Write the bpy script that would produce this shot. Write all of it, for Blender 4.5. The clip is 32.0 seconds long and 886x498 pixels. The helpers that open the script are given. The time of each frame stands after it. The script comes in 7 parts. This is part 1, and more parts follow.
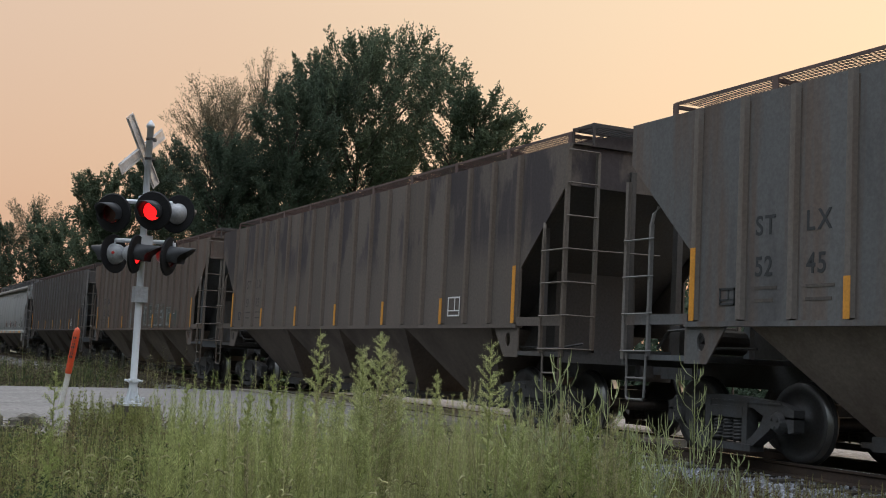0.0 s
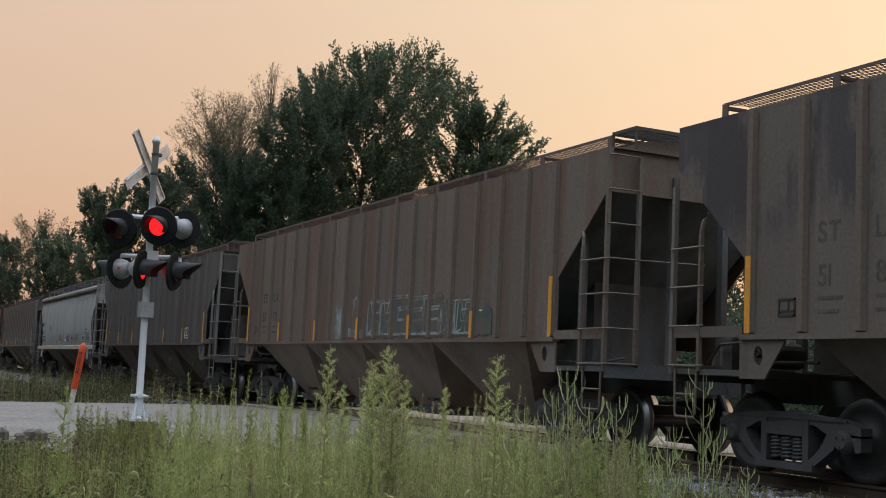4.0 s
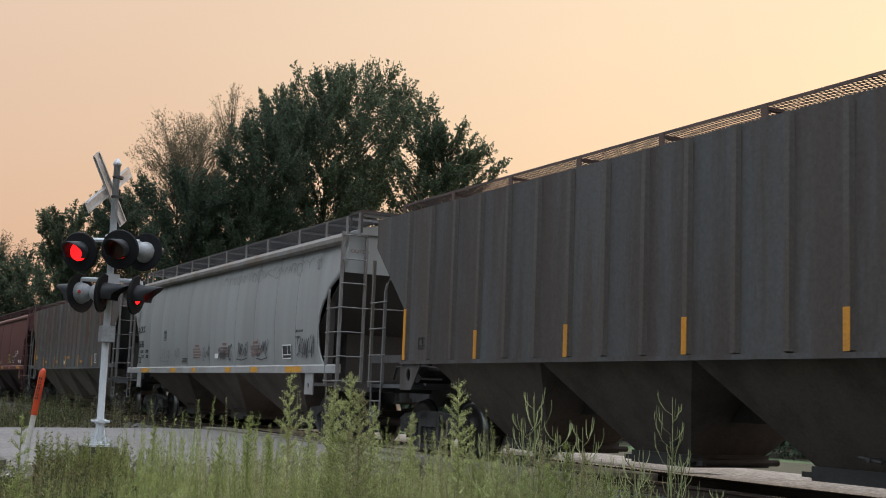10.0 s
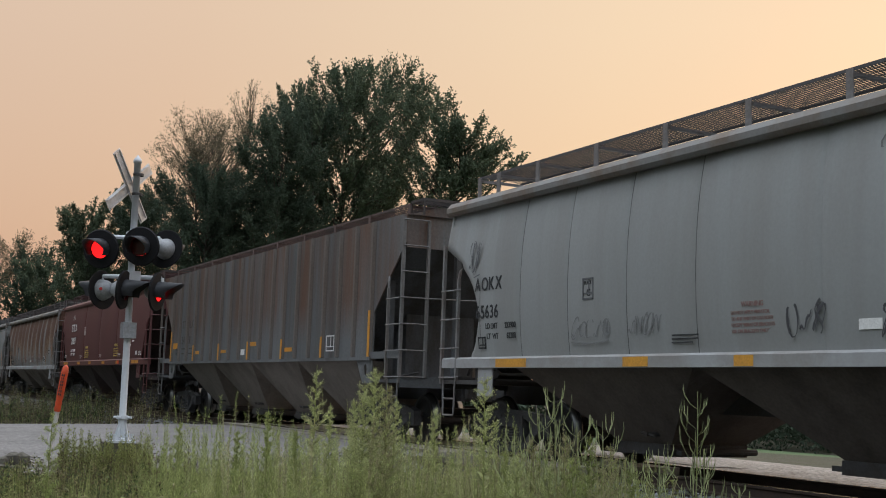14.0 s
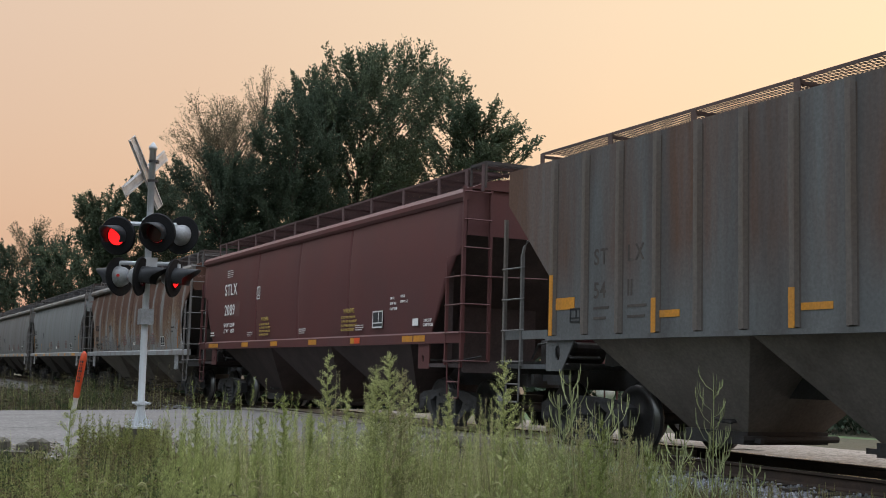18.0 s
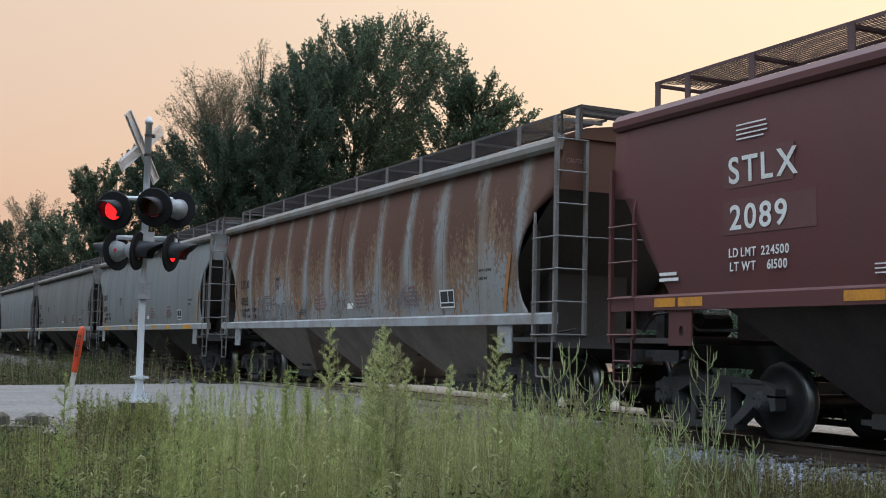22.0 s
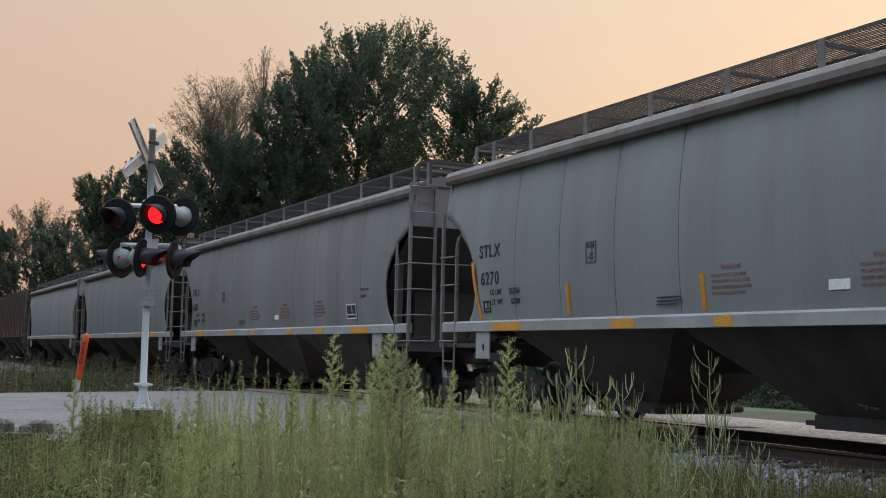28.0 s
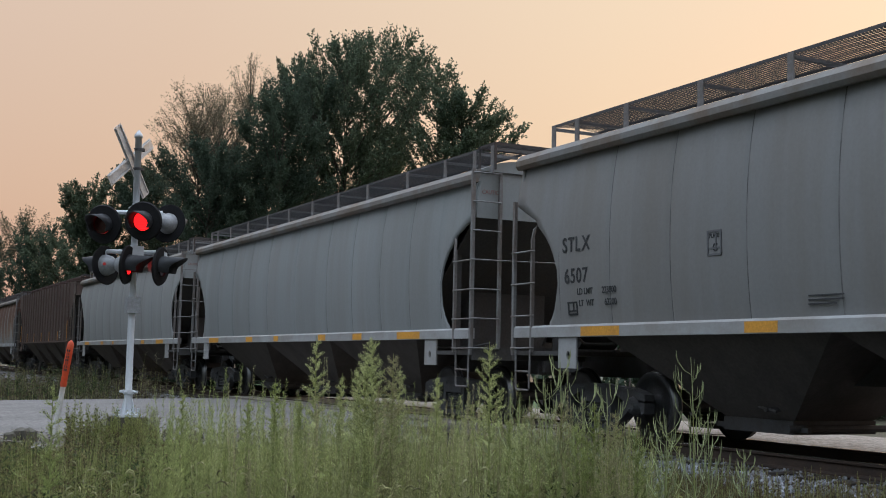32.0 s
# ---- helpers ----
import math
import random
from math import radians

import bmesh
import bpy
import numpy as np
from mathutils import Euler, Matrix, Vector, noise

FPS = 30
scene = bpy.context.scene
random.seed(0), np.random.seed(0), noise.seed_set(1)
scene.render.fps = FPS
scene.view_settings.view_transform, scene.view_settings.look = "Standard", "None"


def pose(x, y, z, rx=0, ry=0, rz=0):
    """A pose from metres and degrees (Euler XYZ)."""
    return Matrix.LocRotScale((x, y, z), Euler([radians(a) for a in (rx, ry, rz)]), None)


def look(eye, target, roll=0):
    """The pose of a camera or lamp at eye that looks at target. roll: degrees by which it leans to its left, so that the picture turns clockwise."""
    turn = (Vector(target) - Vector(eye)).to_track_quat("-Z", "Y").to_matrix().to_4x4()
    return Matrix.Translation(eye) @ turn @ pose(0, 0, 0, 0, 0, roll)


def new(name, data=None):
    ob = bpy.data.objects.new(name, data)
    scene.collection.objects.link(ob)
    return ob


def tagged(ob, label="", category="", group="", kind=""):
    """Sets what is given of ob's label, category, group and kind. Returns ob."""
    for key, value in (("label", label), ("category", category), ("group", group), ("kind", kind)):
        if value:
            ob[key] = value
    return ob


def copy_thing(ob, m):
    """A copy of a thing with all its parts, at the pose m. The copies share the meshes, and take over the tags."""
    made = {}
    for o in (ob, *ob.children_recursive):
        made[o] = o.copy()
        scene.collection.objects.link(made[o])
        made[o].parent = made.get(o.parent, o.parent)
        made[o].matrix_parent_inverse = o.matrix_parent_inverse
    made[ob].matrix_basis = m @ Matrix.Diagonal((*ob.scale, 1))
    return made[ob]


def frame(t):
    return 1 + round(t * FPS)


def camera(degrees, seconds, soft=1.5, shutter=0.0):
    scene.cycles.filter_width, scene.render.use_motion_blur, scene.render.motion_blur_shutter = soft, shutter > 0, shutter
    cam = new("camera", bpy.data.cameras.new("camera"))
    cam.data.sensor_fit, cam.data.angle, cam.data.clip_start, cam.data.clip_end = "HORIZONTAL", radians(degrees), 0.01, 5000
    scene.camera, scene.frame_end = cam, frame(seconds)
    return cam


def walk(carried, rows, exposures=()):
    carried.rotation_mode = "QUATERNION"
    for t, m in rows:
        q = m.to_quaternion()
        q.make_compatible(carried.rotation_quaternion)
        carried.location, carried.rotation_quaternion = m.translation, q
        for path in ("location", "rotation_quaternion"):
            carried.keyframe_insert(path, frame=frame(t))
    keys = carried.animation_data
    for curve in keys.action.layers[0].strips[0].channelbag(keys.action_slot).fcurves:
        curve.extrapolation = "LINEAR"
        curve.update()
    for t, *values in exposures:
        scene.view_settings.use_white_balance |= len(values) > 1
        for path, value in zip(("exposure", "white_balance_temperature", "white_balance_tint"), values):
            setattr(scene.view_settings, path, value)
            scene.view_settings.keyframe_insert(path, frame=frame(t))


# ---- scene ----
cam = camera(40.87, 32.0, soft=1.0)
EYE_Z = 0.852          # lens height


def aim(yaw, pitch, roll, dx, dy, dz):
    """Camera pose: yaw from the track's far end towards the train, pitch up and roll in degrees, small hand shifts in metres."""
    a, b = radians(yaw), radians(pitch)
    eye = Vector((dx, dy, EYE_Z + dz))
    return look(eye, eye + Vector((-math.cos(a) * math.cos(b), math.sin(a) * math.cos(b), math.sin(b))), roll)


walk(cam, [
    (0, aim(26.23, 5.39, 2.88, 0.015, 0.037, -0.023)),
    (0.5, aim(26.20, 5.65, 3.00, 0.015, 0.037, -0.023)),
    (1, aim(26.02, 5.83, 3.00, 0.015, 0.037, -0.023)),
    (1.5, aim(26.01, 5.82, 3.00, 0.015, 0.038, -0.023)),
    (2, aim(26.00, 5.72, 2.97, 0.015, 0.038, -0.024)),
    (2.5, aim(25.95, 5.77, 2.75, 0.014, 0.038, -0.024)),
    (3, aim(25.87, 5.92, 2.70, 0.014, 0.039, -0.024)),
    (3.5, aim(25.81, 6.00, 2.72, 0.014, 0.040, -0.025)),
    (5.5, aim(26.74, 6.26, 2.19, 0.016, 0.042, -0.023)),
    (6, aim(26.88, 6.22, 1.96, 0.015, 0.041, -0.022)),
    (6.5, aim(27.09, 6.33, 1.94, 0.015, 0.040, -0.020)),
    (7, aim(27.37, 6.64, 2.11, 0.013, 0.038, -0.017)),
    (7.5, aim(27.45, 6.95, 2.24, 0.012, 0.035, -0.013)),
    (8, aim(27.59, 7.10, 2.28, 0.010, 0.032, -0.009)),
    (8.5, aim(27.83, 7.18, 1.95, 0.008, 0.029, -0.004)),
    (9, aim(28.03, 7.10, 2.10, 0.007, 0.025, 0.000)),
    (9.5, aim(28.04, 7.06, 2.24, 0.005, 0.020, 0.004)),
    (10, aim(27.73, 7.08, 2.22, 0.003, 0.016, 0.008)),
    (10.5, aim(27.42, 7.06, 2.40, 0.000, 0.011, 0.010)),
    (11, aim(27.25, 6.98, 2.47, -0.002, 0.007, 0.011)),
    (11.5, aim(27.14, 6.99, 2.50, -0.004, 0.004, 0.012)),
    (12, aim(27.05, 6.95, 2.36, -0.005, 0.002, 0.012)),
    (12.5, aim(27.06, 6.99, 2.27, -0.006, 0.001, 0.011)),
    (13, aim(27.01, 7.09, 2.15, -0.006, -0.000, 0.011)),
    (13.5, aim(26.90, 6.99, 2.03, -0.006, -0.000, 0.010)),
    (14, aim(26.85, 6.80, 1.97, -0.006, -0.000, 0.009)),
    (14.5, aim(26.74, 6.56, 2.03, -0.005, -0.000, 0.008)),
    (16.5, aim(26.68, 6.55, 1.42, -0.004, -0.000, 0.006)),
    (17, aim(26.37, 6.45, 1.45, -0.004, -0.000, 0.006)),
    (17.5, aim(26.13, 6.23, 1.62, -0.005, 0.000, 0.006)),
    (18, aim(26.12, 6.02, 1.58, -0.005, 0.000, 0.006)),
    (18.5, aim(26.19, 5.79, 1.62, -0.006, 0.001, 0.006)),
    (19, aim(26.24, 5.60, 1.67, -0.007, 0.001, 0.005)),
    (19.5, aim(26.20, 5.51, 1.65, -0.007, 0.001, 0.005)),
    (20, aim(26.15, 5.44, 1.64, -0.007, 0.000, 0.004)),
    (20.5, aim(26.15, 5.30, 1.65, -0.007, 0.000, 0.003)),
    (21, aim(26.12, 5.06, 1.46, -0.007, -0.000, 0.003)),
    (21.5, aim(26.21, 4.88, 1.28, -0.007, -0.001, 0.003)),
    (22, aim(26.30, 4.76, 1.38, -0.007, -0.002, 0.003)),
    (22.5, aim(26.24, 4.85, 1.43, -0.006, -0.003, 0.003)),
    (23, aim(26.20, 5.09, 1.38, -0.005, -0.004, 0.003)),
    (23.5, aim(26.25, 5.29, 1.36, -0.004, -0.004, 0.003)),
    (24, aim(26.32, 5.37, 1.32, -0.003, -0.005, 0.003)),
    (24.5, aim(26.27, 5.35, 1.30, -0.002, -0.005, 0.003)),
    (25, aim(26.24, 5.33, 1.35, -0.001, -0.006, 0.002)),
    (25.5, aim(26.23, 5.31, 1.29, -0.001, -0.006, 0.001)),
    (27.5, aim(26.16, 5.23, 1.21, -0.003, -0.003, -0.003)),
    (28, aim(26.12, 5.08, 1.23, -0.004, -0.003, -0.003)),
    (28.5, aim(26.18, 4.95, 1.31, -0.004, -0.002, -0.003)),
    (29, aim(26.24, 4.97, 1.36, -0.005, -0.001, -0.003)),
    (29.5, aim(26.31, 4.94, 1.34, -0.005, -0.001, -0.003)),
    (30, aim(26.31, 4.96, 1.08, -0.004, -0.000, -0.004)),
    (30.5, aim(26.41, 5.06, 0.97, -0.004, 0.000, -0.004)),
    (31, aim(26.59, 5.28, 1.01, -0.004, 0.001, -0.005)),
    (31.5, aim(26.68, 5.37, 1.13, -0.003, 0.001, -0.006)),
    (32, aim(26.75, 5.45, 1.24, -0.003, 0.002, -0.006)),
], exposures=[(0, -0.02, 6500, 10), (2, -0.02, 6500, 10), (3, -0.08, 6500, 10), (5, 0.03, 6500, 10), (6, 0.10, 6500, 10), (8, 0.05, 6500, 10), (10, 0.03, 6500, 10), (12, 0.0, 6500, 10), (14, -0.10, 6500, 10), (17, 0.0, 6500, 10), (19, 0.04, 6500, 10), (20, 0.08, 6450, 10), (21, 0.14, 6300, 9), (22, 0.16, 6020, 8), (23, 0.15, 5900, 8), (24, 0.0, 5950, 9), (25, -0.08, 6050, 9), (28, -0.10, 6120, 10), (32, -0.07, 6120, 10)])

# ---- world, sun ----
TRACK_Y = 10.66        # centre line of the track
RAIL_Z = -0.13         # height of the rail tops


def make_world():
    w = bpy.data.worlds.new("dusk_sky")
    scene.world = w
    w.use_nodes = True
    nt = w.node_tree
    nt.nodes.clear()
    out = nt.nodes.new("ShaderNodeOutputWorld")
    bg = nt.nodes.new("ShaderNodeBackground")
    sky = nt.nodes.new("ShaderNodeTexSky")
    sky.sky_type = "NISHITA"
    sky.sun_disc = False
    sky.sun_elevation = radians(4)
    sky.sun_rotation = radians(SUN_AZ)
    sky.dust_density = 5.0
    sky.air_density = 1.4
    co = nt.nodes.new("ShaderNodeTexCoord")
    nrm = nt.nodes.new("ShaderNodeVectorMath")
    nrm.operation = "NORMALIZE"
    nt.links.new(co.outputs["Generated"], nrm.inputs[0])
    dot = nt.nodes.new("ShaderNodeVectorMath")
    dot.operation = "DOT_PRODUCT"
    a = radians(SUN_AZ)
    dot.inputs[1].default_value = (math.sin(a), math.cos(a), 0.12)
    nt.links.new(nrm.outputs[0], dot.inputs[0])
    west = nt.nodes.new("ShaderNodeValToRGB")          # haze colour from the dusk side to the night side
    rng = nt.nodes.new("ShaderNodeMapRange")
    rng.inputs[1].default_value, rng.inputs[2].default_value = -1.0, 1.0
    nt.links.new(dot.outputs["Value"], rng.inputs[0])
    nt.links.new(rng.outputs[0], west.inputs[0])
    e = west.color_ramp.elements
    e[0].position, e[0].color = 0.0, (0.22, 0.26, 0.31, 1)
    e[1].position, e[1].color = 1.0, (0.90, 0.60, 0.41, 1)
    for p, c in ((0.40, (0.34, 0.33, 0.34, 1)), (0.62, (0.72, 0.48, 0.37, 1)), (0.80, (0.79, 0.51, 0.355, 1)), (0.92, (0.88, 0.60, 0.40, 1))):
        el = e.new(p)
        el.color = c
    sep = nt.nodes.new("ShaderNodeSeparateXYZ")
    nt.links.new(nrm.outputs[0], sep.inputs[0])
    high = nt.nodes.new("ShaderNodeValToRGB")          # ground haze near the horizon, a little paler higher up
    h = high.color_ramp.elements
    h[0].position, h[0].color = 0.0, (0.86, 0.74, 0.72, 1)
    h[1].position, h[1].color = 0.30, (1.0, 1.10, 1.14, 1)
    el = h.new(0.12)
    el.color = (0.93, 0.92, 0.92, 1)
    nt.links.new(sep.outputs[2], high.inputs[0])
    low = nt.nodes.new("ShaderNodeMix")
    low.data_type, low.blend_type = "RGBA", "MULTIPLY"
    low.inputs[0].default_value = 1.0
    nt.links.new(west.outputs[0], low.inputs[6])
    nt.links.new(high.outputs[0], low.inputs[7])
    rise = nt.nodes.new("ShaderNodeMapRange")           # the open sky overhead, bright and cool
    rise.interpolation_type = "SMOOTHSTEP"
    rise.inputs[1].default_value, rise.inputs[2].default_value = 0.30, 0.85
    nt.links.new(sep.outputs[2], rise.inputs[0])
    mul = nt.nodes.new("ShaderNodeMix")
    mul.data_type = "RGBA"
    nt.links.new(rise.outputs[0], mul.inputs[0])
    nt.links.new(low.outputs[2], mul.inputs[6])
    mul.inputs[7].default_value = ZENITH
    mix = nt.nodes.new("ShaderNodeMix")
    mix.data_type = "RGBA"
    mix.inputs[0].default_value = 0.06
    nt.links.new(mul.outputs[2], mix.inputs[6])
    nt.links.new(sky.outputs[0], mix.inputs[7])
    nt.links.new(mix.outputs[2], bg.inputs[0])
    bg.inputs[1].default_value = SKY_STRENGTH
    nt.links.new(bg.outputs[0], out.inputs[0])


SUN_AZ = -22.0         # degrees from +y towards +x
SKY_STRENGTH = 1.0
ZENITH = (2.20, 2.38, 2.64, 1)
make_world()
sun = new("sun", bpy.data.lights.new("sun", "SUN"))
sun.data.energy, sun.data.angle, sun.data.color = 0.5, radians(14), (1.0, 0.72, 0.48)
sun.matrix_basis = look((0, 0, 30), Vector((0, 0, 30)) - Vector((math.sin(radians(SUN_AZ)), math.cos(radians(SUN_AZ)), math.tan(radians(9)))))


# ---- materials ----
def material(name, color, rough=0.7, metal=0.0, second=None, amount=0.5, scale=(3, 3, 3), fine=40.0, bump=0.15, seed=0.0,
             lo=0.42, hi=0.62, third=None, third_scale=(9, 9, 2), third_lo=0.55, third_hi=0.75, coat=0.0, spec=0.35, vary=0.0, bump_scale=1.0, grain=0.18, fade=None, panels=0.0, panel_vary=0.16):
    """A worn surface: base colour, a second colour in large patches, a third in small ones, fine grain, relief."""
    m = bpy.data.materials.new(name)
    m.use_nodes = True
    nt = m.node_tree
    b = nt.nodes["Principled BSDF"]
    b.inputs["Roughness"].default_value, b.inputs["Metallic"].default_value = rough, metal
    b.inputs["Specular IOR Level"].default_value = spec
    co = nt.nodes.new("ShaderNodeTexCoord")

    def noise_fac(sc, off, lo_, hi_, detail=6):
        mp = nt.nodes.new("ShaderNodeMapping")
        mp.inputs["Scale"].default_value = sc
        mp.inputs["Location"].default_value = (off * 3.7, off * 1.3, off * 2.1)
        nt.links.new(co.outputs["Object"], mp.inputs[0])
        n = nt.nodes.new("ShaderNodeTexNoise")
        n.inputs["Scale"].default_value, n.inputs["Detail"].default_value, n.inputs["Roughness"].default_value = 1.0, detail, 0.62
        nt.links.new(mp.outputs[0], n.inputs[0])
        r = nt.nodes.new("ShaderNodeMapRange")
        r.inputs[1].default_value, r.inputs[2].default_value = lo_, hi_
        nt.links.new(n.outputs[0], r.inputs[0])
        return r.outputs[0], n.outputs[0]

    def mixed(fac, a, bcol, k=1.0):
        x = nt.nodes.new("ShaderNodeMix")
        x.data_type = "RGBA"
        if k != 1.0:
            mm = nt.nodes.new("ShaderNodeMath")
            mm.operation = "MULTIPLY"
            mm.inputs[1].default_value = k
            nt.links.new(fac, mm.inputs[0])
            fac = mm.outputs[0]
        nt.links.new(fac, x.inputs[0])
        for sock, v in ((6, a), (7, bcol)):
            if isinstance(v, tuple):
                x.inputs[sock].default_value = (*v, 1)
            else:
                nt.links.new(v, x.inputs[sock])
        return x.outputs[2]

    col = color
    if second:
        fac, _ = noise_fac(scale, seed + 0.3, lo, hi)
        if fade:                       # the stain thins out between two heights
            sp = nt.nodes.new("ShaderNodeSeparateXYZ")
            nt.links.new(co.outputs["Object"], sp.inputs[0])
            fd = nt.nodes.new("ShaderNodeMapRange")
            fd.inputs[1].default_value, fd.inputs[2].default_value = fade
            nt.links.new(sp.outputs[2], fd.inputs[0])
            fm = nt.nodes.new("ShaderNodeMath")
            fm.operation = "MULTIPLY"
            nt.links.new(fac, fm.inputs[0])
            nt.links.new(fd.outputs[0], fm.inputs[1])
            fac = fm.outputs[0]
        col = mixed(fac, col, second, amount)
    if third:
        fac, _ = noise_fac(third_scale, seed + 5.1, third_lo, third_hi)
        col = mixed(fac, col, third)
    gf, gn = noise_fac((fine, fine, fine), seed + 9.0, 0.3, 0.75, 3)
    dark = nt.nodes.new("ShaderNodeMix")
    dark.data_type, dark.blend_type = "RGBA", "MULTIPLY"
    dark.inputs[0].default_value = 1.0
    if isinstance(col, tuple):
        dark.inputs[6].default_value = (*col, 1)
    else:
        nt.links.new(col, dark.inputs[6])
    g2 = nt.nodes.new("ShaderNodeMapRange")
    g2.inputs[3].default_value, g2.inputs[4].default_value = 1 - grain, 1 + grain * 0.8
    nt.links.new(gf, g2.inputs[0])
    last = g2.outputs[0]
    if panels:                         # sheets between the ribs differ a little
        sx = nt.nodes.new("ShaderNodeSeparateXYZ")
        nt.links.new(co.outputs["Object"], sx.inputs[0])
        dv = nt.nodes.new("ShaderNodeMath")
        dv.operation = "MULTIPLY_ADD"
        dv.inputs[1].default_value, dv.inputs[2].default_value = 1 / panels, seed * 7.0
        nt.links.new(sx.outputs[0], dv.inputs[0])
        fl = nt.nodes.new("ShaderNodeMath")
        fl.operation = "FLOOR"
        nt.links.new(dv.outputs[0], fl.inputs[0])
        wn = nt.nodes.new("ShaderNodeTexWhiteNoise")
        wn.noise_dimensions = "1D"
        nt.links.new(fl.outputs[0], wn.inputs["W"])
        pr = nt.nodes.new("ShaderNodeMapRange")
        pr.inputs[3].default_value, pr.inputs[4].default_value = 1 - panel_vary, 1 + panel_vary
        nt.links.new(wn.outputs["Value"], pr.inputs[0])
        pm = nt.nodes.new("ShaderNodeMath")
        pm.operation = "MULTIPLY"
        nt.links.new(last, pm.inputs[0])
        nt.links.new(pr.outputs[0], pm.inputs[1])
        last = pm.outputs[0]
    if vary:
        oi = nt.nodes.new("ShaderNodeNewGeometry")
        r3 = nt.nodes.new("ShaderNodeMapRange")
        r3.inputs[3].default_value, r3.inputs[4].default_value = 1 - vary, 1 + vary
        nt.links.new(oi.outputs["Random Per Island"], r3.inputs[0])
        mu = nt.nodes.new("ShaderNodeMath")
        mu.operation = "MULTIPLY"
        nt.links.new(last, mu.inputs[0])
        nt.links.new(r3.outputs[0], mu.inputs[1])
        last = mu.outputs[0]
    nt.links.new(last, dark.inputs[7])
    nt.links.new(dark.outputs[2], b.inputs["Base Color"])
    bp = nt.nodes.new("ShaderNodeBump")
    bp.inputs["Strength"].default_value, bp.inputs["Distance"].default_value = bump, 0.02 * bump_scale
    nt.links.new(gn, bp.inputs["Height"])
    nt.links.new(bp.outputs[0], b.inputs["Normal"])
    if coat:
        b.inputs["Coat Weight"].default_value = coat
    return m


def glow(name, color, strength):
    m = bpy.data.materials.new(name)
    m.use_nodes = True
    b = m.node_tree.nodes["Principled BSDF"]
    b.inputs["Base Color"].default_value = (*color, 1)
    b.inputs["Emission Color"].default_value = (*color, 1)
    nt = m.node_tree
    co = nt.nodes.new("ShaderNodeTexCoord")
    flutes = nt.nodes.new("ShaderNodeTexWave")          # the lens is cut into level flutes
    flutes.bands_direction = "Z"
    flutes.inputs["Scale"].default_value, flutes.inputs["Distortion"].default_value = 14.0, 0.6
    nt.links.new(co.outputs["Object"], flutes.inputs[0])
    ramp = nt.nodes.new("ShaderNodeMapRange")
    ramp.inputs[3].default_value, ramp.inputs[4].default_value = strength * 0.55, strength * 1.25
    nt.links.new(flutes.outputs["Fac"], ramp.inputs[0])
    nt.links.new(ramp.outputs[0], b.inputs["Emission Strength"])
    return m


RUST = (0.16, 0.062, 0.032)
STREAK = (2.2, 2.2, 0.16)
M = {}
M["steel_dark"] = material("sooty_steel", (0.068, 0.068, 0.070), 0.75, 0.1, (0.045, 0.034, 0.028), 0.7, (2, 2, 2), 30)
M["truck"] = material("truck_cast_steel", (0.060, 0.062, 0.066), 0.7, 0.1, (0.044, 0.037, 0.032), 0.6, (3, 3, 3), 30)
M["wheel"] = material("wheel_steel", (0.058, 0.058, 0.060), 0.5, 0.4, (0.04, 0.03, 0.025), 0.5, (4, 4, 4), 30)
M["tread"] = material("polished_tread", (0.19, 0.185, 0.18), 0.34, 1.0, None, fine=60, bump=0.03)
M["rail_top"] = material("polished_rail", (0.80, 0.78, 0.75), 0.24, 1.0, None, fine=60, bump=0.03)
M["rail_side"] = material("rusty_rail", (0.045, 0.032, 0.026), 0.85, 0.0, (0.065, 0.042, 0.03), 0.8, (5, 5, 5), 40)
M["yellow"] = material("faded_yellow_reflector", (0.62, 0.27, 0.035), 0.5, 0.0, (0.40, 0.20, 0.06), 0.6, (4, 4, 1), 30)
M["red_reflector"] = material("orange_red_reflector", (0.80, 0.10, 0.035), 0.45, 0.0, (0.62, 0.10, 0.04), 0.5, (4, 4, 1), 30)
M["faded_orange"] = material("faded_orange_reflector", (0.42, 0.17, 0.05), 0.6, 0.0, (0.28, 0.14, 0.07), 0.7, (5, 5, 2), 30)
M["orange"] = material("orange_reflector", (0.66, 0.32, 0.05), 0.5, 0.0, (0.46, 0.23, 0.06), 0.5, (4, 4, 2), 30)
M["letter_dark"] = material("black_stencil", (0.035, 0.037, 0.04), 0.7, fine=50)
M["letter_faint"] = material("faded_stencil", (0.07, 0.06, 0.055), 0.8, 0, (0.11, 0.095, 0.08), 0.9, (6, 6, 6), 40)
M["letter_white"] = material("white_stencil", (0.74, 0.74, 0.72), 0.7, fine=50)
M["letter_red"] = material("faded_red_stencil", (0.26, 0.155, 0.14), 0.8, fine=50)
M["letter_yellow"] = material("yellow_stencil", (0.42, 0.30, 0.09), 0.8, fine=50)
M["tag_black"] = material("spray_black", (0.06, 0.06, 0.065), 0.7, fine=50)
M["tag_grey"] = material("spray_grey", (0.125, 0.127, 0.135), 0.7, fine=50)
M["tag_faint"] = material("faded_spray_grey", (0.185, 0.187, 0.19), 0.7, fine=50)
M["tag_green"] = material("spray_green", (0.055, 0.075, 0.066), 0.7, 0, (0.105, 0.085, 0.07), 0.95, (1.6, 1.6, 1.6), 30, lo=0.40, hi=0.56)
M["tag_pale"] = material("spray_pale", (0.25, 0.275, 0.275), 0.7, 0, (0.11, 0.095, 0.08), 0.95, (3, 3, 3), 40, lo=0.42, hi=0.58)


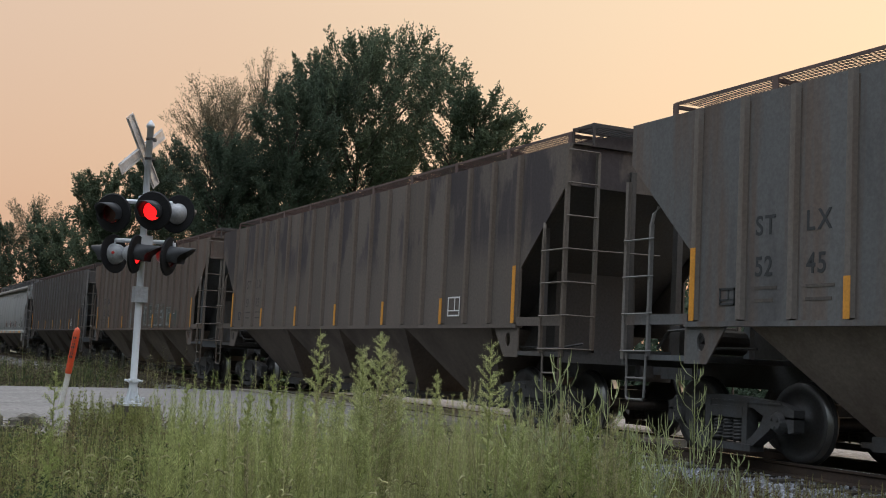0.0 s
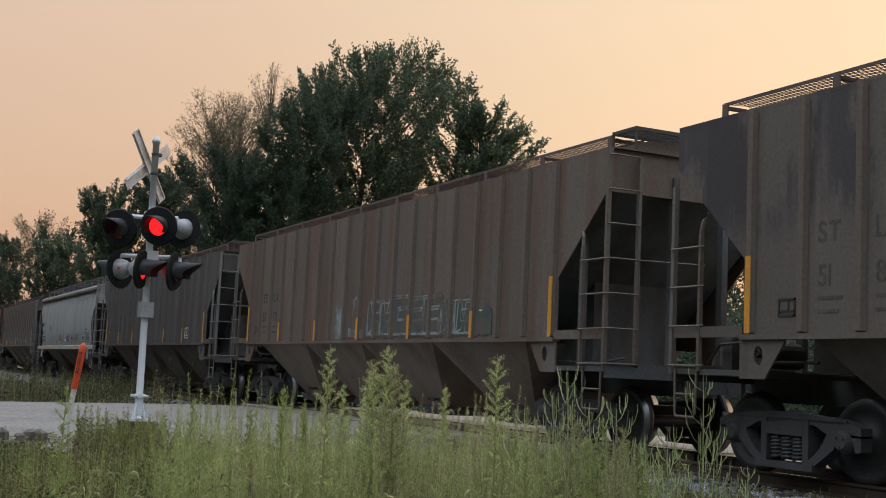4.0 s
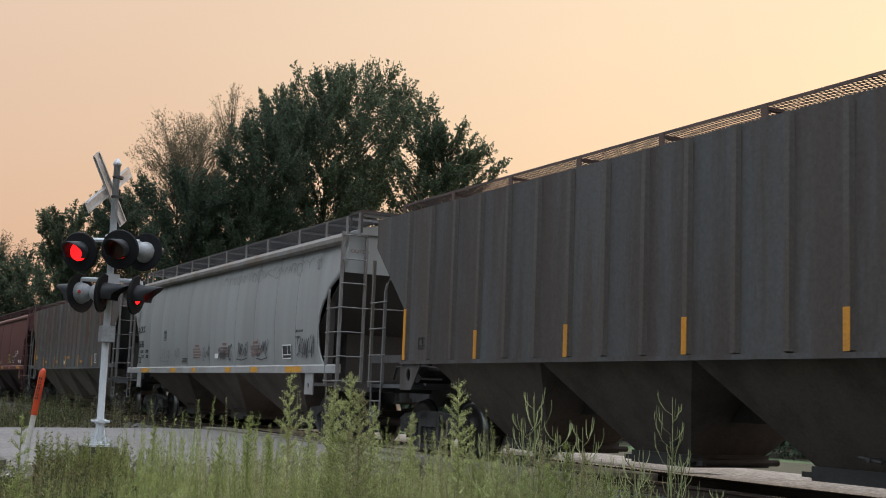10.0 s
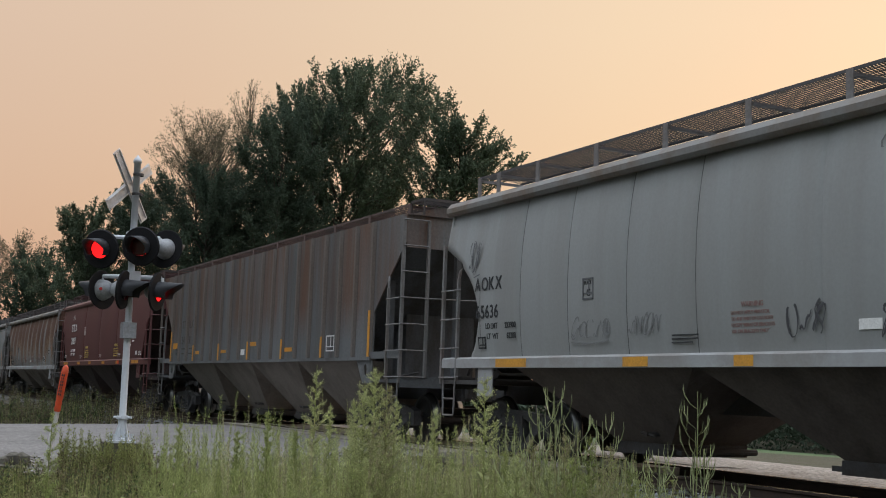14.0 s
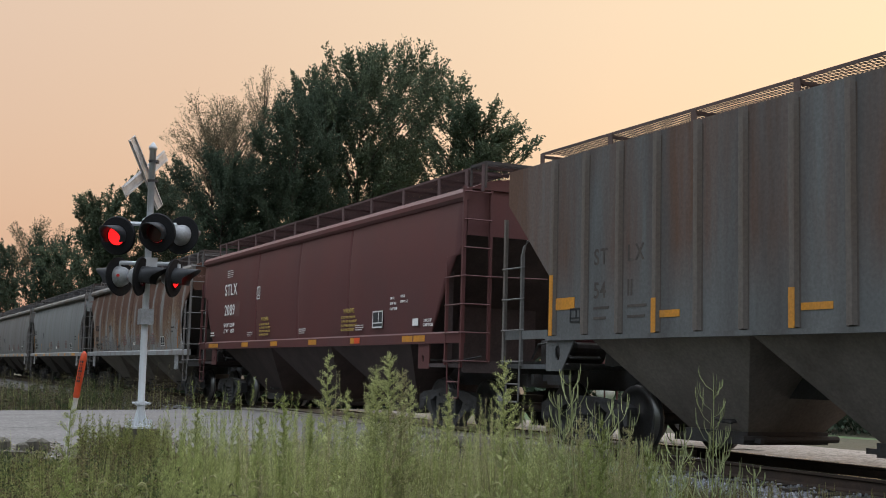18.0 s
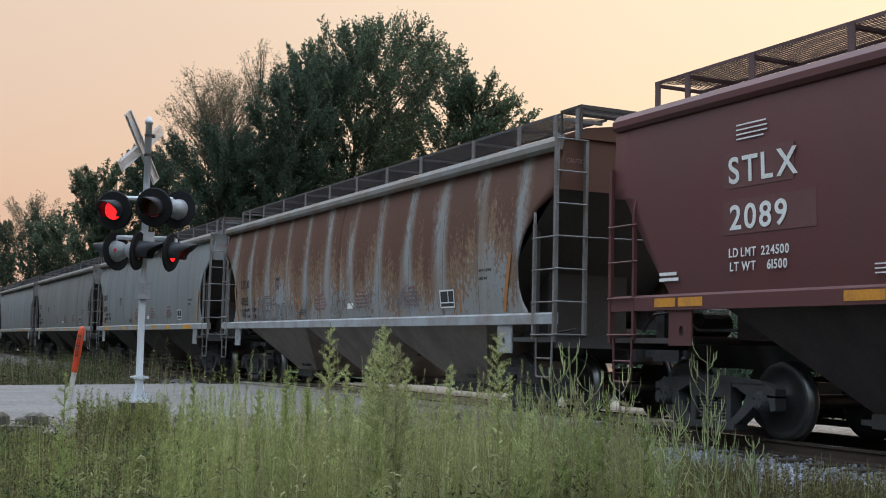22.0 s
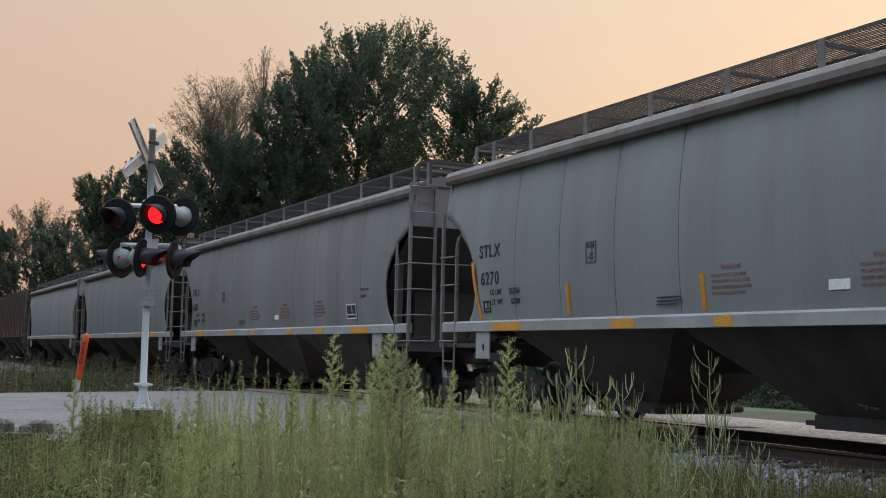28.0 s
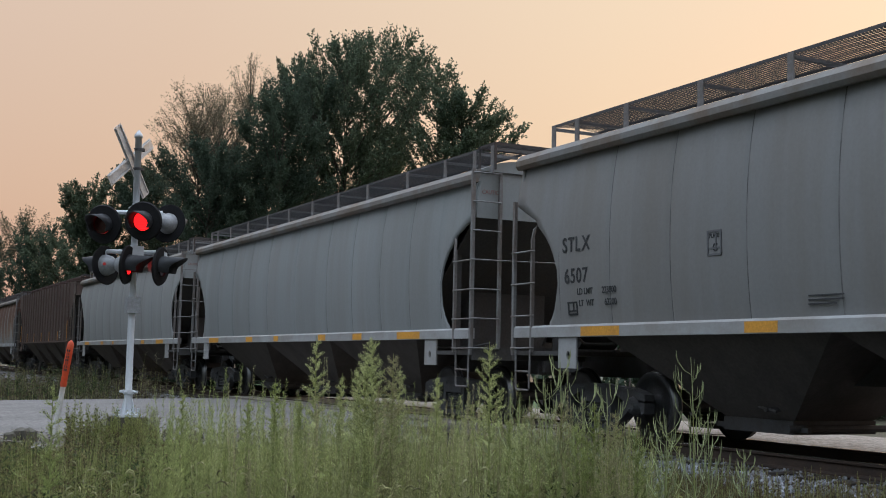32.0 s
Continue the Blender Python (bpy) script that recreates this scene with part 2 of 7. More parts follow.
def paint(name, base, stain, amount, seed, **kw):
    args = dict(scale=STREAK, lo=0.40, hi=0.66, fine=22, bump=0.08, seed=seed, third=None, rough=0.62)
    args.update(kw)
    rough = args.pop("rough")
    return material(name, base, rough, 0.0, stain, amount, **args)


# ---- mesh helpers ----
class Shape:
    def __init__(self):
        self.v, self.f, self.twin = [], [], False

    def add(self, pts, faces):
        n = len(self.v)
        self.v += [tuple(p) for p in pts]
        self.f += [tuple(i + n for i in fc) for fc in faces]
        return self

    def box(self, x0, x1, y0, y1, z0, z1):
        return self.add([(x, y, z) for z in (z0, z1) for y in (y0, y1) for x in (x0, x1)],
                        [(0, 2, 3, 1), (4, 5, 7, 6), (0, 1, 5, 4), (2, 6, 7, 3), (0, 4, 6, 2), (1, 3, 7, 5)])

    def prism(self, poly, y0, y1):
        """A polygon in the x-z plane, seen from -y anticlockwise, pushed from y0 to y1."""
        n = len(poly)
        pts = [(x, y0, z) for x, z in poly] + [(x, y1, z) for x, z in poly]
        return self.add(pts, [tuple(range(n)), tuple(range(2 * n - 1, n - 1, -1))] + [(i, i + n, (i + 1) % n + n, (i + 1) % n) for i in range(n)])

    def prism_x(self, poly, x0, x1):
        """A polygon in the y-z plane pushed from x0 to x1."""
        n = len(poly)
        pts = [(x0, y, z) for y, z in poly] + [(x1, y, z) for y, z in poly]
        return self.add(pts, [tuple(range(n)), tuple(range(2 * n - 1, n - 1, -1))] + [(i, i + n, (i + 1) % n + n, (i + 1) % n) for i in range(n)])

    def prism_z(self, poly, z0, z1):
        n = len(poly)
        pts = [(x, y, z0) for x, y in poly] + [(x, y, z1) for x, y in poly]
        return self.add(pts, [tuple(range(n)), tuple(range(2 * n - 1, n - 1, -1))] + [(i, i + n, (i + 1) % n + n, (i + 1) % n) for i in range(n)])

    def tube(self, path, r, n=6):
        path = [Vector(p) for p in path]
        radii = r if isinstance(r, (list, tuple)) else [r] * len(path)
        rings = []
        for i, p in enumerate(path):
            d = (path[min(i + 1, len(path) - 1)] - path[max(i - 1, 0)]).normalized()
            u = d.cross(Vector((0, 0, 1)) if abs(d.z) < 0.9 else Vector((1, 0, 0))).normalized()
            w = d.cross(u)
            rings.append([p + (u * math.cos(2 * math.pi * k / n) + w * math.sin(2 * math.pi * k / n)) * radii[i] for k in range(n)])
        pts = [q for ring in rings for q in ring]
        faces = [(i * n + k, i * n + (k + 1) % n, (i + 1) * n + (k + 1) % n, (i + 1) * n + k) for i in range(len(path) - 1) for k in range(n)]
        faces += [tuple(range(n - 1, -1, -1)), tuple(range((len(path) - 1) * n, len(path) * n))]
        return self.add(pts, faces)

    def revolve_y(self, profile, cx, cz, n=28):
        """Profile of (y, radius) turned about an axis along y."""
        k = len(profile)
        pts = [(cx + r * math.cos(2 * math.pi * i / n), y, cz + r * math.sin(2 * math.pi * i / n)) for i in range(n) for y, r in profile]
        faces = [(i * k + j, i * k + j + 1, ((i + 1) % n) * k + j + 1, ((i + 1) % n) * k + j) for i in range(n) for j in range(k - 1)]
        return self.add(pts, faces)

    def revolve_z(self, profile, cx, cy, n=20):
        k = len(profile)
        pts = [(cx + r * math.cos(2 * math.pi * i / n), cy + r * math.sin(2 * math.pi * i / n), z) for i in range(n) for z, r in profile]
        faces = [(i * k + j, ((i + 1) % n) * k + j, ((i + 1) % n) * k + j + 1, i * k + j + 1) for i in range(n) for j in range(k - 1)]
        return self.add(pts, faces)

    def turned(self):
        """Marks a shape that stands twice on a car, the second time turned half round."""
        self.twin = True
        return self

    def mesh(self, name, smooth=False):
        me = bpy.data.meshes.new(name)
        me.from_pydata(self.v, [], self.f)
        if smooth:
            me.polygons.foreach_set("use_smooth", [True] * len(me.polygons))
        me.update()
        return me


CACHE = {}
TWINS = set()


def shared(key, make, smooth=False):
    if key not in CACHE:
        shape = make()
        CACHE[key] = shape.mesh(key.split("/")[0], smooth)
        CACHE[key].materials.append(None)
        if shape.twin:
            TWINS.add(CACHE[key])
    return CACHE[key]


def part(name, shape, mat, parent, label="", at=None, bevel=0.0, smooth=False):
    """One mesh object under a thing or a part."""
    if isinstance(shape, Shape):
        me = shape.mesh(name, smooth)
        me.materials.append(mat)
        ob = new(name, me)
    else:
        ob = new(name, shape)
        ob.material_slots[0].link = "OBJECT"
        ob.material_slots[0].material = mat
    ob.parent = parent
    if at is not None:
        ob.matrix_basis = at
    if not isinstance(shape, Shape) and shape in TWINS:
        other = new(name, shape)
        other.material_slots[0].link = "OBJECT"
        other.material_slots[0].material = mat
        other.parent = parent
        other.matrix_basis = pose(0, 0, 0, 0, 0, 180) @ (at if at is not None else Matrix())
        if label:
            tagged(other, label)
    if label:
        tagged(ob, label)
    if bevel:
        bv = ob.modifiers.new("worn_edges", "BEVEL")
        bv.width, bv.segments, bv.limit_method = bevel, 2, "ANGLE"
    return ob


def thing(name, at, label, category, group="", kind=""):
    ob = new(name)
    ob.matrix_basis = at
    return tagged(ob, label, category, group, kind)


def lettering(text, size, squeeze=1.0):
    """A flat mesh of letters, standing in the x-z plane and read from -y; its lower left corner at the origin."""
    key = "text/%s/%s/%s/letters" % (text, size, squeeze)
    if key not in CACHE:
        cu = bpy.data.curves.new("letters", "FONT")
        cu.body, cu.size, cu.extrude, cu.offset = text, size * 1.38, 0.002, 0.020 * size
        ob = bpy.data.objects.new("letters", cu)
        scene.collection.objects.link(ob)
        bpy.context.view_layer.update()
        me = bpy.data.meshes.new_from_object(ob.evaluated_get(bpy.context.evaluated_depsgraph_get()))
        bpy.data.objects.remove(ob)
        me.transform(Matrix.Rotation(radians(90), 4, "X") @ Matrix.Diagonal((squeeze, 1, 1, 1)))
        me.materials.clear()
        me.materials.append(None)
        CACHE[key] = me
    return CACHE[key]


# ---- rolling stock ----
WHEEL_R = 0.457
RUNG = 0.476
CARS = []              # (thing, x at the start, wheelsets)


def wheelset_mesh():
    s = Shape()
    for sy in (-1, 1):
        prof = [(-0.80, 0.05), (-0.80, 0.13), (-0.765, 0.15), (-0.755, 0.34), (-0.785, 0.375), (-0.79, 0.452), (-0.70, 0.460), (-0.675, 0.49),
                (-0.655, 0.49), (-0.655, 0.38), (-0.70, 0.34), (-0.70, 0.05)]
        s.revolve_y([(y * -sy, r) if sy > 0 else (y, r) for y, r in prof], 0, 0, 32)
    s.revolve_y([(-0.98, 0.02), (-0.98, 0.085), (-0.80, 0.085), (0.80, 0.085), (0.98, 0.085), (0.98, 0.02)], 0, 0, 12)
    return s


def sideframe_mesh():
    """A cast side frame of a two-axle truck: arched top chord, sloping tension members, bolster window with columns, spring seat, pedestals over round bearing ends."""
    s = Shape()
    y0, y1 = -1.10, -0.94
    n = 20
    top, low = [], []
    for k in range(n + 1):
        x = -1.14 + 2.28 * k / n
        e = abs(x)
        top.append((x, 0.735 - 0.03 * (e / 0.5) ** 2 if e < 0.5 else 0.705 - 0.10 * ((e - 0.5) / 0.64) ** 2.2))
        low.append((x, 0.60 if e < 0.46 else (0.60 - 0.10 * (e - 0.46) / 0.2 if e < 0.66 else 0.50)))
    s.prism(low + top[::-1], y0, y1)
    for sg in (-1, 1):
        arch = [(sg * 1.14, 0.52), (sg * 1.14, 0.36), (sg * 1.06, 0.34), (sg * 1.03, 0.44), (sg * 0.96, 0.53)]
        s.prism(arch if sg < 0 else arch[::-1], y0, y1)
        arm = [(sg * 0.83, 0.53), (sg * 0.76, 0.36), (sg * 0.62, 0.26), (sg * 0.46, 0.15), (sg * 0.36, 0.11), (sg * 0.36, 0.21), (sg * 0.46, 0.27), (sg * 0.58, 0.38), (sg * 0.66, 0.53)]
        s.prism(arm if sg < 0 else arm[::-1], y0 - 0.01, y1)
        s.box(min(sg * 0.29, sg * 0.38), max(sg * 0.29, sg * 0.38), y0 - 0.015, y1, 0.15, 0.66)
        s.revolve_y([(y0 - 0.06, 0.0), (y0 - 0.06, 0.085), (y0 - 0.045, 0.10), (y0 + 0.02, 0.135), (y1, 0.135)], sg * 0.89, WHEEL_R, 16)
        for a in (0.5, 2.6, 4.7):
            s.revolve_y([(y0 - 0.075, 0.0), (y0 - 0.075, 0.016), (y0 - 0.055, 0.016)], sg * 0.89 + 0.055 * math.cos(a), WHEEL_R + 0.055 * math.sin(a), 6)
    s.box(-0.46, 0.46, y0 - 0.03, y1 + 0.02, 0.09, 0.17)
    s.box(-0.30, 0.30, y0 - 0.02, y1, 0.47, 0.60)
    s.box(-0.95, 0.95, y0 - 0.018, y0, 0.655, 0.675)
    return s.turned()


def spring_mesh():
    path = [(0.078 * math.cos(a * 0.9), 0.078 * math.sin(a * 0.9), 0.19 + 0.25 * a / 42) for a in range(0, 43, 1)]
    return Shape().tube(path, 0.019, 4)


def truck(car, x):
    tk = part("truck", shared("truck", lambda: Shape().box(-0.26, 0.26, -1.04, 1.04, 0.44, 0.66)), M["truck"], car, "black cast-steel two-axle truck", at=pose(x, 0, RAIL_Z))
    part("side_frame", shared("side_frame", sideframe_mesh), M["truck"], tk, "cast-steel side frame")
    for y in (-1.02, 1.02):
        for sx in (-0.20, -0.02, 0.16):
            part("spring", shared("spring", spring_mesh), M["steel_dark"], tk, "coil spring", at=pose(sx, y, 0))
    sets = []
    me = shared("wheelset", wheelset_mesh, True)
    if len(me.materials) == 1:                 # the running surface and flange are worn bright
        me.materials.append(M["tread"])
        for p in me.polygons:
            if 0.451 < math.hypot(p.center.x, p.center.z) < 0.4935 and abs(p.normal.y) < 0.5:
                p.material_index = 1
    for dx in (-0.89, 0.89):
        ws = part("wheelset", me, M["wheel"], tk, "steel wheels on their axle", at=pose(dx, 0, WHEEL_R))
        sets.append((ws, dx))
    return sets


def ring_plate(s, outer, cx, cz, rx, rz, y0, y1, n=16):
    """A plate in the x-z plane with an oval hole."""
    def edge(a):
        d = Vector((math.cos(a), math.sin(a)))
        best = None
        for i in range(len(outer)):
            p, q = Vector(outer[i]), Vector(outer[(i + 1) % len(outer)])
            e = q - p
            den = d.x * e.y - d.y * e.x
            if abs(den) < 1e-9:
                continue
            r = p - Vector((cx, cz))
            t = (r.x * e.y - r.y * e.x) / den
            u = (r.x * d.y - r.y * d.x) / den
            if t > 0 and -1e-6 <= u <= 1 + 1e-6 and (best is None or t < best):
                best = t
        return (cx + d.x * best, cz + d.y * best)
    ang = sorted([2 * math.pi * i / n for i in range(n)] + [math.atan2(z - cz, x - cx) % (2 * math.pi) for x, z in outer])
    k = len(ang)
    out = [edge(a) for a in ang]
    inn = [(cx + rx * math.cos(a), cz + rz * math.sin(a)) for a in ang]
    pts = [(x, y, z) for y in (y0, y1) for x, z in out + inn]
    faces = []
    for i in range(k):
        j = (i + 1) % k
        faces += [(i, j, k + j, k + i), (2 * k + i, 3 * k + i, 3 * k + j, 2 * k + j), (k + i, k + j, 3 * k + j, 3 * k + i), (i, 2 * k + i, 2 * k + j, j)]
    s.add(pts, faces)


def grating(s, x0, x1, y0, y1, z, step=0.046, e=0.0088):
    """An open steel walkway: edge angles, bearing bars and crossed diagonal strips."""
    for y in (y0, y1):
        s.box(x0, x1, y - 0.008, y + 0.008, z - 0.028, z + 0.012)
    n = int((x1 - x0) / step)
    run = (y1 - y0) * 0.375
    t = 0.004
    for i in range(n):
        x = x0 + i * step
        for a, q in ((x, x + run), (x + run, x)):
            if max(a, q) <= x1:
                s.add([(a - e, y0, z - t), (a + e, y0, z - t), (q + e, y1, z - t), (q - e, y1, z - t), (a - e, y0, z), (a + e, y0, z), (q + e, y1, z), (q - e, y1, z)],
                      [(0, 1, 2, 3), (4, 7, 6, 5), (0, 4, 5, 1), (2, 6, 7, 3), (0, 3, 7, 4), (1, 5, 6, 2)])


def hopper_bays(hl, bays, first, pitch, z_top, z_low=0.22, out_w=0.60, half_w=1.50):
    """Sloping bays under the sill with their outlet gates."""
    meshes = []
    for i in range(bays):
        s = Shape()
        x0 = -hl + first + i * pitch
        x1 = x0 + pitch
        xm = (x0 + x1) / 2
        q0, q1 = xm - 0.55, xm + 0.55
        top = [(x0 + 0.02, -half_w, z_top), (x1 - 0.02, -half_w, z_top), (x1 - 0.02, half_w, z_top), (x0 + 0.02, half_w, z_top)]
        low = [(q0, -out_w, z_low), (q1, -out_w, z_low), (q1, out_w, z_low), (q0, out_w, z_low)]
        s.add(top + low, [(3, 2, 1, 0), (4, 5, 6, 7), (0, 1, 5, 4), (1, 2, 6, 5), (2, 3, 7, 6), (3, 0, 4, 7)])
        g = Shape()
        g.box(q0 - 0.06, q1 + 0.06, -out_w - 0.06, out_w + 0.06, z_low - 0.13, z_low + 0.03)
        g.tube([(q1 + 0.1, -out_w - 0.18, z_low - 0.06), (q1 + 0.1, out_w + 0.18, z_low - 0.06)], 0.045, 8)
        g.box(q0 - 0.25, q1 + 0.25, -out_w - 0.02, -out_w + 0.04, z_low - 0.10, z_low - 0.04)
        g.tube([(q1 - 0.1, -out_w - 0.34, z_low + 0.16), (q1 - 0.1, -out_w + 0.1, z_low + 0.16)], 0.03, 6)
        g.tube([(q1 - 0.25, -out_w - 0.30, z_low + 0.18), (q1 + 0.05, -out_w - 0.30, z_low + 0.14)], 0.02, 6)
        meshes.append((s, g))
    return meshes


def ladder_parts(car, hl, mat, top, tall=True):
    """Ladders, grab irons and stirrups, alike at both ends by half a turn of the car."""
    def bar(x0, x1, y0, y1, z0, z1):
        return lambda: Shape().box(x0, x1, y0, y1, z0, z1).turned()

    def horn(x, s, z):
        """A stile whose top bends in towards the body."""
        def f():
            a = Shape().box(x - 0.022, x + 0.022, -1.62, -1.57, 1.02, z)
            a.tube([(x, -1.595, z - 0.05), (x, -1.595, z), (x + s * 0.02, -1.58, z + 0.13), (x + s * 0.08, -1.55, z + 0.22)], 0.026, 5)
            return a.turned()
        return f

    def rung(path):
        return lambda: Shape().tube(path, 0.013, 5).turned()
    side_rung = [(hl - 0.62, -1.58, 0), (hl - 0.57, -1.645, -0.008), (hl, -1.645, -0.008), (hl + 0.04, -1.60, 0)]
    end_rung = [(hl + 0.03, -1.60, 0), (hl + 0.07, -1.56, 0), (hl + 0.07, -1.12, 0), (hl + 0.03, -1.08, 0)]
    grab_rung = [(-hl - 0.04, -1.60, 0), (-hl, -1.645, -0.008), (-hl + 0.53, -1.645, -0.008), (-hl + 0.57, -1.58, 0)]
    long_grab = [(hl + 0.07, -1.08, 0), (hl + 0.09, 0.0, 0.02)]

    def step(x0, x1):
        def f():
            s = Shape()
            s.tube([(x0, -1.60, 1.05), (x0 + 0.02, -1.60, 0.50), (x0 + 0.05, -1.60, 0.47), (x1 - 0.05, -1.60, 0.47), (x1 - 0.02, -1.60, 0.50), (x1, -1.60, 1.05)], 0.018, 6)
            s.tube([(x0, -1.60, 0.74), (x1, -1.60, 0.74)], 0.016, 6)
            return s.turned()
        return f
    k = "%g/%g" % (hl, top)
    for i, f in enumerate((bar(hl - 0.027, hl + 0.027, -1.62, -1.56, 0.98, top), horn(hl - 0.58, -1, 2.72), bar(hl - 0.01, hl + 0.05, -1.12, -1.07, 1.05, top - 0.05),
                           bar(-hl - 0.03, -hl + 0.03, -1.62, -1.57, 0.98, min(top, 3.3)), horn(-hl + 0.53, 1, 2.70))):
        part("ladder_stile", shared("ladder_stile/%d/%s" % (i, k), f), mat, car)
    for nm, path, count in (("side", side_rung, 4), ("end", end_rung, int((top - 1.09) / RUNG) + 1), ("grab", grab_rung, 4)):
        for i in range(count):
            part("rung", shared("rung/%s/%g" % (nm, hl), rung(path)), mat, car, at=pose(0, 0, 1.09 + RUNG * i))
    part("grab_iron", shared("grab_iron/%g" % hl, rung(long_grab)), mat, car, at=pose(0, 0, 1.09 + RUNG * 3))
    part("stirrup_step", shared("stirrup/%g/r" % hl, step(hl - 0.50, hl - 0.04)), mat, car)
    part("stirrup_step", shared("stirrup/%g/l" % hl, step(-hl + 0.08, -hl + 0.50)), mat, car)


def running_boards(car, hl, z, posts_at, mat, roof_z, inner=0.75, outer=1.28, ext=0.10, posts=None):
    def board():
        s = Shape()
        grating(s, -hl + 0.52, hl - 0.40, -outer, -inner, z, 0.050 if inner < 0.6 else 0.066, 0.0104 if inner < 0.6 else 0.0096)
        return s

    def cross(x0, x1):
        s = Shape()
        n = 30
        up = z + 0.04
        for i in range(n):
            y = -outer + 2 * outer * i / (n - 1)
            s.box(x0, x1, y - 0.014, y + 0.014, up - 0.03, up)
        for x in (x0, x1):
            s.box(x - 0.012, x + 0.012, -outer - 0.02, outer + 0.02, up - 0.045, up + 0.006)
        for y in (-outer, outer):
            s.box(x0, x1, y - 0.012, y + 0.012, up - 0.045, up + 0.006)
            for x in (x0, x1):
                s.box(x - 0.015, x + 0.015, y - 0.015, y + 0.015, roof_z - 0.02, up)
        return s

    def bracket(sg):
        s = Shape()
        y = sg * outer
        s.box(-0.05, 0.05, min(y, y + 0.02 * sg), max(y, y + 0.02 * sg), roof_z - 0.08, z)
        s.box(-0.03, 0.03, min(y, sg * inner), max(y, sg * inner), z - 0.07, z - 0.03)
        return s
    k = "%g/%g" % (hl, z)
    part("running_board", shared("running_board/" + k, board), mat, car, "open steel grating along the roof")
    part("running_board", shared("running_board/" + k, board), mat, car, "open steel grating along the roof", at=pose(0, inner + outer, 0))
    tagged(part("end_walkway", shared("end_walkway/" + k, lambda: cross(hl - 0.38, hl + 0.16)), M["walk_dark"], car), "dark slatted platform across the roof end", kind="stuff")
    for p in posts_at:
        for sg in (-1, 1):
            part("walkway_bracket", shared("walkway_bracket/%d/%g" % (sg, z), lambda: bracket(sg)), posts or mat, car, at=pose(-hl + p, 0, 0))


def end_works(car, hl, mat, dark, roof_z, sheet_low, slope_in, smooth_end=False):
    """End sheets, slope sheets, posts, platforms, draft sill, brake gear and couplers."""
    def sheets():
        s = Shape()
        s.prism_x([(-1.50, sheet_low), (1.50, sheet_low), (1.50, roof_z - 0.02), (0.9, roof_z + 0.17), (0, roof_z + 0.24), (-0.9, roof_z + 0.17), (-1.50, roof_z - 0.02)], hl - 0.10, hl - 0.06)
        return s.turned()

    def slopes():
        s = Shape()
        a, b = (hl - 0.08, sheet_low + 0.06), (hl - slope_in, 1.40)
        s.add([(a[0], -1.46, a[1]), (a[0], 1.46, a[1]), (b[0], 1.46, b[1]), (b[0], -1.46, b[1]),
               (a[0] - 0.05, -1.46, a[1]), (a[0] - 0.05, 1.46, a[1]), (b[0] - 0.05, 1.46, b[1] - 0.02), (b[0] - 0.05, -1.46, b[1] - 0.02)],
              [(0, 3, 2, 1), (4, 5, 6, 7), (0, 4, 7, 3), (1, 2, 6, 5), (0, 1, 5, 4), (3, 7, 6, 2)])
        return s.turned()

    def shear():
        s = Shape()
        s.box(hl - slope_in + 0.1, hl - 1.55, -0.75, 0.75, 1.05, 2.35)
        return s.turned()

    def post(x, y, w, z1):
        return lambda: Shape().box(x - w, x, y, y + 0.10, 1.05, z1).turned()

    def platform():
        s = Shape()
        s.box(hl - 1.35, hl + 0.04, -1.58, 1.58, 0.98, 1.045)
        s.box(hl - 0.02, hl + 0.05, -1.58, 1.58, 0.90, 1.10)
        return s.turned()

    def sill():
        s = Shape()
        s.box(-hl - 0.02, hl + 0.02, -0.32, 0.32, 0.68, 0.98)
        s.box(-hl - 0.12, hl + 0.12, -0.25, 0.25, 0.72, 0.94)
        return s

    def coupler():
        s = Shape()
        s.box(hl, hl + 0.50, -0.07, 0.07, 0.79, 0.93)
        s.prism_z([(hl + 0.42, -0.16), (hl + 0.62, -0.18), (hl + 0.76, -0.08), (hl + 0.72, 0.02), (hl + 0.60, 0.0), (hl + 0.70, 0.14), (hl + 0.60, 0.20), (hl + 0.42, 0.14)], 0.74, 1.00)
        s.tube([(hl + 0.1, 0.3, 0.8), (hl + 0.35, 0.26, 0.45), (hl + 0.62, 0.18, 0.36), (hl + 0.8, 0.1, 0.5)], 0.03, 6)
        return s.turned()

    def reservoir():
        return Shape().revolve_y([(-1.1, 0.0), (-1.1, 0.16), (-0.45, 0.16), (-0.45, 0.0)], -hl + 0.95, 1.24, 14)

    def valve():
        s = Shape().box(-hl + 0.55, -hl + 0.72, -1.25, -0.95, 1.05, 1.42)
        return s

    def brake_cylinder():
        return Shape().revolve_y([(-1.28, 0.0), (-1.28, 0.10), (-1.05, 0.12), (-1.05, 0.0)], -hl + 1.15, 1.3, 10)

    def pipe():
        return Shape().tube([(-hl + 0.2, -1.2, 1.14), (-hl + 0.6, -1.33, 1.35), (-hl + 1.1, -1.33, 1.38), (-hl + 1.4, -1.25, 1.15), (-hl + 2.1, -1.2, 1.15)], 0.02, 5)

    def lever():
        return Shape().tube([(hl - 1.9, -1.3, 1.12), (hl - 0.5, -1.35, 1.10), (hl - 0.2, -1.1, 1.18)], 0.018, 5)
    k = "%g/%g" % (hl, sheet_low)
    part("end_sheet", shared("end_sheet/" + k, sheets), mat, car)
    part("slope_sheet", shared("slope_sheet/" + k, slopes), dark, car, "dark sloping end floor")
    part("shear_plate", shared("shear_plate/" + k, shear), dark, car)
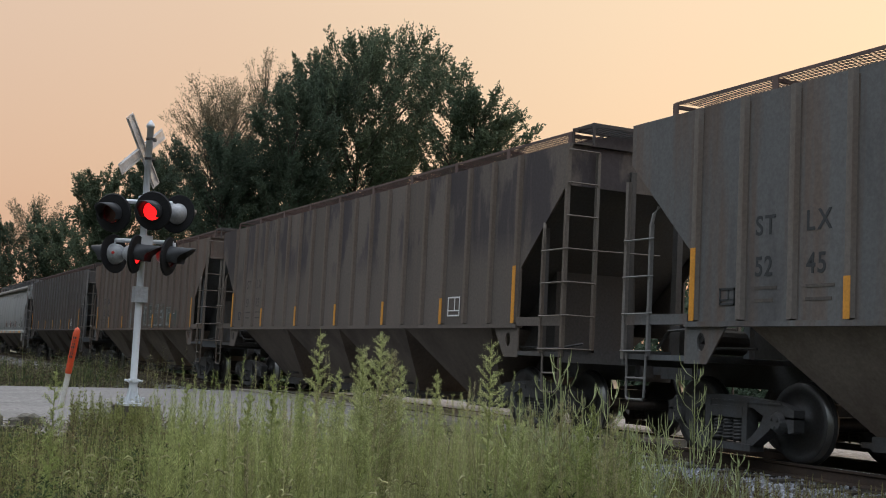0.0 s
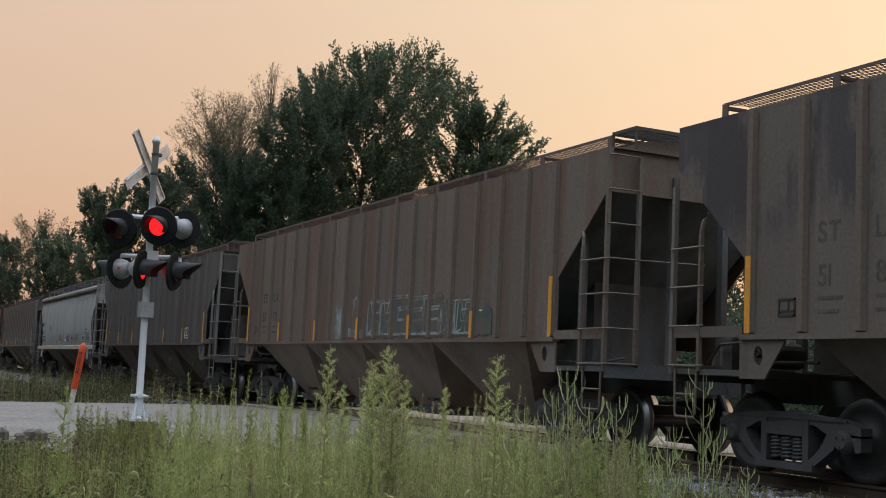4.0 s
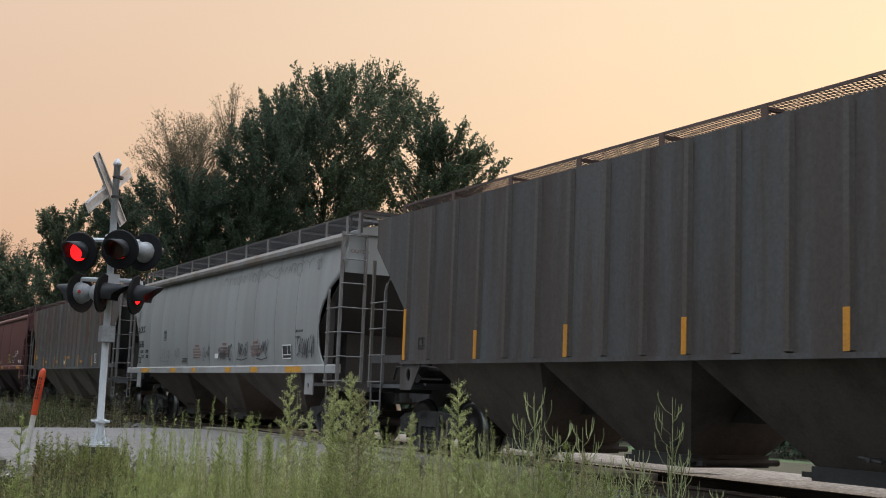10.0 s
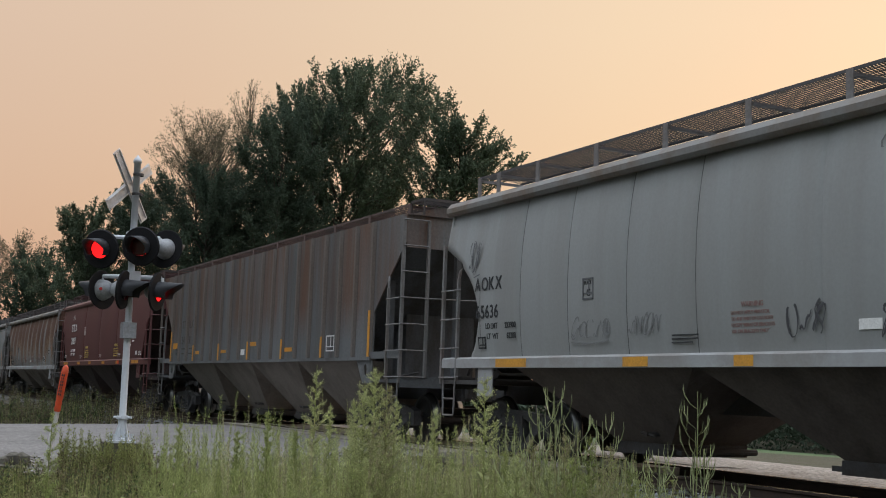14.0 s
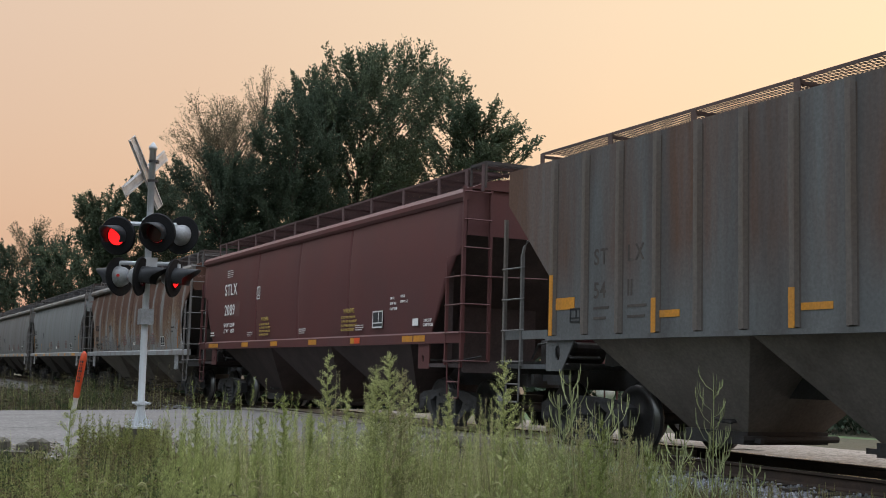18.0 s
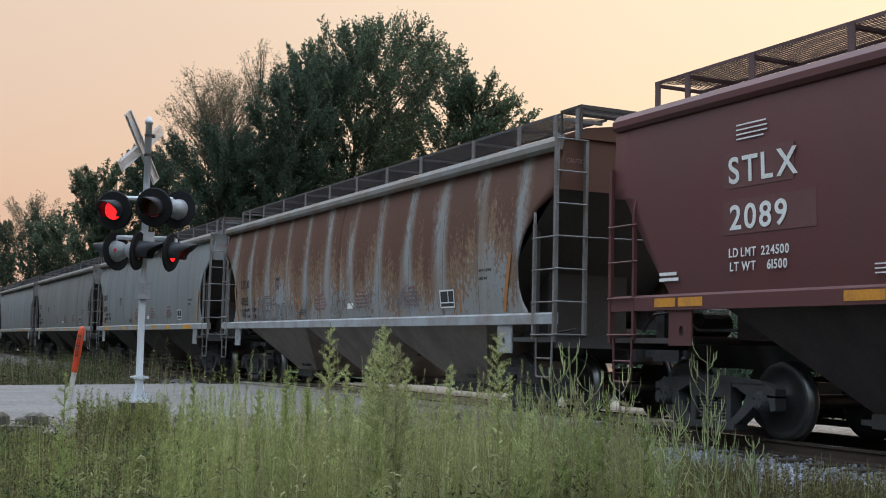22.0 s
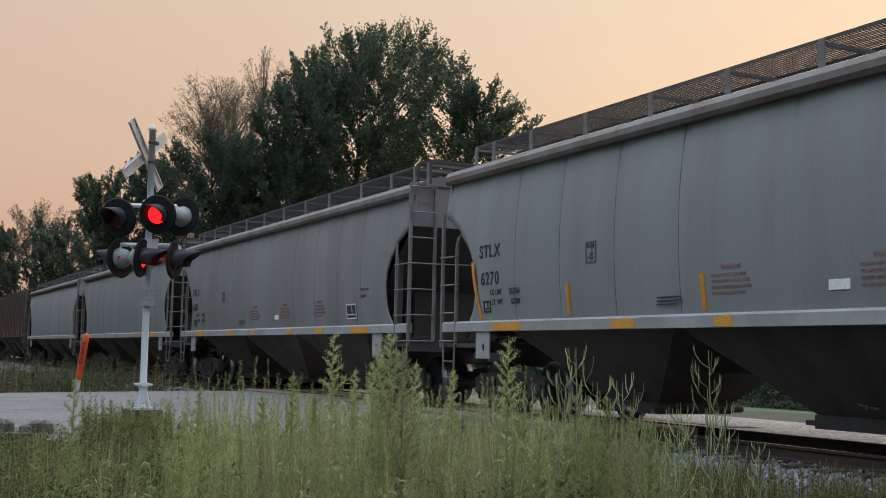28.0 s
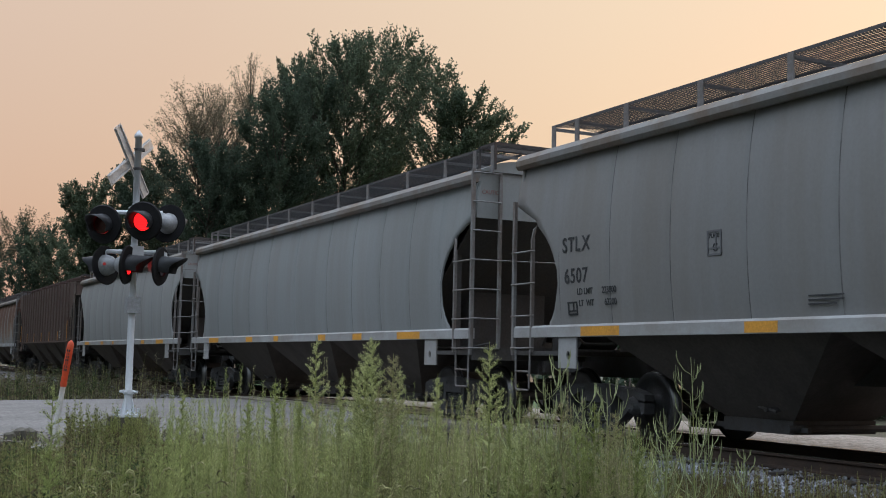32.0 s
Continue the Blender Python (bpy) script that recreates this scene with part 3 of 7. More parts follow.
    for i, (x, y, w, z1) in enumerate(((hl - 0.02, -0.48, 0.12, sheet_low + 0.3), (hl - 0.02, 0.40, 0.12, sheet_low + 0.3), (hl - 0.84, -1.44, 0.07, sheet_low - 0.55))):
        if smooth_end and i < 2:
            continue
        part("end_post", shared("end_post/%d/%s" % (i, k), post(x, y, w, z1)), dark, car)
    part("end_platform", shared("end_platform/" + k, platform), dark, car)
    part("centre_sill", shared("centre_sill/%g" % hl, sill), M["steel_dark"], car)
    part("coupler", shared("coupler/%g" % hl, coupler), M["truck"], car)
    for nm, fn in (("air_reservoir", reservoir), ("control_valve", valve), ("brake_cylinder", brake_cylinder), ("brake_pipe", pipe), ("brake_lever", lever)):
        part(nm, shared("%s/%g" % (nm, hl), fn), M["steel_dark"], car)


def bolster_plates(car, hl, z, mat, wide=0.75, slanted=True):
    def f(sg):
        s = Shape()
        e = sg * hl
        x = [e - sg * 1.25, e - sg * (1.25 + wide), e - sg * (1.25 + (0.42 if slanted else wide)), e - sg * 1.25]
        outer = [(x[0], z), (x[1], z), (x[2], z - 0.44), (x[3], z - 0.44)]
        ring_plate(s, outer if sg < 0 else outer[::-1], e - sg * (1.56 if slanted else 1.50), z - (0.18 if slanted else 0.26), 0.075 if slanted else 0.045, 0.11 if slanted else 0.062, -1.585, -1.56)
        return s.turned()
    for sg in (-1, 1):
        part("bolster_plate", shared("bolster_plate/%g/%g/%g/%d" % (hl, z, wide, sg), lambda: f(sg)), mat, car)


def line_on(car, text, x, z, size, mat, y, lean=0.0, squeeze=0.9):
    """A line of small stencilled print."""
    tagged(part("stencil_line", lettering(text, size, squeeze), mat, car, at=pose(x, y, z, lean)), "line of small stencilled print", kind="stuff")


def text_on(car, text, x, z, size, mat, y=-1.612, squeeze=0.9, lean=0.0):
    """Letters side by side, each a part of its own."""
    for ch in text:
        if ch == " ":
            x += size * 0.36 * squeeze
            continue
        me = lettering(ch, size, squeeze)
        xs = [v.co.x for v in me.vertices]
        part("letter", me, mat, car, at=pose(x - min(xs), y, z, lean))
        x += max(xs) - min(xs) + size * 0.17 * squeeze


def bars(car, x, z, widths, mat, y=-1.612, h=0.035, gap=0.06, name="small_print"):
    """Lines of print too small to read."""
    s = Shape()
    for i, w in enumerate(widths):
        s.box(x, x + w, y - 0.002, y + 0.004, z - i * gap - h, z - i * gap)
    part(name, s, mat, car)


def data_panel(car, x, z, w, h, frame_mat, fill, y=-1.612, lean=0.0):
    s = Shape()
    t = 0.025
    for a in ((0, w, 0, t), (0, w, h - t, h), (0, t, 0, h), (w - t, w, 0, h), (w * 0.56, w * 0.56 + 0.02, h * 0.3, h), (0, w, h * 0.26, h * 0.26 + 0.02)):
        s.box(a[0], a[1], -0.003, 0.003, a[2], a[3])
    part("data_panel_frame", s, frame_mat, car, at=pose(x, y, z, lean))
    if fill:
        part("data_panel", Shape().box(0, w, -0.001, 0.003, 0, h), fill, car, at=pose(x, y, z, lean))


STROKES = [lambda q: (math.cos(2.0 + 6.9 * q), math.sin(2.0 + 6.9 * q)), lambda q: (0.8 * math.sin(3.1 + 5.6 * q), 1 - 2 * q), lambda q: (-0.8 + 1.6 * q, abs(math.sin(3.14 * q * 1.5)) * 1.7 - 0.9),
           lambda q: (-0.7 + 1.3 * q + 0.35 * math.sin(9 * q), math.cos(8.5 * q)), lambda q: (0.9 * math.cos(0.6 + 4.7 * q), math.sin(0.6 + 4.7 * q)), lambda q: (-0.9 + 1.9 * q, -0.9 + 1.7 * q * q + 0.25 * math.sin(12 * q))]


def scribble(car, x, z, w, h, mat, seed, n=6, r=0.012, y=-1.615):
    """Sprayed loops and strokes without letters."""
    rnd = random.Random(seed)
    s = Shape()
    for i in range(n):
        for stroke in rnd.sample(STROKES, rnd.choice((1, 2, 2))):
            cx, cz = x + w * (i + 0.5 + rnd.uniform(-0.12, 0.12)) / n, z + h * rnd.uniform(0.45, 0.55)
            rw, rh = w / n * rnd.uniform(0.42, 0.62), h * rnd.uniform(0.32, 0.56)
            lean = rnd.uniform(-0.1, 0.35)
            pts = []
            for k in range(15):
                px, pz = stroke(k / 14)
                pts.append((cx + rw * px + lean * rh * pz, y, cz + rh * pz))
            s.tube(pts, [r * (0.75 + 0.35 * math.sin(k * 0.7 + i)) for k in range(15)], 4)
    if n < 8 and rnd.random() < 0.6:
        s.tube([(x, y, z - 0.03), (x + w * 0.5, y, z - 0.06), (x + w, y, z - 0.02)], r * 0.8, 4)
    s.v = [(a, y + (b - y) * 0.06, c) for a, b, c in s.v]
    tagged(part("graffiti", s, mat, car), "scrawled sprayed paint lines", kind="stuff")


def block_shapes(car, x, z, sizes, mat, seed, y, r=0.014):
    """Outlined block shapes of sprayed paint, doubled by a second line."""
    rnd = random.Random(seed)
    s = Shape()
    for w, h in sizes:
        for grow in (0.0, 0.05):
            a, b, c, d = x - grow, x + w + grow, z - grow * 0.3, z + h + grow
            j = lambda v: v + rnd.uniform(-0.02, 0.02)
            arm = w * 0.34
            pts = [(a, c), (a, d), (b, j(d)), (b, d - h * 0.32), (a + arm * 1.2, d - h * 0.34), (a + arm * 1.25, c + h * 0.40), (b - arm * 0.2, c + h * 0.42), (b - arm * 0.1, c), (a, c)] if rnd.random() < 0.6 else \
                  [(a, c), (a + w * 0.1, d), (a + arm, j(d)), (a + w * 0.55, c + h * 0.45), (b - arm, d), (b, j(d)), (b - w * 0.05, c), (b - arm, c), (b - arm * 1.1, c + h * 0.4), (a + arm, c + h * 0.1), (a, c)]
            s.tube([(px, y, pz) for px, pz in pts], r, 4)
        x += w + 0.10
    s.v = [(a, y + (b - y) * 0.06, c) for a, b, c in s.v]
    tagged(part("graffiti", s, mat, car), "scrawled sprayed paint lines", kind="stuff")


def ribbed_car(x, label, body, lower, dark, ladder_mat, marks, rib=None):
    """Covered hopper with vertical ribs on flat sides and four bays."""
    hl, zs, ze = 8.87, 1.42, 4.06
    car = thing("hopper_car", pose(x, TRACK_Y, 0), label, "freight car", "cars of the train")

    def side():
        s = Shape()
        out = [(-hl + 1.30, zs), (hl - 1.30, zs), (hl - 1.30, 2.30), (hl, 3.53), (hl, ze), (-hl, ze), (-hl, 3.53), (-hl + 1.30, 2.30)]
        s.prism(out, -1.56, -1.53)
        return s.turned()

    def chords():
        s = Shape()
        s.box(-hl + 0.002, hl - 0.002, -1.562, -1.52, 4.02, ze)
        return s.turned()

    def sills():
        s = Shape()
        s.box(-hl + 1.28, hl - 1.28, -1.625, -1.50, zs - 0.03, zs + 0.03)
        for sg in (-1, 1):
            e = sg * hl
            s.box(min(e, e - sg * 1.3), max(e, e - sg * 1.3), -1.60, -1.55, 1.42, 1.55)
        return s.turned()

    def roof():
        s = Shape()
        s.prism_x([(-1.56, ze - 0.01), (1.56, ze - 0.01), (1.2, ze + 0.04), (0.45, ze + 0.08), (-0.45, ze + 0.08), (-1.2, ze + 0.04)], -hl, hl)
        s.prism_x([(-0.4, ze + 0.07), (0.4, ze + 0.07), (0.36, ze + 0.18), (-0.36, ze + 0.18)], -hl + 1.2, hl - 1.2)
        return s
    part("side_sheet", shared("rib/side", side), body, car)
    for i in range(19):
        px = -hl + 1.40 + i * (2 * hl - 2.80) / 18
        part("rib", shared("rib/rib", lambda: Shape().prism_z([(-0.065, -1.56), (-0.04, -1.615), (0.04, -1.615), (0.065, -1.56)], zs + 0.05, 4.05)), rib or body, car, at=pose(px, 0, 0))
    for i in range(19):
        px = -hl + 1.40 + i * (2 * hl - 2.80) / 18
        part("rib_weld", shared("rib_weld", lambda: Shape().box(-0.088, 0.088, -1.5625, -1.559, zs + 0.04, 3.99)), M["rib_weld"], car, at=pose(px, 0, 0))
    part("top_chord", shared("rib/chord", chords), body, car)
    part("side_sill", shared("rib/sill", sills), body, car)
    part("roof", shared("rib/roof", roof), body, car)
    for i, (s, g) in enumerate(hopper_bays(hl, 4, 2.30, 3.30, zs - 0.02)):
        bay = part("hopper_bay", shared("hopper_bay/rib/%d" % i, lambda s=s: s), lower, car)
        part("outlet_gate", shared("outlet_gate/rib/%d" % i, lambda g=g: g), M["steel_dark"], bay)
    end_works(car, hl, body, dark, ze, 3.45, 2.7)
    bolster_plates(car, hl, zs - 0.03, body)
    ladder_parts(car, hl, ladder_mat, 4.0)
    running_boards(car, hl, ze + 0.25, [0.55 + k * 1.86 for k in range(10)], M["walk_rust"], ze)
    for i in range(0, 19, 3):
        px = -hl + 1.40 + i * (2 * hl - 2.80) / 18
        z1 = 2.34 if i in (0, 18) else 1.90
        part("reflector_stripe", Shape().box(px - 0.045, px + 0.045, -1.621, -1.612, zs + 0.04, z1), M["yellow"], car)
    data_panel(car, hl - 3.70, 1.59, 0.44, 0.33, M["letter_white"], None, -1.568)
    data_panel(car, -hl + 1.85, 1.64, 0.27, 0.20, M["letter_dark"], None, -1.568)
    sets = truck(car, -hl + 1.48) + truck(car, hl - 1.48)
    CARS.append((car, x, sets))
    marks(car, hl)
    return car


CYL_CUT = [(1.40, 0.90), (1.46, 0.92), (1.52, 0.99), (1.62, 1.06), (1.8, 1.13), (2.0, 1.17), (2.2, 1.16), (2.4, 1.08), (2.55, 0.99), (2.7, 0.86), (2.86, 0.66), (2.92, 0.62), (2.96, 0.58), (3.22, 0.03), (3.25, 0.0), (3.5, 0.0), (3.82, 0.0)]
FLAT_CUT = [(1.58, 1.22), (1.64, 1.20), (1.9, 1.0), (2.2, 0.78), (2.5, 0.57), (2.75, 0.39), (2.87, 0.30), (2.90, 0.06), (3.2, 0.04), (3.5, 0.02), (3.84, 0.0)]


def curved_car(x, hl, label, body, trim, lower, dark, marks, cut=CYL_CUT, bulge=0.10, seams=(1.2, 2.45, 3.75, 5.15, 6.55), seam_depth=0.022, sill=(1.24, 1.41), key="cyl", bays=3, stripes=True):
    """Covered hopper with smooth, slightly bulging sides and three bays."""
    car = thing("hopper_car", pose(x, TRACK_Y, 0), label, "freight car", "cars of the train")
    z0, z1 = cut[0][0], cut[-1][0]
    ze = z1 + 0.20

    def yy(px, z):
        u = (z - z0) / (z1 - z0)
        d = min(abs(abs(px) - (hl - q)) for q in seams)
        d = min(d, abs(px))
        dent = seam_depth * math.exp(-(d / 0.035) ** 2) + 0.014 * math.exp(-(d / 0.30) ** 2)
        return -(1.595 - bulge * abs(2 * u - 0.85) ** 2.2 - dent)

    def side():
        xs = [-hl + 2 * hl * i / 120 for i in range(121)]
        for q in list(seams) + [hl]:
            for sg in (-1, 1):
                xs += [sg * (hl - q) + d for d in (-0.2, -0.12, -0.06, -0.03, 0, 0.03, 0.06, 0.12, 0.2)]
        xs = sorted(set(round(a, 3) for a in xs if abs(a) < hl - 1.2))
        rows = []
        zz = []
        for (za, ia), (zb, ib) in zip(cut, cut[1:]):
            n = max(1, int((zb - za) / 0.12))
            zz += [(za + (zb - za) * k / n, ia + (ib - ia) * k / n) for k in range(n)]
        zz.append(cut[-1])
        s = Shape()
        cols = len(xs) + 8
        for z, inset in zz:
            e = hl - inset
            a = xs[0]
            row = [-e + (a + e) * k / 4 for k in range(4)] + xs + [xs[-1] + (e - xs[-1]) * (k + 1) / 4 for k in range(4)]
            s.v += [(px, yy(px, z), z) for px in row]
        for i in range(len(zz) - 1):
            for j in range(cols - 1):
                s.f.append((i * cols + j, i * cols + j + 1, (i + 1) * cols + j + 1, (i + 1) * cols + j))
        n = len(s.v)
        s.v += [(a, b + 0.03, c) for a, b, c in s.v]
        for i in range(len(zz) - 1):
            for j, sg in ((0, 1), (cols - 1, -1)):
                q = (i * cols + j, (i + 1) * cols + j, (i + 1) * cols + j + n, i * cols + j + n)
                s.f.append(q if sg > 0 else q[::-1])
        return s.turned()

    def eave():
        s = Shape()
        s.prism_x([(-1.50, z1 - 0.03), (-1.56, z1 - 0.03), (-1.60, z1 + 0.02), (-1.60, z1 + 0.10), (-1.52, z1 + 0.19), (-1.45, z1 + 0.20)], -hl, hl)
        return s.turned()

    def sills():
        s = Shape()
        za, zb = sill
        s.prism_x([(-1.50, za), (-1.615, za), (-1.615, zb - 0.03), (-1.585, zb), (-1.50, zb)], -hl + 0.04, hl - 0.04)
        return s.turned()

    def roof():
        s = Shape()
        s.prism_x([(-1.50, ze - 0.03), (1.50, ze - 0.03), (1.1, ze + 0.13), (0.5, ze + 0.22), (-0.5, ze + 0.22), (-1.1, ze + 0.13)], -hl + 0.01, hl - 0.01)
        s.prism_x([(-0.38, ze + 0.2), (0.38, ze + 0.2), (0.34, ze + 0.32), (-0.34, ze + 0.32)], -hl + 1.2, hl - 1.2)
        return s
    k = key + "/%g" % hl
    part("side_sheet", shared(k + "/side", side, True), body, car)
    def seam(px):
        def f():
            inset = lambda z: next((ia + (ib - ia) * (z - za) / (zb - za)) for (za, ia), (zb, ib) in zip(cut, cut[1:]) if za <= z <= zb)
            zs_ = [z0 + 0.01 + (z1 - z0 - 0.02) * i / 24 for i in range(25)]
            zs_ = [z for z in zs_ if abs(px) < hl - inset(z) - 0.03]
            s = Shape()
            for z in zs_:
                yv = yy(px, z)
                s.v += [(px - 0.013, yv - 0.001, z), (px, yv - 0.006, z), (px + 0.013, yv - 0.001, z)]
            for i in range(len(zs_) - 1):
                s.f += [(3 * i, 3 * i + 1, 3 * i + 4, 3 * i + 3), (3 * i + 1, 3 * i + 2, 3 * i + 5, 3 * i + 4)]
            return s
        return f
    for q in seams:
        for sg in (-1, 1):
            part("weld_seam", shared("weld_seam/%s/%g" % (k, sg * q), seam(sg * (hl - q))), M["seam_maroon"] if key == "flat" else M["seam"], car)
    part("eave_moulding", shared(k + "/eave", eave), M["eave"] if key == "cyl" else trim, car)
    part("side_sill", shared(k + "/sill", sills), trim, car)
    part("roof", shared(k + "/roof", roof), body, car)
    w = (2 * hl - 4.4) / bays
    for i, (s, g) in enumerate(hopper_bays(hl, bays, 2.2, w, sill[0] + 0.02)):
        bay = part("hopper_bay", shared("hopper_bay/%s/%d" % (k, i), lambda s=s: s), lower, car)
        part("outlet_gate", shared("outlet_gate/%s/%d" % (k, i), lambda g=g: g), M["steel_dark"], bay)
    end_works(car, hl, body, dark, ze, 3.22, 2.4, True)
    bolster_plates(car, hl, sill[0] + 0.002, trim, 0.45, False)
    ladder_parts(car, hl, M["ladder_grey"] if key == "cyl" else trim, ze)
    tagged(part("stencil_line", lettering("CAUTION", 0.07, 0.9), M["letter_red"], car, at=pose(hl - 0.055, -1.40, 3.62, 0, 0, 90)), "line of small stencilled print", kind="stuff") if key == "cyl" else None
    running_boards(car, hl, ze + 0.39, [0.59, 1.22, 2.43] + [4.0 + q * 1.58 for q in range(6)] + [2 * hl - 3.2, 2 * hl - 1.63, 2 * hl - 0.54, 2 * hl + 0.08], M["walk_grey"] if key == "cyl" else M["walk_maroon"], ze, 0.46, posts=M["walk_post"] if key == "cyl" else None)
    if stripes:
        for a, b in ((1.86, 2.76), (5.17, 5.70), (7.30, 7.62), (10.20, 10.62), (12.10, 12.55), (2 * hl - 2.80, 2 * hl - 1.85)):
            part("reflector_patch", Shape().box(-hl + a, -hl + b, -1.619, -1.612, sill[0] + 0.01, sill[1] - 0.035), M["orange"], car)
    sets = truck(car, -hl + 1.48) + truck(car, hl - 1.48)
    CARS.append((car, x, sets))
    marks(car, hl)
    return car


M["eave"] = material("rust_stained_eave", (0.19, 0.187, 0.18), 0.7, 0.0, (0.155, 0.115, 0.085), 0.8, (1.6, 1.6, 1.6), 22, 0.05, lo=0.42, hi=0.62, grain=0.1)
M["rib_weld"] = material("rusty_rib_edge", (0.082, 0.062, 0.052), 0.8, 0.0, (0.10, 0.088, 0.08), 0.9, (4, 4, 0.5), 26, 0.08)
# weld grime, painted darker to carry the shading at the panel joints
M["seam"] = material("grimy_weld", (0.088, 0.085, 0.084), 0.8, 0.0, (0.19, 0.19, 0.186), 0.8, (3, 3, 3), 30)
M["seam_maroon"] = material("grimy_maroon_weld", (0.05, 0.02, 0.02), 0.8)
M["walk_rust"] = material("rusty_walkway", (0.125, 0.085, 0.075), 0.8, 0.1, (0.07, 0.06, 0.06), 0.8, (1, 1, 1), 20)
M["walk_grey"] = material("galvanised_walkway", (0.078, 0.080, 0.086), 0.6, 0.3, (0.11, 0.10, 0.10), 0.8, (1, 1, 1), 20)
M["ladder_grey"] = material("dull_grey_ladder", (0.20, 0.20, 0.20), 0.65, 0.0, (0.13, 0.10, 0.085), 0.8, (4, 4, 1.5), 24, 0.05)
M["walk_dark"] = material("dark_slatted_platform", (0.055, 0.052, 0.052), 0.7, 0.1, (0.075, 0.055, 0.048), 0.7, (3, 3, 3), 20)
M["walk_post"] = material("dull_grey_bracket", (0.23, 0.23, 0.235), 0.6, 0.2, (0.16, 0.14, 0.13), 0.8, (3, 3, 3), 20)
M["walk_maroon"] = material("maroon_walkway", (0.12, 0.075, 0.075), 0.7, 0.0, (0.05, 0.03, 0.03), 0.8, (1, 1, 1), 20)
M["bay_dark"] = material("dark_brown_bay", (0.125, 0.105, 0.092), 0.8, 0.0, (0.07, 0.058, 0.052), 0.8, (1.2, 1.2, 0.6), 24)
M["bay_deep"] = material("deep_brown_bay", (0.082, 0.072, 0.066), 0.8, 0.0, (0.05, 0.044, 0.041), 0.8, (1.2, 1.2, 0.6), 24)
M["bay_brown"] = material("rust_brown_bay", (0.215, 0.178, 0.150), 0.8, 0.0, (0.13, 0.10, 0.083), 0.8, (1.2, 1.2, 0.6), 24)
M["bay_grey"] = material("dusty_grey_bay", (0.235, 0.21, 0.19), 0.8, 0.0, (0.15, 0.13, 0.115), 0.8, (1.2, 1.2, 0.6), 24)
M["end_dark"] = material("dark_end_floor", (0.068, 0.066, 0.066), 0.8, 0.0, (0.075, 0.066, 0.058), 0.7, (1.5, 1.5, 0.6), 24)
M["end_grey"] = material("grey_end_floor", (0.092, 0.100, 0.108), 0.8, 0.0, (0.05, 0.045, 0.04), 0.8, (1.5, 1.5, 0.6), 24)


# ---- surroundings: ground, track, road ----
M["soil"] = material("dry_weedy_soil", (0.062, 0.055, 0.036), 0.95, 0.0, (0.045, 0.05, 0.022), 0.9, (0.9, 0.9, 0.9), 14, 0.8, third=(0.10, 0.085, 0.065), third_scale=(2.5, 2.5, 2.5), grain=0.4)
M["road"] = material("worn_chip_road", (0.195, 0.183, 0.174), 0.9, 0.0, (0.15, 0.14, 0.132), 0.9, (1.4, 0.8, 0.8), 15, 0.9, third=(0.105, 0.10, 0.095), third_scale=(3.2, 1.0, 1), third_lo=0.60, third_hi=0.68, grain=0.45)
M["gravel"] = material("pale_gravel", (0.36, 0.325, 0.285), 0.95, 0.0, (0.26, 0.225, 0.19), 0.9, (2.5, 2.5, 2.5), 16, 0.9, third=(0.15, 0.12, 0.10), third_scale=(11, 11, 11), third_lo=0.52, third_hi=0.62, grain=0.55)
M["ballast"] = material("ballast_bed", (0.15, 0.147, 0.145), 0.95, 0.0, (0.10, 0.092, 0.088), 0.8, (3, 3, 3), 24, 0.8)
M["stone"] = material("ballast_stone", (0.30, 0.318, 0.35), 0.8, 0.0, (0.17, 0.162, 0.162), 0.8, (2, 2, 2), 30, 0.3, vary=0.55)
M["tie"] = material("tarred_tie", (0.05, 0.042, 0.035), 0.9, 0.0, (0.09, 0.075, 0.06), 0.7, (1, 6, 6), 30, 0.5)
M["concrete"] = material("weathered_concrete", (0.33, 0.31, 0.28), 0.9, 0.0, (0.20, 0.19, 0.165), 0.8, (3, 3, 3), 26, 0.4)
M["old_concrete"] = material("dark_stained_concrete", (0.115, 0.105, 0.085), 0.95, 0.0, (0.06, 0.056, 0.044), 0.9, (5, 5, 5), 26, 0.6)
M["lawn"] = material("mown_grass", (0.070, 0.112, 0.046), 0.95, 0.0, (0.092, 0.125, 0.055), 0.8, (0.8, 0.8, 0.8), 12, 0.6)

ROAD_X0, ROAD_X1 = -30.2, -17.6


def ground_z(x, y):
    """Height of the natural ground: a bank up to the track, lower before and behind it."""
    d = abs(y - TRACK_Y)
    near = -0.72 if y < TRACK_Y else -1.45
    k = min(1.0, max(0.0, (d - 2.6) / (4.5 if y < TRACK_Y else 14.0)))
    k = k * k * (3 - 2 * k)
    z = -0.55 * (1 - k) + near * k
    r = max(ROAD_X0 - x - 0.4, x - ROAD_X1 - 0.2, 0.0)      # the road stands on a low fill
    q = math.exp(-(r / 2.2) ** 2)
    rz = -0.28 if y < TRACK_Y + 2 else -0.28 - 0.07 * max(0.0, y - TRACK_Y - 6) * 0.6
    rz = max(rz, -1.6)
    z = z * (1 - q) + (rz - 0.06) * q
    return z + 0.04 * noise.noise(Vector((x * 0.6, y * 0.6, 0))) * (1 - q)


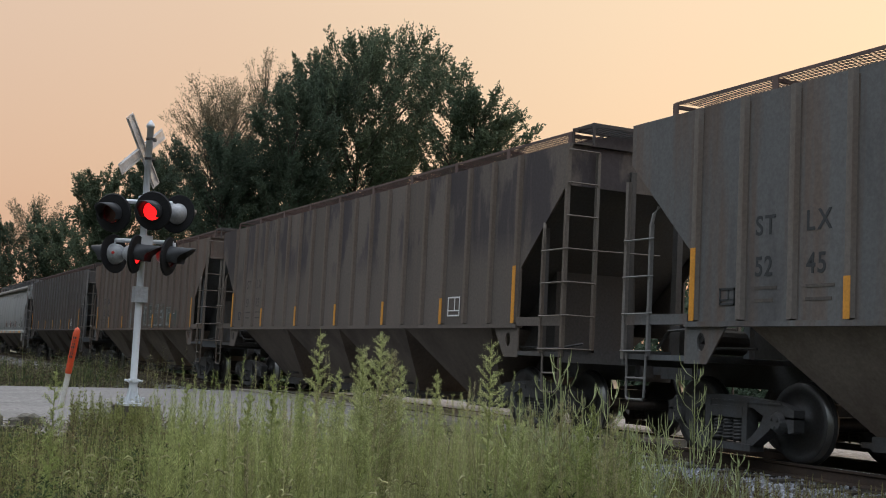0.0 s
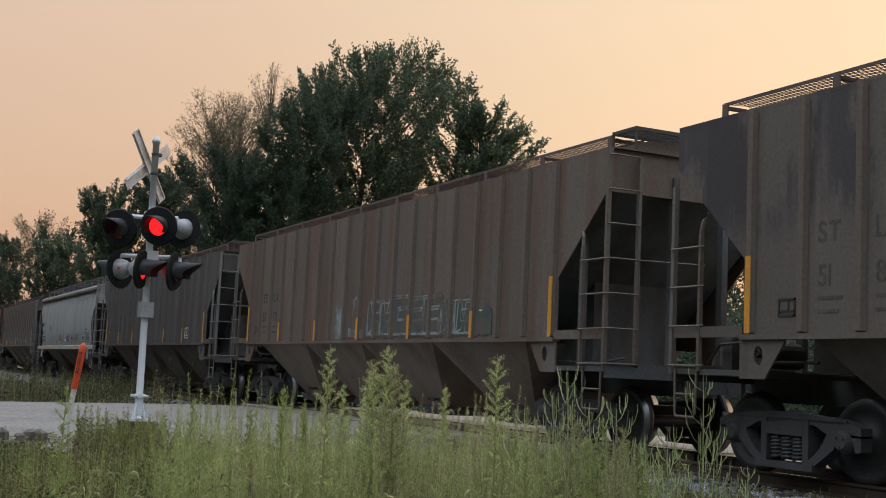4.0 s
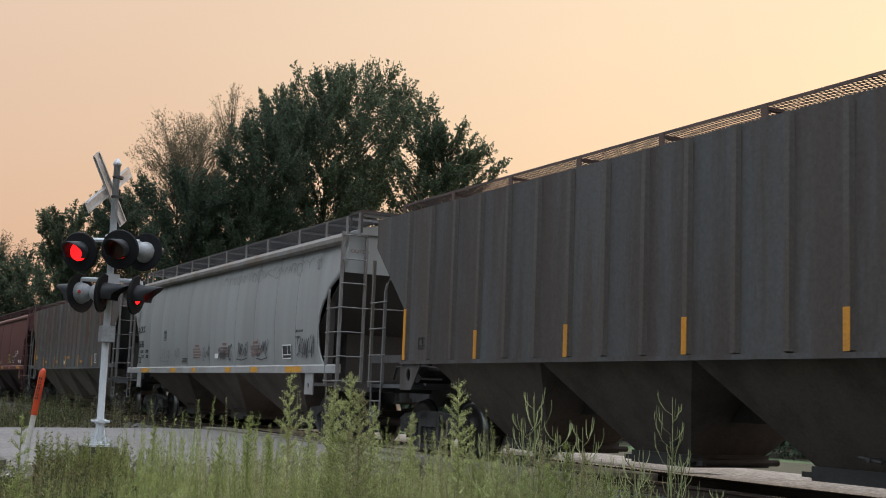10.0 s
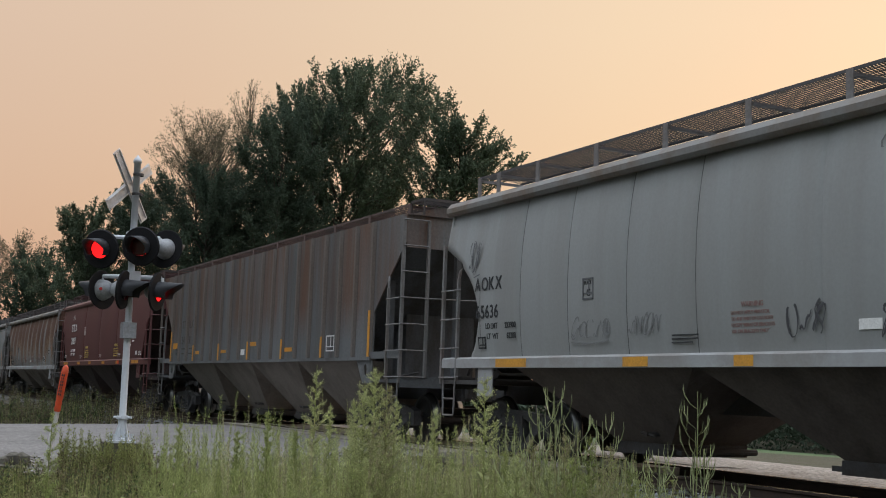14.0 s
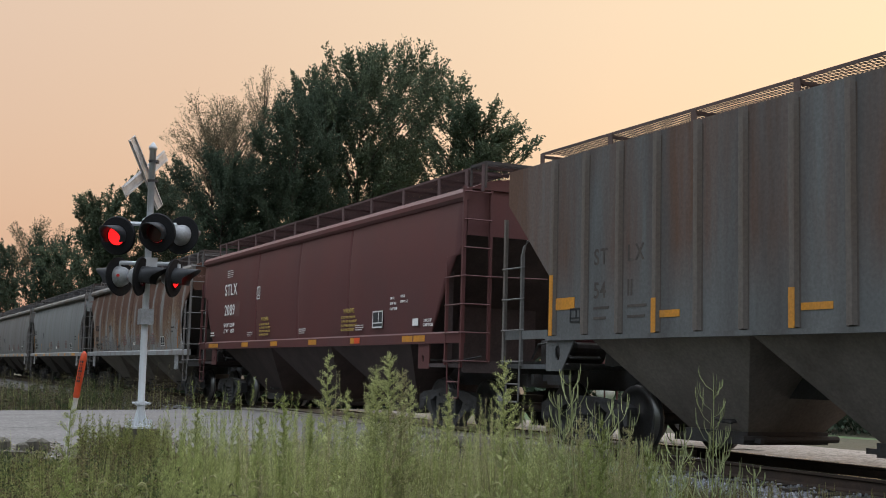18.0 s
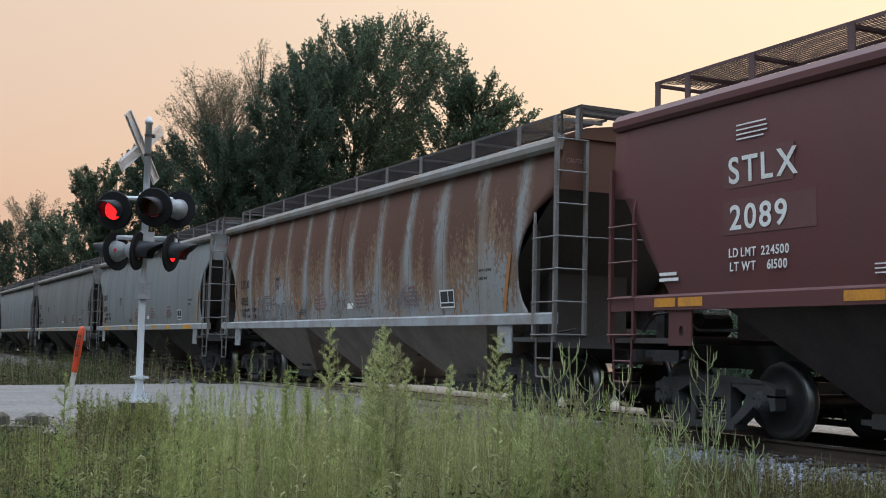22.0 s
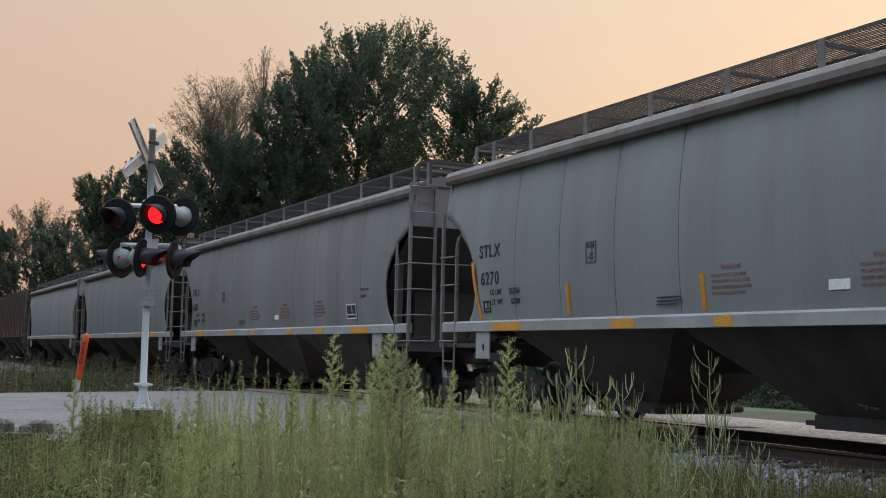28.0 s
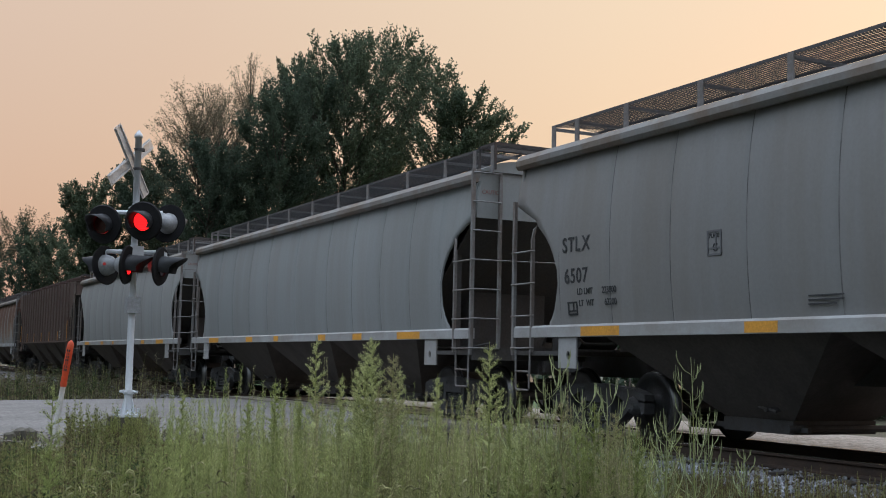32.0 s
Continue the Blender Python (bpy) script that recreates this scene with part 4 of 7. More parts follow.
def ground():
    s = Shape()
    ax = [-2500, -900, -400, -220, -150] + [-110 + i * 2.0 for i in range(40)] + [-30 + i * 0.6 for i in range(70)] + [13, 16, 22, 30, 50, 90, 200, 600, 2500]
    ay = [-2500, -600, -200, -80, -40, -20, -12] + [-9 + i * 0.55 for i in range(60)] + [26, 29, 33, 38, 45, 55, 70, 100, 160, 300, 800, 2500]
    s.v = [(x, y, ground_z(x, y)) for y in ay for x in ax]
    n = len(ax)
    s.f = [(j * n + i, j * n + i + 1, (j + 1) * n + i + 1, (j + 1) * n + i) for j in range(len(ay) - 1) for i in range(n - 1)]
    me = s.mesh("ground", True)
    me.materials.append(M["soil"])
    tagged(new("ground", me), "weedy dry soil beside the railway track", "ground", kind="structure")


ground()


def road():
    s = Shape()
    ys = [-60, -30, -15, -8, -4, 0, 3, 5, 7, 8.2, 9.05]
    prof = []
    for y in ys:
        crown = -0.18 if y > 8 else (-0.18 - 0.10 * min(1, (8 - y) / 6))
        prof.append(crown)
    xs = [ROAD_X0, -28.5, -26, -24, -22, -19.5, ROAD_X1]
    for y, z in zip(ys, prof):
        for x in xs:
            c = 0.05 * (1 - ((x + 23.9) / 6.3) ** 2)
            wob = 0.25 * noise.noise(Vector((0, y * 0.8, 3))) if x in (ROAD_X0, ROAD_X1) else 0
            s.v.append((x + wob, y, z + c - 0.02))
    n = len(xs)
    s.f = [(j * n + i, j * n + i + 1, (j + 1) * n + i + 1, (j + 1) * n + i) for j in range(len(ys) - 1) for i in range(n - 1)]
    me = s.mesh("road", True)
    me.materials.append(M["road"])
    ob = tagged(new("road", me), "worn pale chip-sealed road leading over the crossing", "road", kind="structure")
    s = Shape()
    ys = [11.62, 12.6, 13.5, 15, 17, 20, 25, 32, 45, 70]
    xs = (-31.0, -26, -21, -16, -14.3, -12, -8, -3, 4, 14)
    for y in ys:
        z = RAIL_Z - 0.015 if y < 12 else (RAIL_Z - 0.04 if y < 14 else max(RAIL_Z - 0.04 - 0.06 * (y - 14), -1.6))
        for x in xs:
            s.v.append((x - max(0, y - 18) * 0.9, y, z + 0.02 * noise.noise(Vector((x, y, 1)))))
    n = len(xs)
    s.f = [(j * n + i, j * n + i + 1, (j + 1) * n + i + 1, (j + 1) * n + i) for j in range(len(ys) - 1) for i in range(n - 1) if not (j == 0 and xs[i] < -14.4)]
    me = s.mesh("road_beyond", True)
    me.materials.append(M["gravel"])
    tagged(new("road_beyond", me), "pale gravel road running down behind the track", "road", kind="structure")


road()


def shoulder():
    """Loose gravel that runs out from the road's edge into the weeds."""
    s = Shape()
    ys = [-40, -20, -10] + [-6 + 0.35 * i for i in range(42)]
    for y in ys:
        zr = (-0.18 if y > 8 else (-0.18 - 0.10 * min(1, (8 - y) / 6))) - 0.025
        w = 1.5 + 0.6 * noise.noise(Vector((y * 0.5, 2, 0)))
        for k in range(8):
            x = ROAD_X1 - 0.9 + (w + 0.9) * k / 7
            e = max(0.0, (x - ROAD_X1) / w)
            top = zr - 0.004 if x < ROAD_X1 else zr * (1 - e) + (ground_z(x, y) - 0.05) * e + 0.02 * (1 - e) * noise.noise(Vector((x * 5, y * 5, 0)))
            s.v.append((x, y, top + (0.014 + 0.012 * noise.noise(Vector((x * 3, y * 3, 4))) if -0.5 < x - ROAD_X1 < 0.4 else 0)))
    s.f = [(j * 8 + i, j * 8 + i + 1, (j + 1) * 8 + i + 1, (j + 1) * 8 + i) for j in range(len(ys) - 1) for i in range(7)]
    me = s.mesh("road_shoulder", True)
    me.materials.append(M["shoulder"])
    tagged(new("road_shoulder", me), "loose grey gravel along the edge of the road", "gravel", kind="structure")


M["shoulder"] = material("road_edge_gravel", (0.20, 0.182, 0.160), 0.95, 0.0, (0.10, 0.086, 0.068), 0.9, (2.2, 2.2, 2.2), 22, 0.9, third=(0.28, 0.26, 0.25), third_scale=(14, 14, 14), third_lo=0.52, third_hi=0.60, grain=0.4)
shoulder()


def lawn():
    s = Shape()
    xs = [-120, -90, -70, -55, -45, -38, -30, -24, -18, -10, 0, 20]
    ys = [18.2, 20, 23, 27, 34, 45, 70, 110]
    for y in ys:
        for x in xs:
            s.v.append((x - (y - 18) * 0.1, y + (0.6 * noise.noise(Vector((x * 0.4, 0, 0))) if y == 18.2 else 0), -0.42 - 0.045 * (min(y, 45) - 18)))
    n = len(xs)
    s.f = [(j * n + i, j * n + i + 1, (j + 1) * n + i + 1, (j + 1) * n + i) for j in range(len(ys) - 1) for i in range(n - 1)]
    me = s.mesh("lawn", True)
    me.materials.append(M["lawn"])
    tagged(new("lawn", me), "mown green grass beyond the railway", "grass", kind="structure")


lawn()


def track():
    s = Shape()
    prof = [(TRACK_Y - 3.4, -0.62), (TRACK_Y - 1.95, -0.26), (TRACK_Y - 0.8, -0.20), (TRACK_Y + 0.8, -0.20), (TRACK_Y + 1.95, -0.26), (TRACK_Y + 3.4, -0.62)]
    s.prism_x(prof + [(TRACK_Y + 3.4, -0.9), (TRACK_Y - 3.4, -0.9)], -300, 120)
    me = s.mesh("ballast_bed")
    me.materials.append(M["ballast"])
    bed = new("ballast_bed", me)
    bed.location.z = RAIL_Z
    tagged(bed, "grey crushed-stone ballast bank under the rails", "ballast", kind="structure")
    for sg, nm in ((-1, "near"), (1, "far")):
        y = TRACK_Y + sg * 0.755
        rail = thing("rail", pose(0, 0, RAIL_Z), "rust-brown steel rail with a polished head", "rail", "rails of the track", "structure")
        w = Shape()
        w.prism_x([(y - 0.075, -0.172), (y + 0.075, -0.172), (y + 0.07, -0.155), (y + 0.012, -0.135), (y + 0.010, -0.045), (y + 0.036, -0.030), (y + 0.036, -0.004), (y + 0.028, -0.002),
                   (y - 0.028, -0.002), (y - 0.036, -0.004), (y - 0.036, -0.030), (y - 0.010, -0.045), (y - 0.012, -0.135), (y - 0.07, -0.155)], -300, 120)
        part("web", w, M["rail_side"], rail)
        part("head", Shape().prism_x([(y - 0.030, -0.003), (y + 0.030, -0.003), (y + 0.024, 0.002), (y - 0.024, 0.002)], -300, 120), M["rail_top"], rail, "polished running surface")
    rnd = random.Random(4)
    tie = None
    for i in range(120):
        x = -48 + i * 0.53
        if ROAD_X0 - 0.3 < x < -14.2:
            continue
        m = pose(x, TRACK_Y + rnd.uniform(-0.05, 0.05), RAIL_Z - 0.29, 0, 0, rnd.uniform(-1.5, 1.5))
        if tie is None:
            me = Shape().box(-0.115, 0.115, -1.30, 1.30, -0.06, 0.115).mesh("tie")
            me.materials.append(M["tie"])
            tie = tagged(new("tie", me), "dark tarred wooden cross-tie in the ballast", "railway tie", "ties of the track")
            tie.matrix_basis = m
        else:
            copy_thing(tie, m)
    # crossing panels: weathered timbers beside and between the rails
    for y0, y1 in ((9.10, 9.48), (9.49, 9.84), (10.02, 10.40), (10.42, 10.90), (10.92, 11.30), (11.48, 11.84), (11.85, 12.24)):
        for x0 in (-30.2, -27.02, -23.84, -20.66, -17.48):
            s = Shape().box(x0 + 0.01, x0 + 3.16, y0, y1, -0.32, RAIL_Z - 0.012 + rnd.uniform(-0.008, 0.004))
            me = s.mesh("crossing_panel")
            me.materials.append(M["crossing"])
            tagged(new("crossing_panel", me), "weathered grey crossing timber laid between the rails", "crossing panel", "crossing panels", "structure")


M["crossing"] = material("weathered_timber", (0.26, 0.235, 0.205), 0.9, 0.0, (0.17, 0.15, 0.13), 0.8, (0.6, 6, 6), 30, 0.4)
track()


def stones():
    """Loose ballast along the near shoulder."""
    rng = np.random.default_rng(7)
    base = []
    for k in range(6):
        p = np.array([(math.cos(a) * math.cos(b), math.sin(a) * math.cos(b), math.sin(b)) for b in (-0.9, 0.1, 0.9) for a in (0, 1.6, 3.1, 4.7)])
        p *= rng.uniform(0.35, 1.25, p.shape) * rng.uniform(0.6, 1.2, 3)
        base.append(p)
    faces = []
    for r in range(2):
        for i in range(4):
            faces.append((r * 4 + i, r * 4 + (i + 1) % 4, (r + 1) * 4 + (i + 1) % 4, (r + 1) * 4 + i))
    faces += [(3, 2, 1, 0), (8, 9, 10, 11)]
    V, F = [], []
    n = 0
    for i in range(27000):
        x = -15 + 12 * rng.random() if i % 4 else -60 + 44 * rng.random()
        u = rng.random()
        y = TRACK_Y - 1.0 - 2.9 * u if i % 3 else TRACK_Y + rng.uniform(-1.6, 1.6)
        if ROAD_X0 < x < -14.2 and y > 9:
            continue
        d = abs(y - TRACK_Y)
        z = -0.20 if d < 0.8 else (-0.20 - 0.06 * (d - 0.8) / 1.15 if d < 1.95 else -0.26 - 0.36 * (d - 1.95) / 1.45)
        r = rng.uniform(0.013, 0.036)
        V.append(base[i % 6] * r + (x, y, z + RAIL_Z + r * 0.3))
        F += [tuple(a + n for a in f) for f in faces]
        n += 12
    me = bpy.data.meshes.new("ballast_stones")
    me.from_pydata(np.concatenate(V).tolist(), [], F)
    me.materials.append(M["stone"])
    tagged(new("ballast_stones", me), "loose blue-grey crushed stones on the shoulder of the track", "stones", kind="stuff")


stones()


def road_gravel():
    """Loose stones and crumbs of asphalt along the ragged edge of the road."""
    rng = np.random.default_rng(17)
    V, F, n = [], [], 0
    for i in range(2600):
        y = -4 + 12.5 * rng.random()
        x = ROAD_X1 + rng.normal(0.15, 0.55)
        zr = -0.205 - (0.0 if y > 8 else 0.10 * min(1, (8 - y) / 6))
        e = min(1.0, max(0.0, (x - ROAD_X1) / 1.5))
        z = zr * (1 - e) + (ground_z(x, y) - 0.04) * e
        r = 0.010 + 0.030 * rng.random() ** 3
        p = np.array([(math.cos(a), math.sin(a), h) for h in (-0.4, 0.5) for a in (0.2, 1.9, 3.3, 4.9)]) * rng.uniform(0.5, 1.2, (8, 3)) * r
        V.append(p + (x, y, z + 0.35 * r))
        F += [tuple(a + n for a in f) for f in ((0, 1, 5, 4), (1, 2, 6, 5), (2, 3, 7, 6), (3, 0, 4, 7), (4, 5, 6, 7))]
        n += 8
    me = bpy.data.meshes.new("road_gravel")
    me.from_pydata(np.concatenate(V).tolist(), [], F)
    me.materials.append(M["road_stone"])
    tagged(new("road_gravel", me), "loose grey-brown gravel along the road's edge", "gravel", kind="stuff")


M["road_stone"] = material("road_gravel_stone", (0.23, 0.205, 0.178), 0.9, 0.0, (0.12, 0.105, 0.09), 0.8, (2, 2, 2), 30, 0.3, vary=0.5)
road_gravel()


# ---- crossing signal ----
M["mast"] = material("silver_mast_paint", (0.58, 0.61, 0.65), 0.38, 0.15, (0.52, 0.54, 0.57), 0.6, (6, 6, 1.2), 30, 0.02, grain=0.05)
M["black"] = material("black_signal_paint", (0.014, 0.014, 0.016), 0.7, 0.0, (0.014, 0.014, 0.014), 0.6, (6, 6, 6), 30, 0.02, spec=0.15)
# black hoods, with the sky's blue-grey reflection painted into the colour
M["visor"] = material("sky_sheen_black_visor", (0.034, 0.037, 0.043), 0.5, 0.0, (0.022, 0.023, 0.026), 0.6, (6, 6, 6), 30, 0.03)
M["cup"] = material("silver_lamp_cup", (0.31, 0.325, 0.345), 0.5, 0.1, (0.25, 0.25, 0.255), 0.7, (9, 9, 9), 30, 0.1)
M["sheet_back"] = material("bare_aluminium_back", (0.56, 0.56, 0.57), 0.5, 0.3, (0.42, 0.41, 0.40), 0.7, (5, 5, 5), 30, 0.05)
M["lens_dark"] = material("dark_red_lens", (0.06, 0.006, 0.006), 0.15, 0.0, None, fine=60, bump=0.2, coat=0.6)
M["pilot"] = material("red_pilot_glass", (0.45, 0.02, 0.02), 0.2, 0.0, None, fine=60, bump=0.05, coat=0.5)
M["lamp_on"] = glow("lit_red_lamp", (1.0, 0.012, 0.014), 2.0)
M["orange_post"] = material("orange_marker_plastic", (0.60, 0.07, 0.022), 0.5, 0.0, (0.45, 0.08, 0.03), 0.6, (6, 6, 3), 30, 0.05)
M["white_post"] = material("white_marker_plastic", (0.62, 0.60, 0.57), 0.5, 0.0, (0.42, 0.38, 0.33), 0.7, (6, 6, 3), 30, 0.05)

MAST = Vector((-16.85, 3.64, 0.0))
LAMPS = []             # (turning reflector, True for the lamps of the first flash)


def lamp_unit(parent, centre, yaw, pitch, first):
    """A flashing lamp: round black background, cup behind, lens, hood, and inside a reflector disc that turns its bright or its dark face out."""
    m = Matrix.Translation(centre) @ Euler((0, radians(pitch), radians(yaw))).to_matrix().to_4x4()      # the lamp looks along its own +x
    bg = Shape()
    n = 28
    ring = lambda r, x: [(x, r * math.cos(2 * math.pi * k / n), r * math.sin(2 * math.pi * k / n)) for k in range(n)]
    prof = [(0.135, 0.02), (0.135, 0.0), (0.262, -0.005), (0.276, -0.03), (0.266, -0.035), (0.135, -0.02)]
    bg.v = [p for r, x in prof for p in ring(r, x)]
    bg.f = [(i * n + k, i * n + (k + 1) % n, (i + 1) * n + (k + 1) % n, (i + 1) * n + k) for i in range(len(prof) - 1) for k in range(n)]
    back = part("background", bg, M["black"], parent, "round black signal background", at=m, smooth=False)
    cup = Shape()
    prof = [(0.15, -0.02), (0.15, -0.04), (0.125, -0.12), (0.085, -0.18), (0.04, -0.205), (0.0, -0.205)]
    cup.v = [p for r, x in prof for p in ring(max(r, 0.001), x)]
    cup.f = [(i * n + k, i * n + (k + 1) % n, (i + 1) * n + (k + 1) % n, (i + 1) * n + k) for i in range(len(prof) - 1) for k in range(n)]
    part("housing", cup, M["cup"], back, "silver-grey lamp housing", smooth=True)
    pil = Shape().tube([(-0.10, 0.118, 0.0), (-0.125, 0.140, 0.0)], 0.022, 10)
    part("pilot_lens", pil, M["pilot"], back, "small red pilot lens")
    hood = Shape()
    k0, k1 = -0.62, math.pi + 0.62
    a = [k0 + (k1 - k0) * i / 18 for i in range(19)]
    for r in (0.140, 0.148):
        for x, cut_ in ((0.0, 0.0), (0.36, 1.0)):
            hood.v += [(x * (0.45 + 0.55 * max(0, math.sin(t))), r * math.cos(t), r * math.sin(t)) for t in a]
    for i in range(18):
        hood.f += [(i, i + 1, 19 + i + 1, 19 + i), (38 + i, 57 + i, 57 + i + 1, 38 + i + 1), (19 + i, 20 + i, 58 + i, 57 + i)]
    part("hood", hood, M["visor"], back, "black visor over the lens", smooth=True)
    # the reflector turns about its upright axis: bright face towards +x at rest
    bright = Shape()
    bright.v = [(0.006, 0, 0)] + ring(0.130, 0.004)
    bright.f = [(0, 1 + k, 1 + (k + 1) % n) for k in range(n)]
    ob = part("lamp_reflector", bright, M["lamp_on"], back, "round red lamp", at=pose(0.0, 0, 0))
    dark = Shape()
    dark.v = [(-0.006, 0, 0)] + ring(0.130, -0.004)
    dark.f = [(0, 1 + (k + 1) % n, 1 + k) for k in range(n)]
    both = Shape()
    both.add(bright.v, bright.f).add(dark.v, dark.f)
    me = both.mesh("lamp_reflector")
    me.materials.append(M["lamp_on"])
    me.materials.append(M["lens_dark"])
    me.polygons.foreach_set("material_index", [0] * n + [1] * n)
    ob.data = me
    LAMPS.append((ob, first))


def signal():
    sig = thing("crossing_signal", Matrix.Translation(MAST), "silver railway crossing signal with crossbuck and red flashing lamps", "crossing signal")
    s = Shape()
    s.revolve_z([(0.05, 0.060), (0.10, 0.060), (0.12, 0.049), (3.93, 0.047), (3.93, 0.060), (3.97, 0.060), (4.04, 0.008)], 0, 0, 20)
    # the mast leans slightly
    lean = Matrix.Rotation(radians(-0.35), 4, Vector((-0.897, 0.442, 0)))
    s.v = [tuple(lean @ Vector(p)) for p in s.v]
    part("mast", s, M["mast"], sig, "round silver-painted mast", smooth=True)
    b = Shape()
    b.box(-0.17, 0.17, -0.17, 0.17, 0.0, 0.03)
    for x in (-0.12, 0.12):
        for y in (-0.12, 0.12):
            b.revolve_z([(0.02, 0.02), (0.12, 0.02), (0.12, 0.0)], x, y, 8)
    b.revolve_z([(0.03, 0.085), (0.05, 0.080), (0.07, 0.064), (0.28, 0.058), (0.31, 0.058), (0.32, 0.076), (0.37, 0.076), (0.37, 0.047)], 0, 0, 16)
    for a in range(4):
        c, d = math.cos(a * 1.5708 + 0.785), math.sin(a * 1.5708 + 0.785)
        b.tube([(c * 0.07, d * 0.07, 0.345), (c * 0.14, d * 0.14, 0.345)], 0.019, 6)
        b.add([(c * 0.06 - d * 0.01, d * 0.06 + c * 0.01, 0.04), (c * 0.12 - d * 0.01, d * 0.12 + c * 0.01, 0.04), (c * 0.06 - d * 0.01, d * 0.06 + c * 0.01, 0.26),
               (c * 0.06 + d * 0.01, d * 0.06 - c * 0.01, 0.04), (c * 0.12 + d * 0.01, d * 0.12 - c * 0.01, 0.04), (c * 0.06 + d * 0.01, d * 0.06 - c * 0.01, 0.26)],
              [(0, 1, 2), (5, 4, 3), (1, 4, 5, 2), (0, 3, 4, 1)])
    part("base", b, M["mast"], sig, "bolted silver pedestal base")
    right = Vector((0.442, 0.897, 0))
    fwd = Vector((-0.897, 0.442, 0))
    # crossbuck: two crossed boards turned across the road
    cb = Matrix.Translation((-0.068, -0.036, 3.60)) @ lean @ Euler((0, 0, radians(CROSS_YAW))).to_matrix().to_4x4()
    for i, ang in enumerate((52, -37)):
        bl = Shape()
        r = 0.03
        bl.box(-0.57, 0.57, 0.066, 0.074, -0.085, 0.085)
        m = cb @ Euler((0, radians(ang), 0)).to_matrix().to_4x4()
        blade = part("crossbuck_blade", bl, M["sheet_back"], sig, "bare aluminium back of a crossbuck board", at=m @ Matrix.Translation((0, 0.012 * i, 0)))
        for e in (-1, 1):                  # folded stiffening edges on the back
            part("stiffener", Shape().box(-0.55, 0.55, 0.046, 0.066, e * 0.062 - 0.008, e * 0.062 + 0.008), M["sheet_back"], blade)
            part("stiffener", Shape().box(-0.55, 0.55, 0.074, 0.088, e * 0.062 - 0.008, e * 0.062 + 0.008), M["sheet_back"], blade)
    for z in (3.46, 3.74):
        part("clamp_bolt", Shape().tube([(0.06, -0.085, z + 0.018), (-0.16, 0.02, z + 0.018)], 0.012, 6), M["steel_dark"], sig)
        cl = Shape().revolve_z([(z, 0.062), (z, 0.075), (z + 0.035, 0.075), (z + 0.035, 0.062)], 0.0, 0.0, 12)
        part("clamp", cl, M["steel_dark"], sig)
    # arms
    for z0, half in ((LAMP_UP, 0.36), (LAMP_LOW, 0.42)):
        arms = Shape()
        arms.tube([right * k + Vector((0, 0, z0 + 0.20)) for k in (-half, -half * 0.5, 0, half * 0.5, half)], 0.03, 8)
        for e in (-half, half):
            arms.tube([right * e + Vector((0, 0, z0 + 0.20)), right * e * 1.02 + Vector((0, 0, z0 + 0.06))], 0.032, 8)
        arms.box(-0.10, 0.10, -0.10, 0.10, z0 + 0.10, z0 + 0.28)
        part("arm", arms, M["mast"], sig, "silver lamp arm with its junction box")
    bx = Shape().box(-0.12, 0.10, -0.09, 0.09, LAMP_LOW - 0.66, LAMP_LOW - 0.44)
    part("junction_box", bx, M["cup"], sig)
    for dx, df, z, yaw, pitch, first in LAMP_LIST:
        lamp_unit(sig, right * dx + fwd * df + Vector((0, 0, z)), yaw, pitch, first)
    f = Shape()
    f.prism_z([(-0.26, -0.23), (0.23, -0.25), (0.25, 0.23), (-0.23, 0.25)], -0.45, 0.0)
    me = f.mesh("foundation")
    me.materials.append(M["old_concrete"])
    ob = tagged(new("signal_foundation", me), "weathered concrete foundation block under the signal", "foundation")
    ob.matrix_basis = Matrix.Translation(MAST)


CROSS_YAW = 130
LAMP_UP, LAMP_LOW = 2.66, 2.10
# sideways, forwards, height, turn, tilt, first flash
LAMP_LIST = [(-0.44, -0.12, 2.67, -40.0, 8, True), (0.15, -0.26, 2.71, -36.0, 8, False), (0.44, 0.10, 2.72, 134.0, 4, True),
             (-0.42, -0.02, 2.10, -142.0, 4, False), (-0.03, -0.20, 2.10, 56.0, 4, False), (0.40, -0.05, 2.10, 52.0, 4, True)]
signal()


def marker_post():
    th = thing("marker_post", pose(-15.5, 2.45, -0.22, 0, 0, 0), "leaning orange and white plastic utility marker post", "marker post")
    lean = Euler((radians(-1), radians(2), 0)).to_matrix().to_4x4() @ Matrix.Rotation(radians(6.0), 4, Vector((-0.897, 0.442, 0)))
    lo = Shape().revolve_z([(0.0, 0.034), (0.70, 0.034)], 0, 0, 16)
    hi = Shape().revolve_z([(0.67, 0.038), (0.71, 0.043), (0.74, 0.038), (0.78, 0.043), (0.81, 0.038), (0.85, 0.043), (1.16, 0.043), (1.22, 0.037), (1.25, 0.015), (1.255, 0.0)], 0, 0, 16)
    part("white_sleeve", lo, M["white_post"], th, "dirty white lower tube", at=lean, smooth=True)
    part("orange_cap", hi, M["orange_post"], th, "orange upper sleeve with a domed top", at=lean, smooth=True)
    pr = Shape()
    for col in (-0.013, 0.011):
        for k in range(7):
            w = 0.008 - 0.002 * (k % 3)
            pr.box(-0.046, -0.041, col - w, col + w, 0.87 + k * 0.040, 0.898 + k * 0.040)
    part("small_print", pr, M["letter_dark"], th, at=lean @ Euler((0, 0, radians(154))).to_matrix().to_4x4())


marker_post()


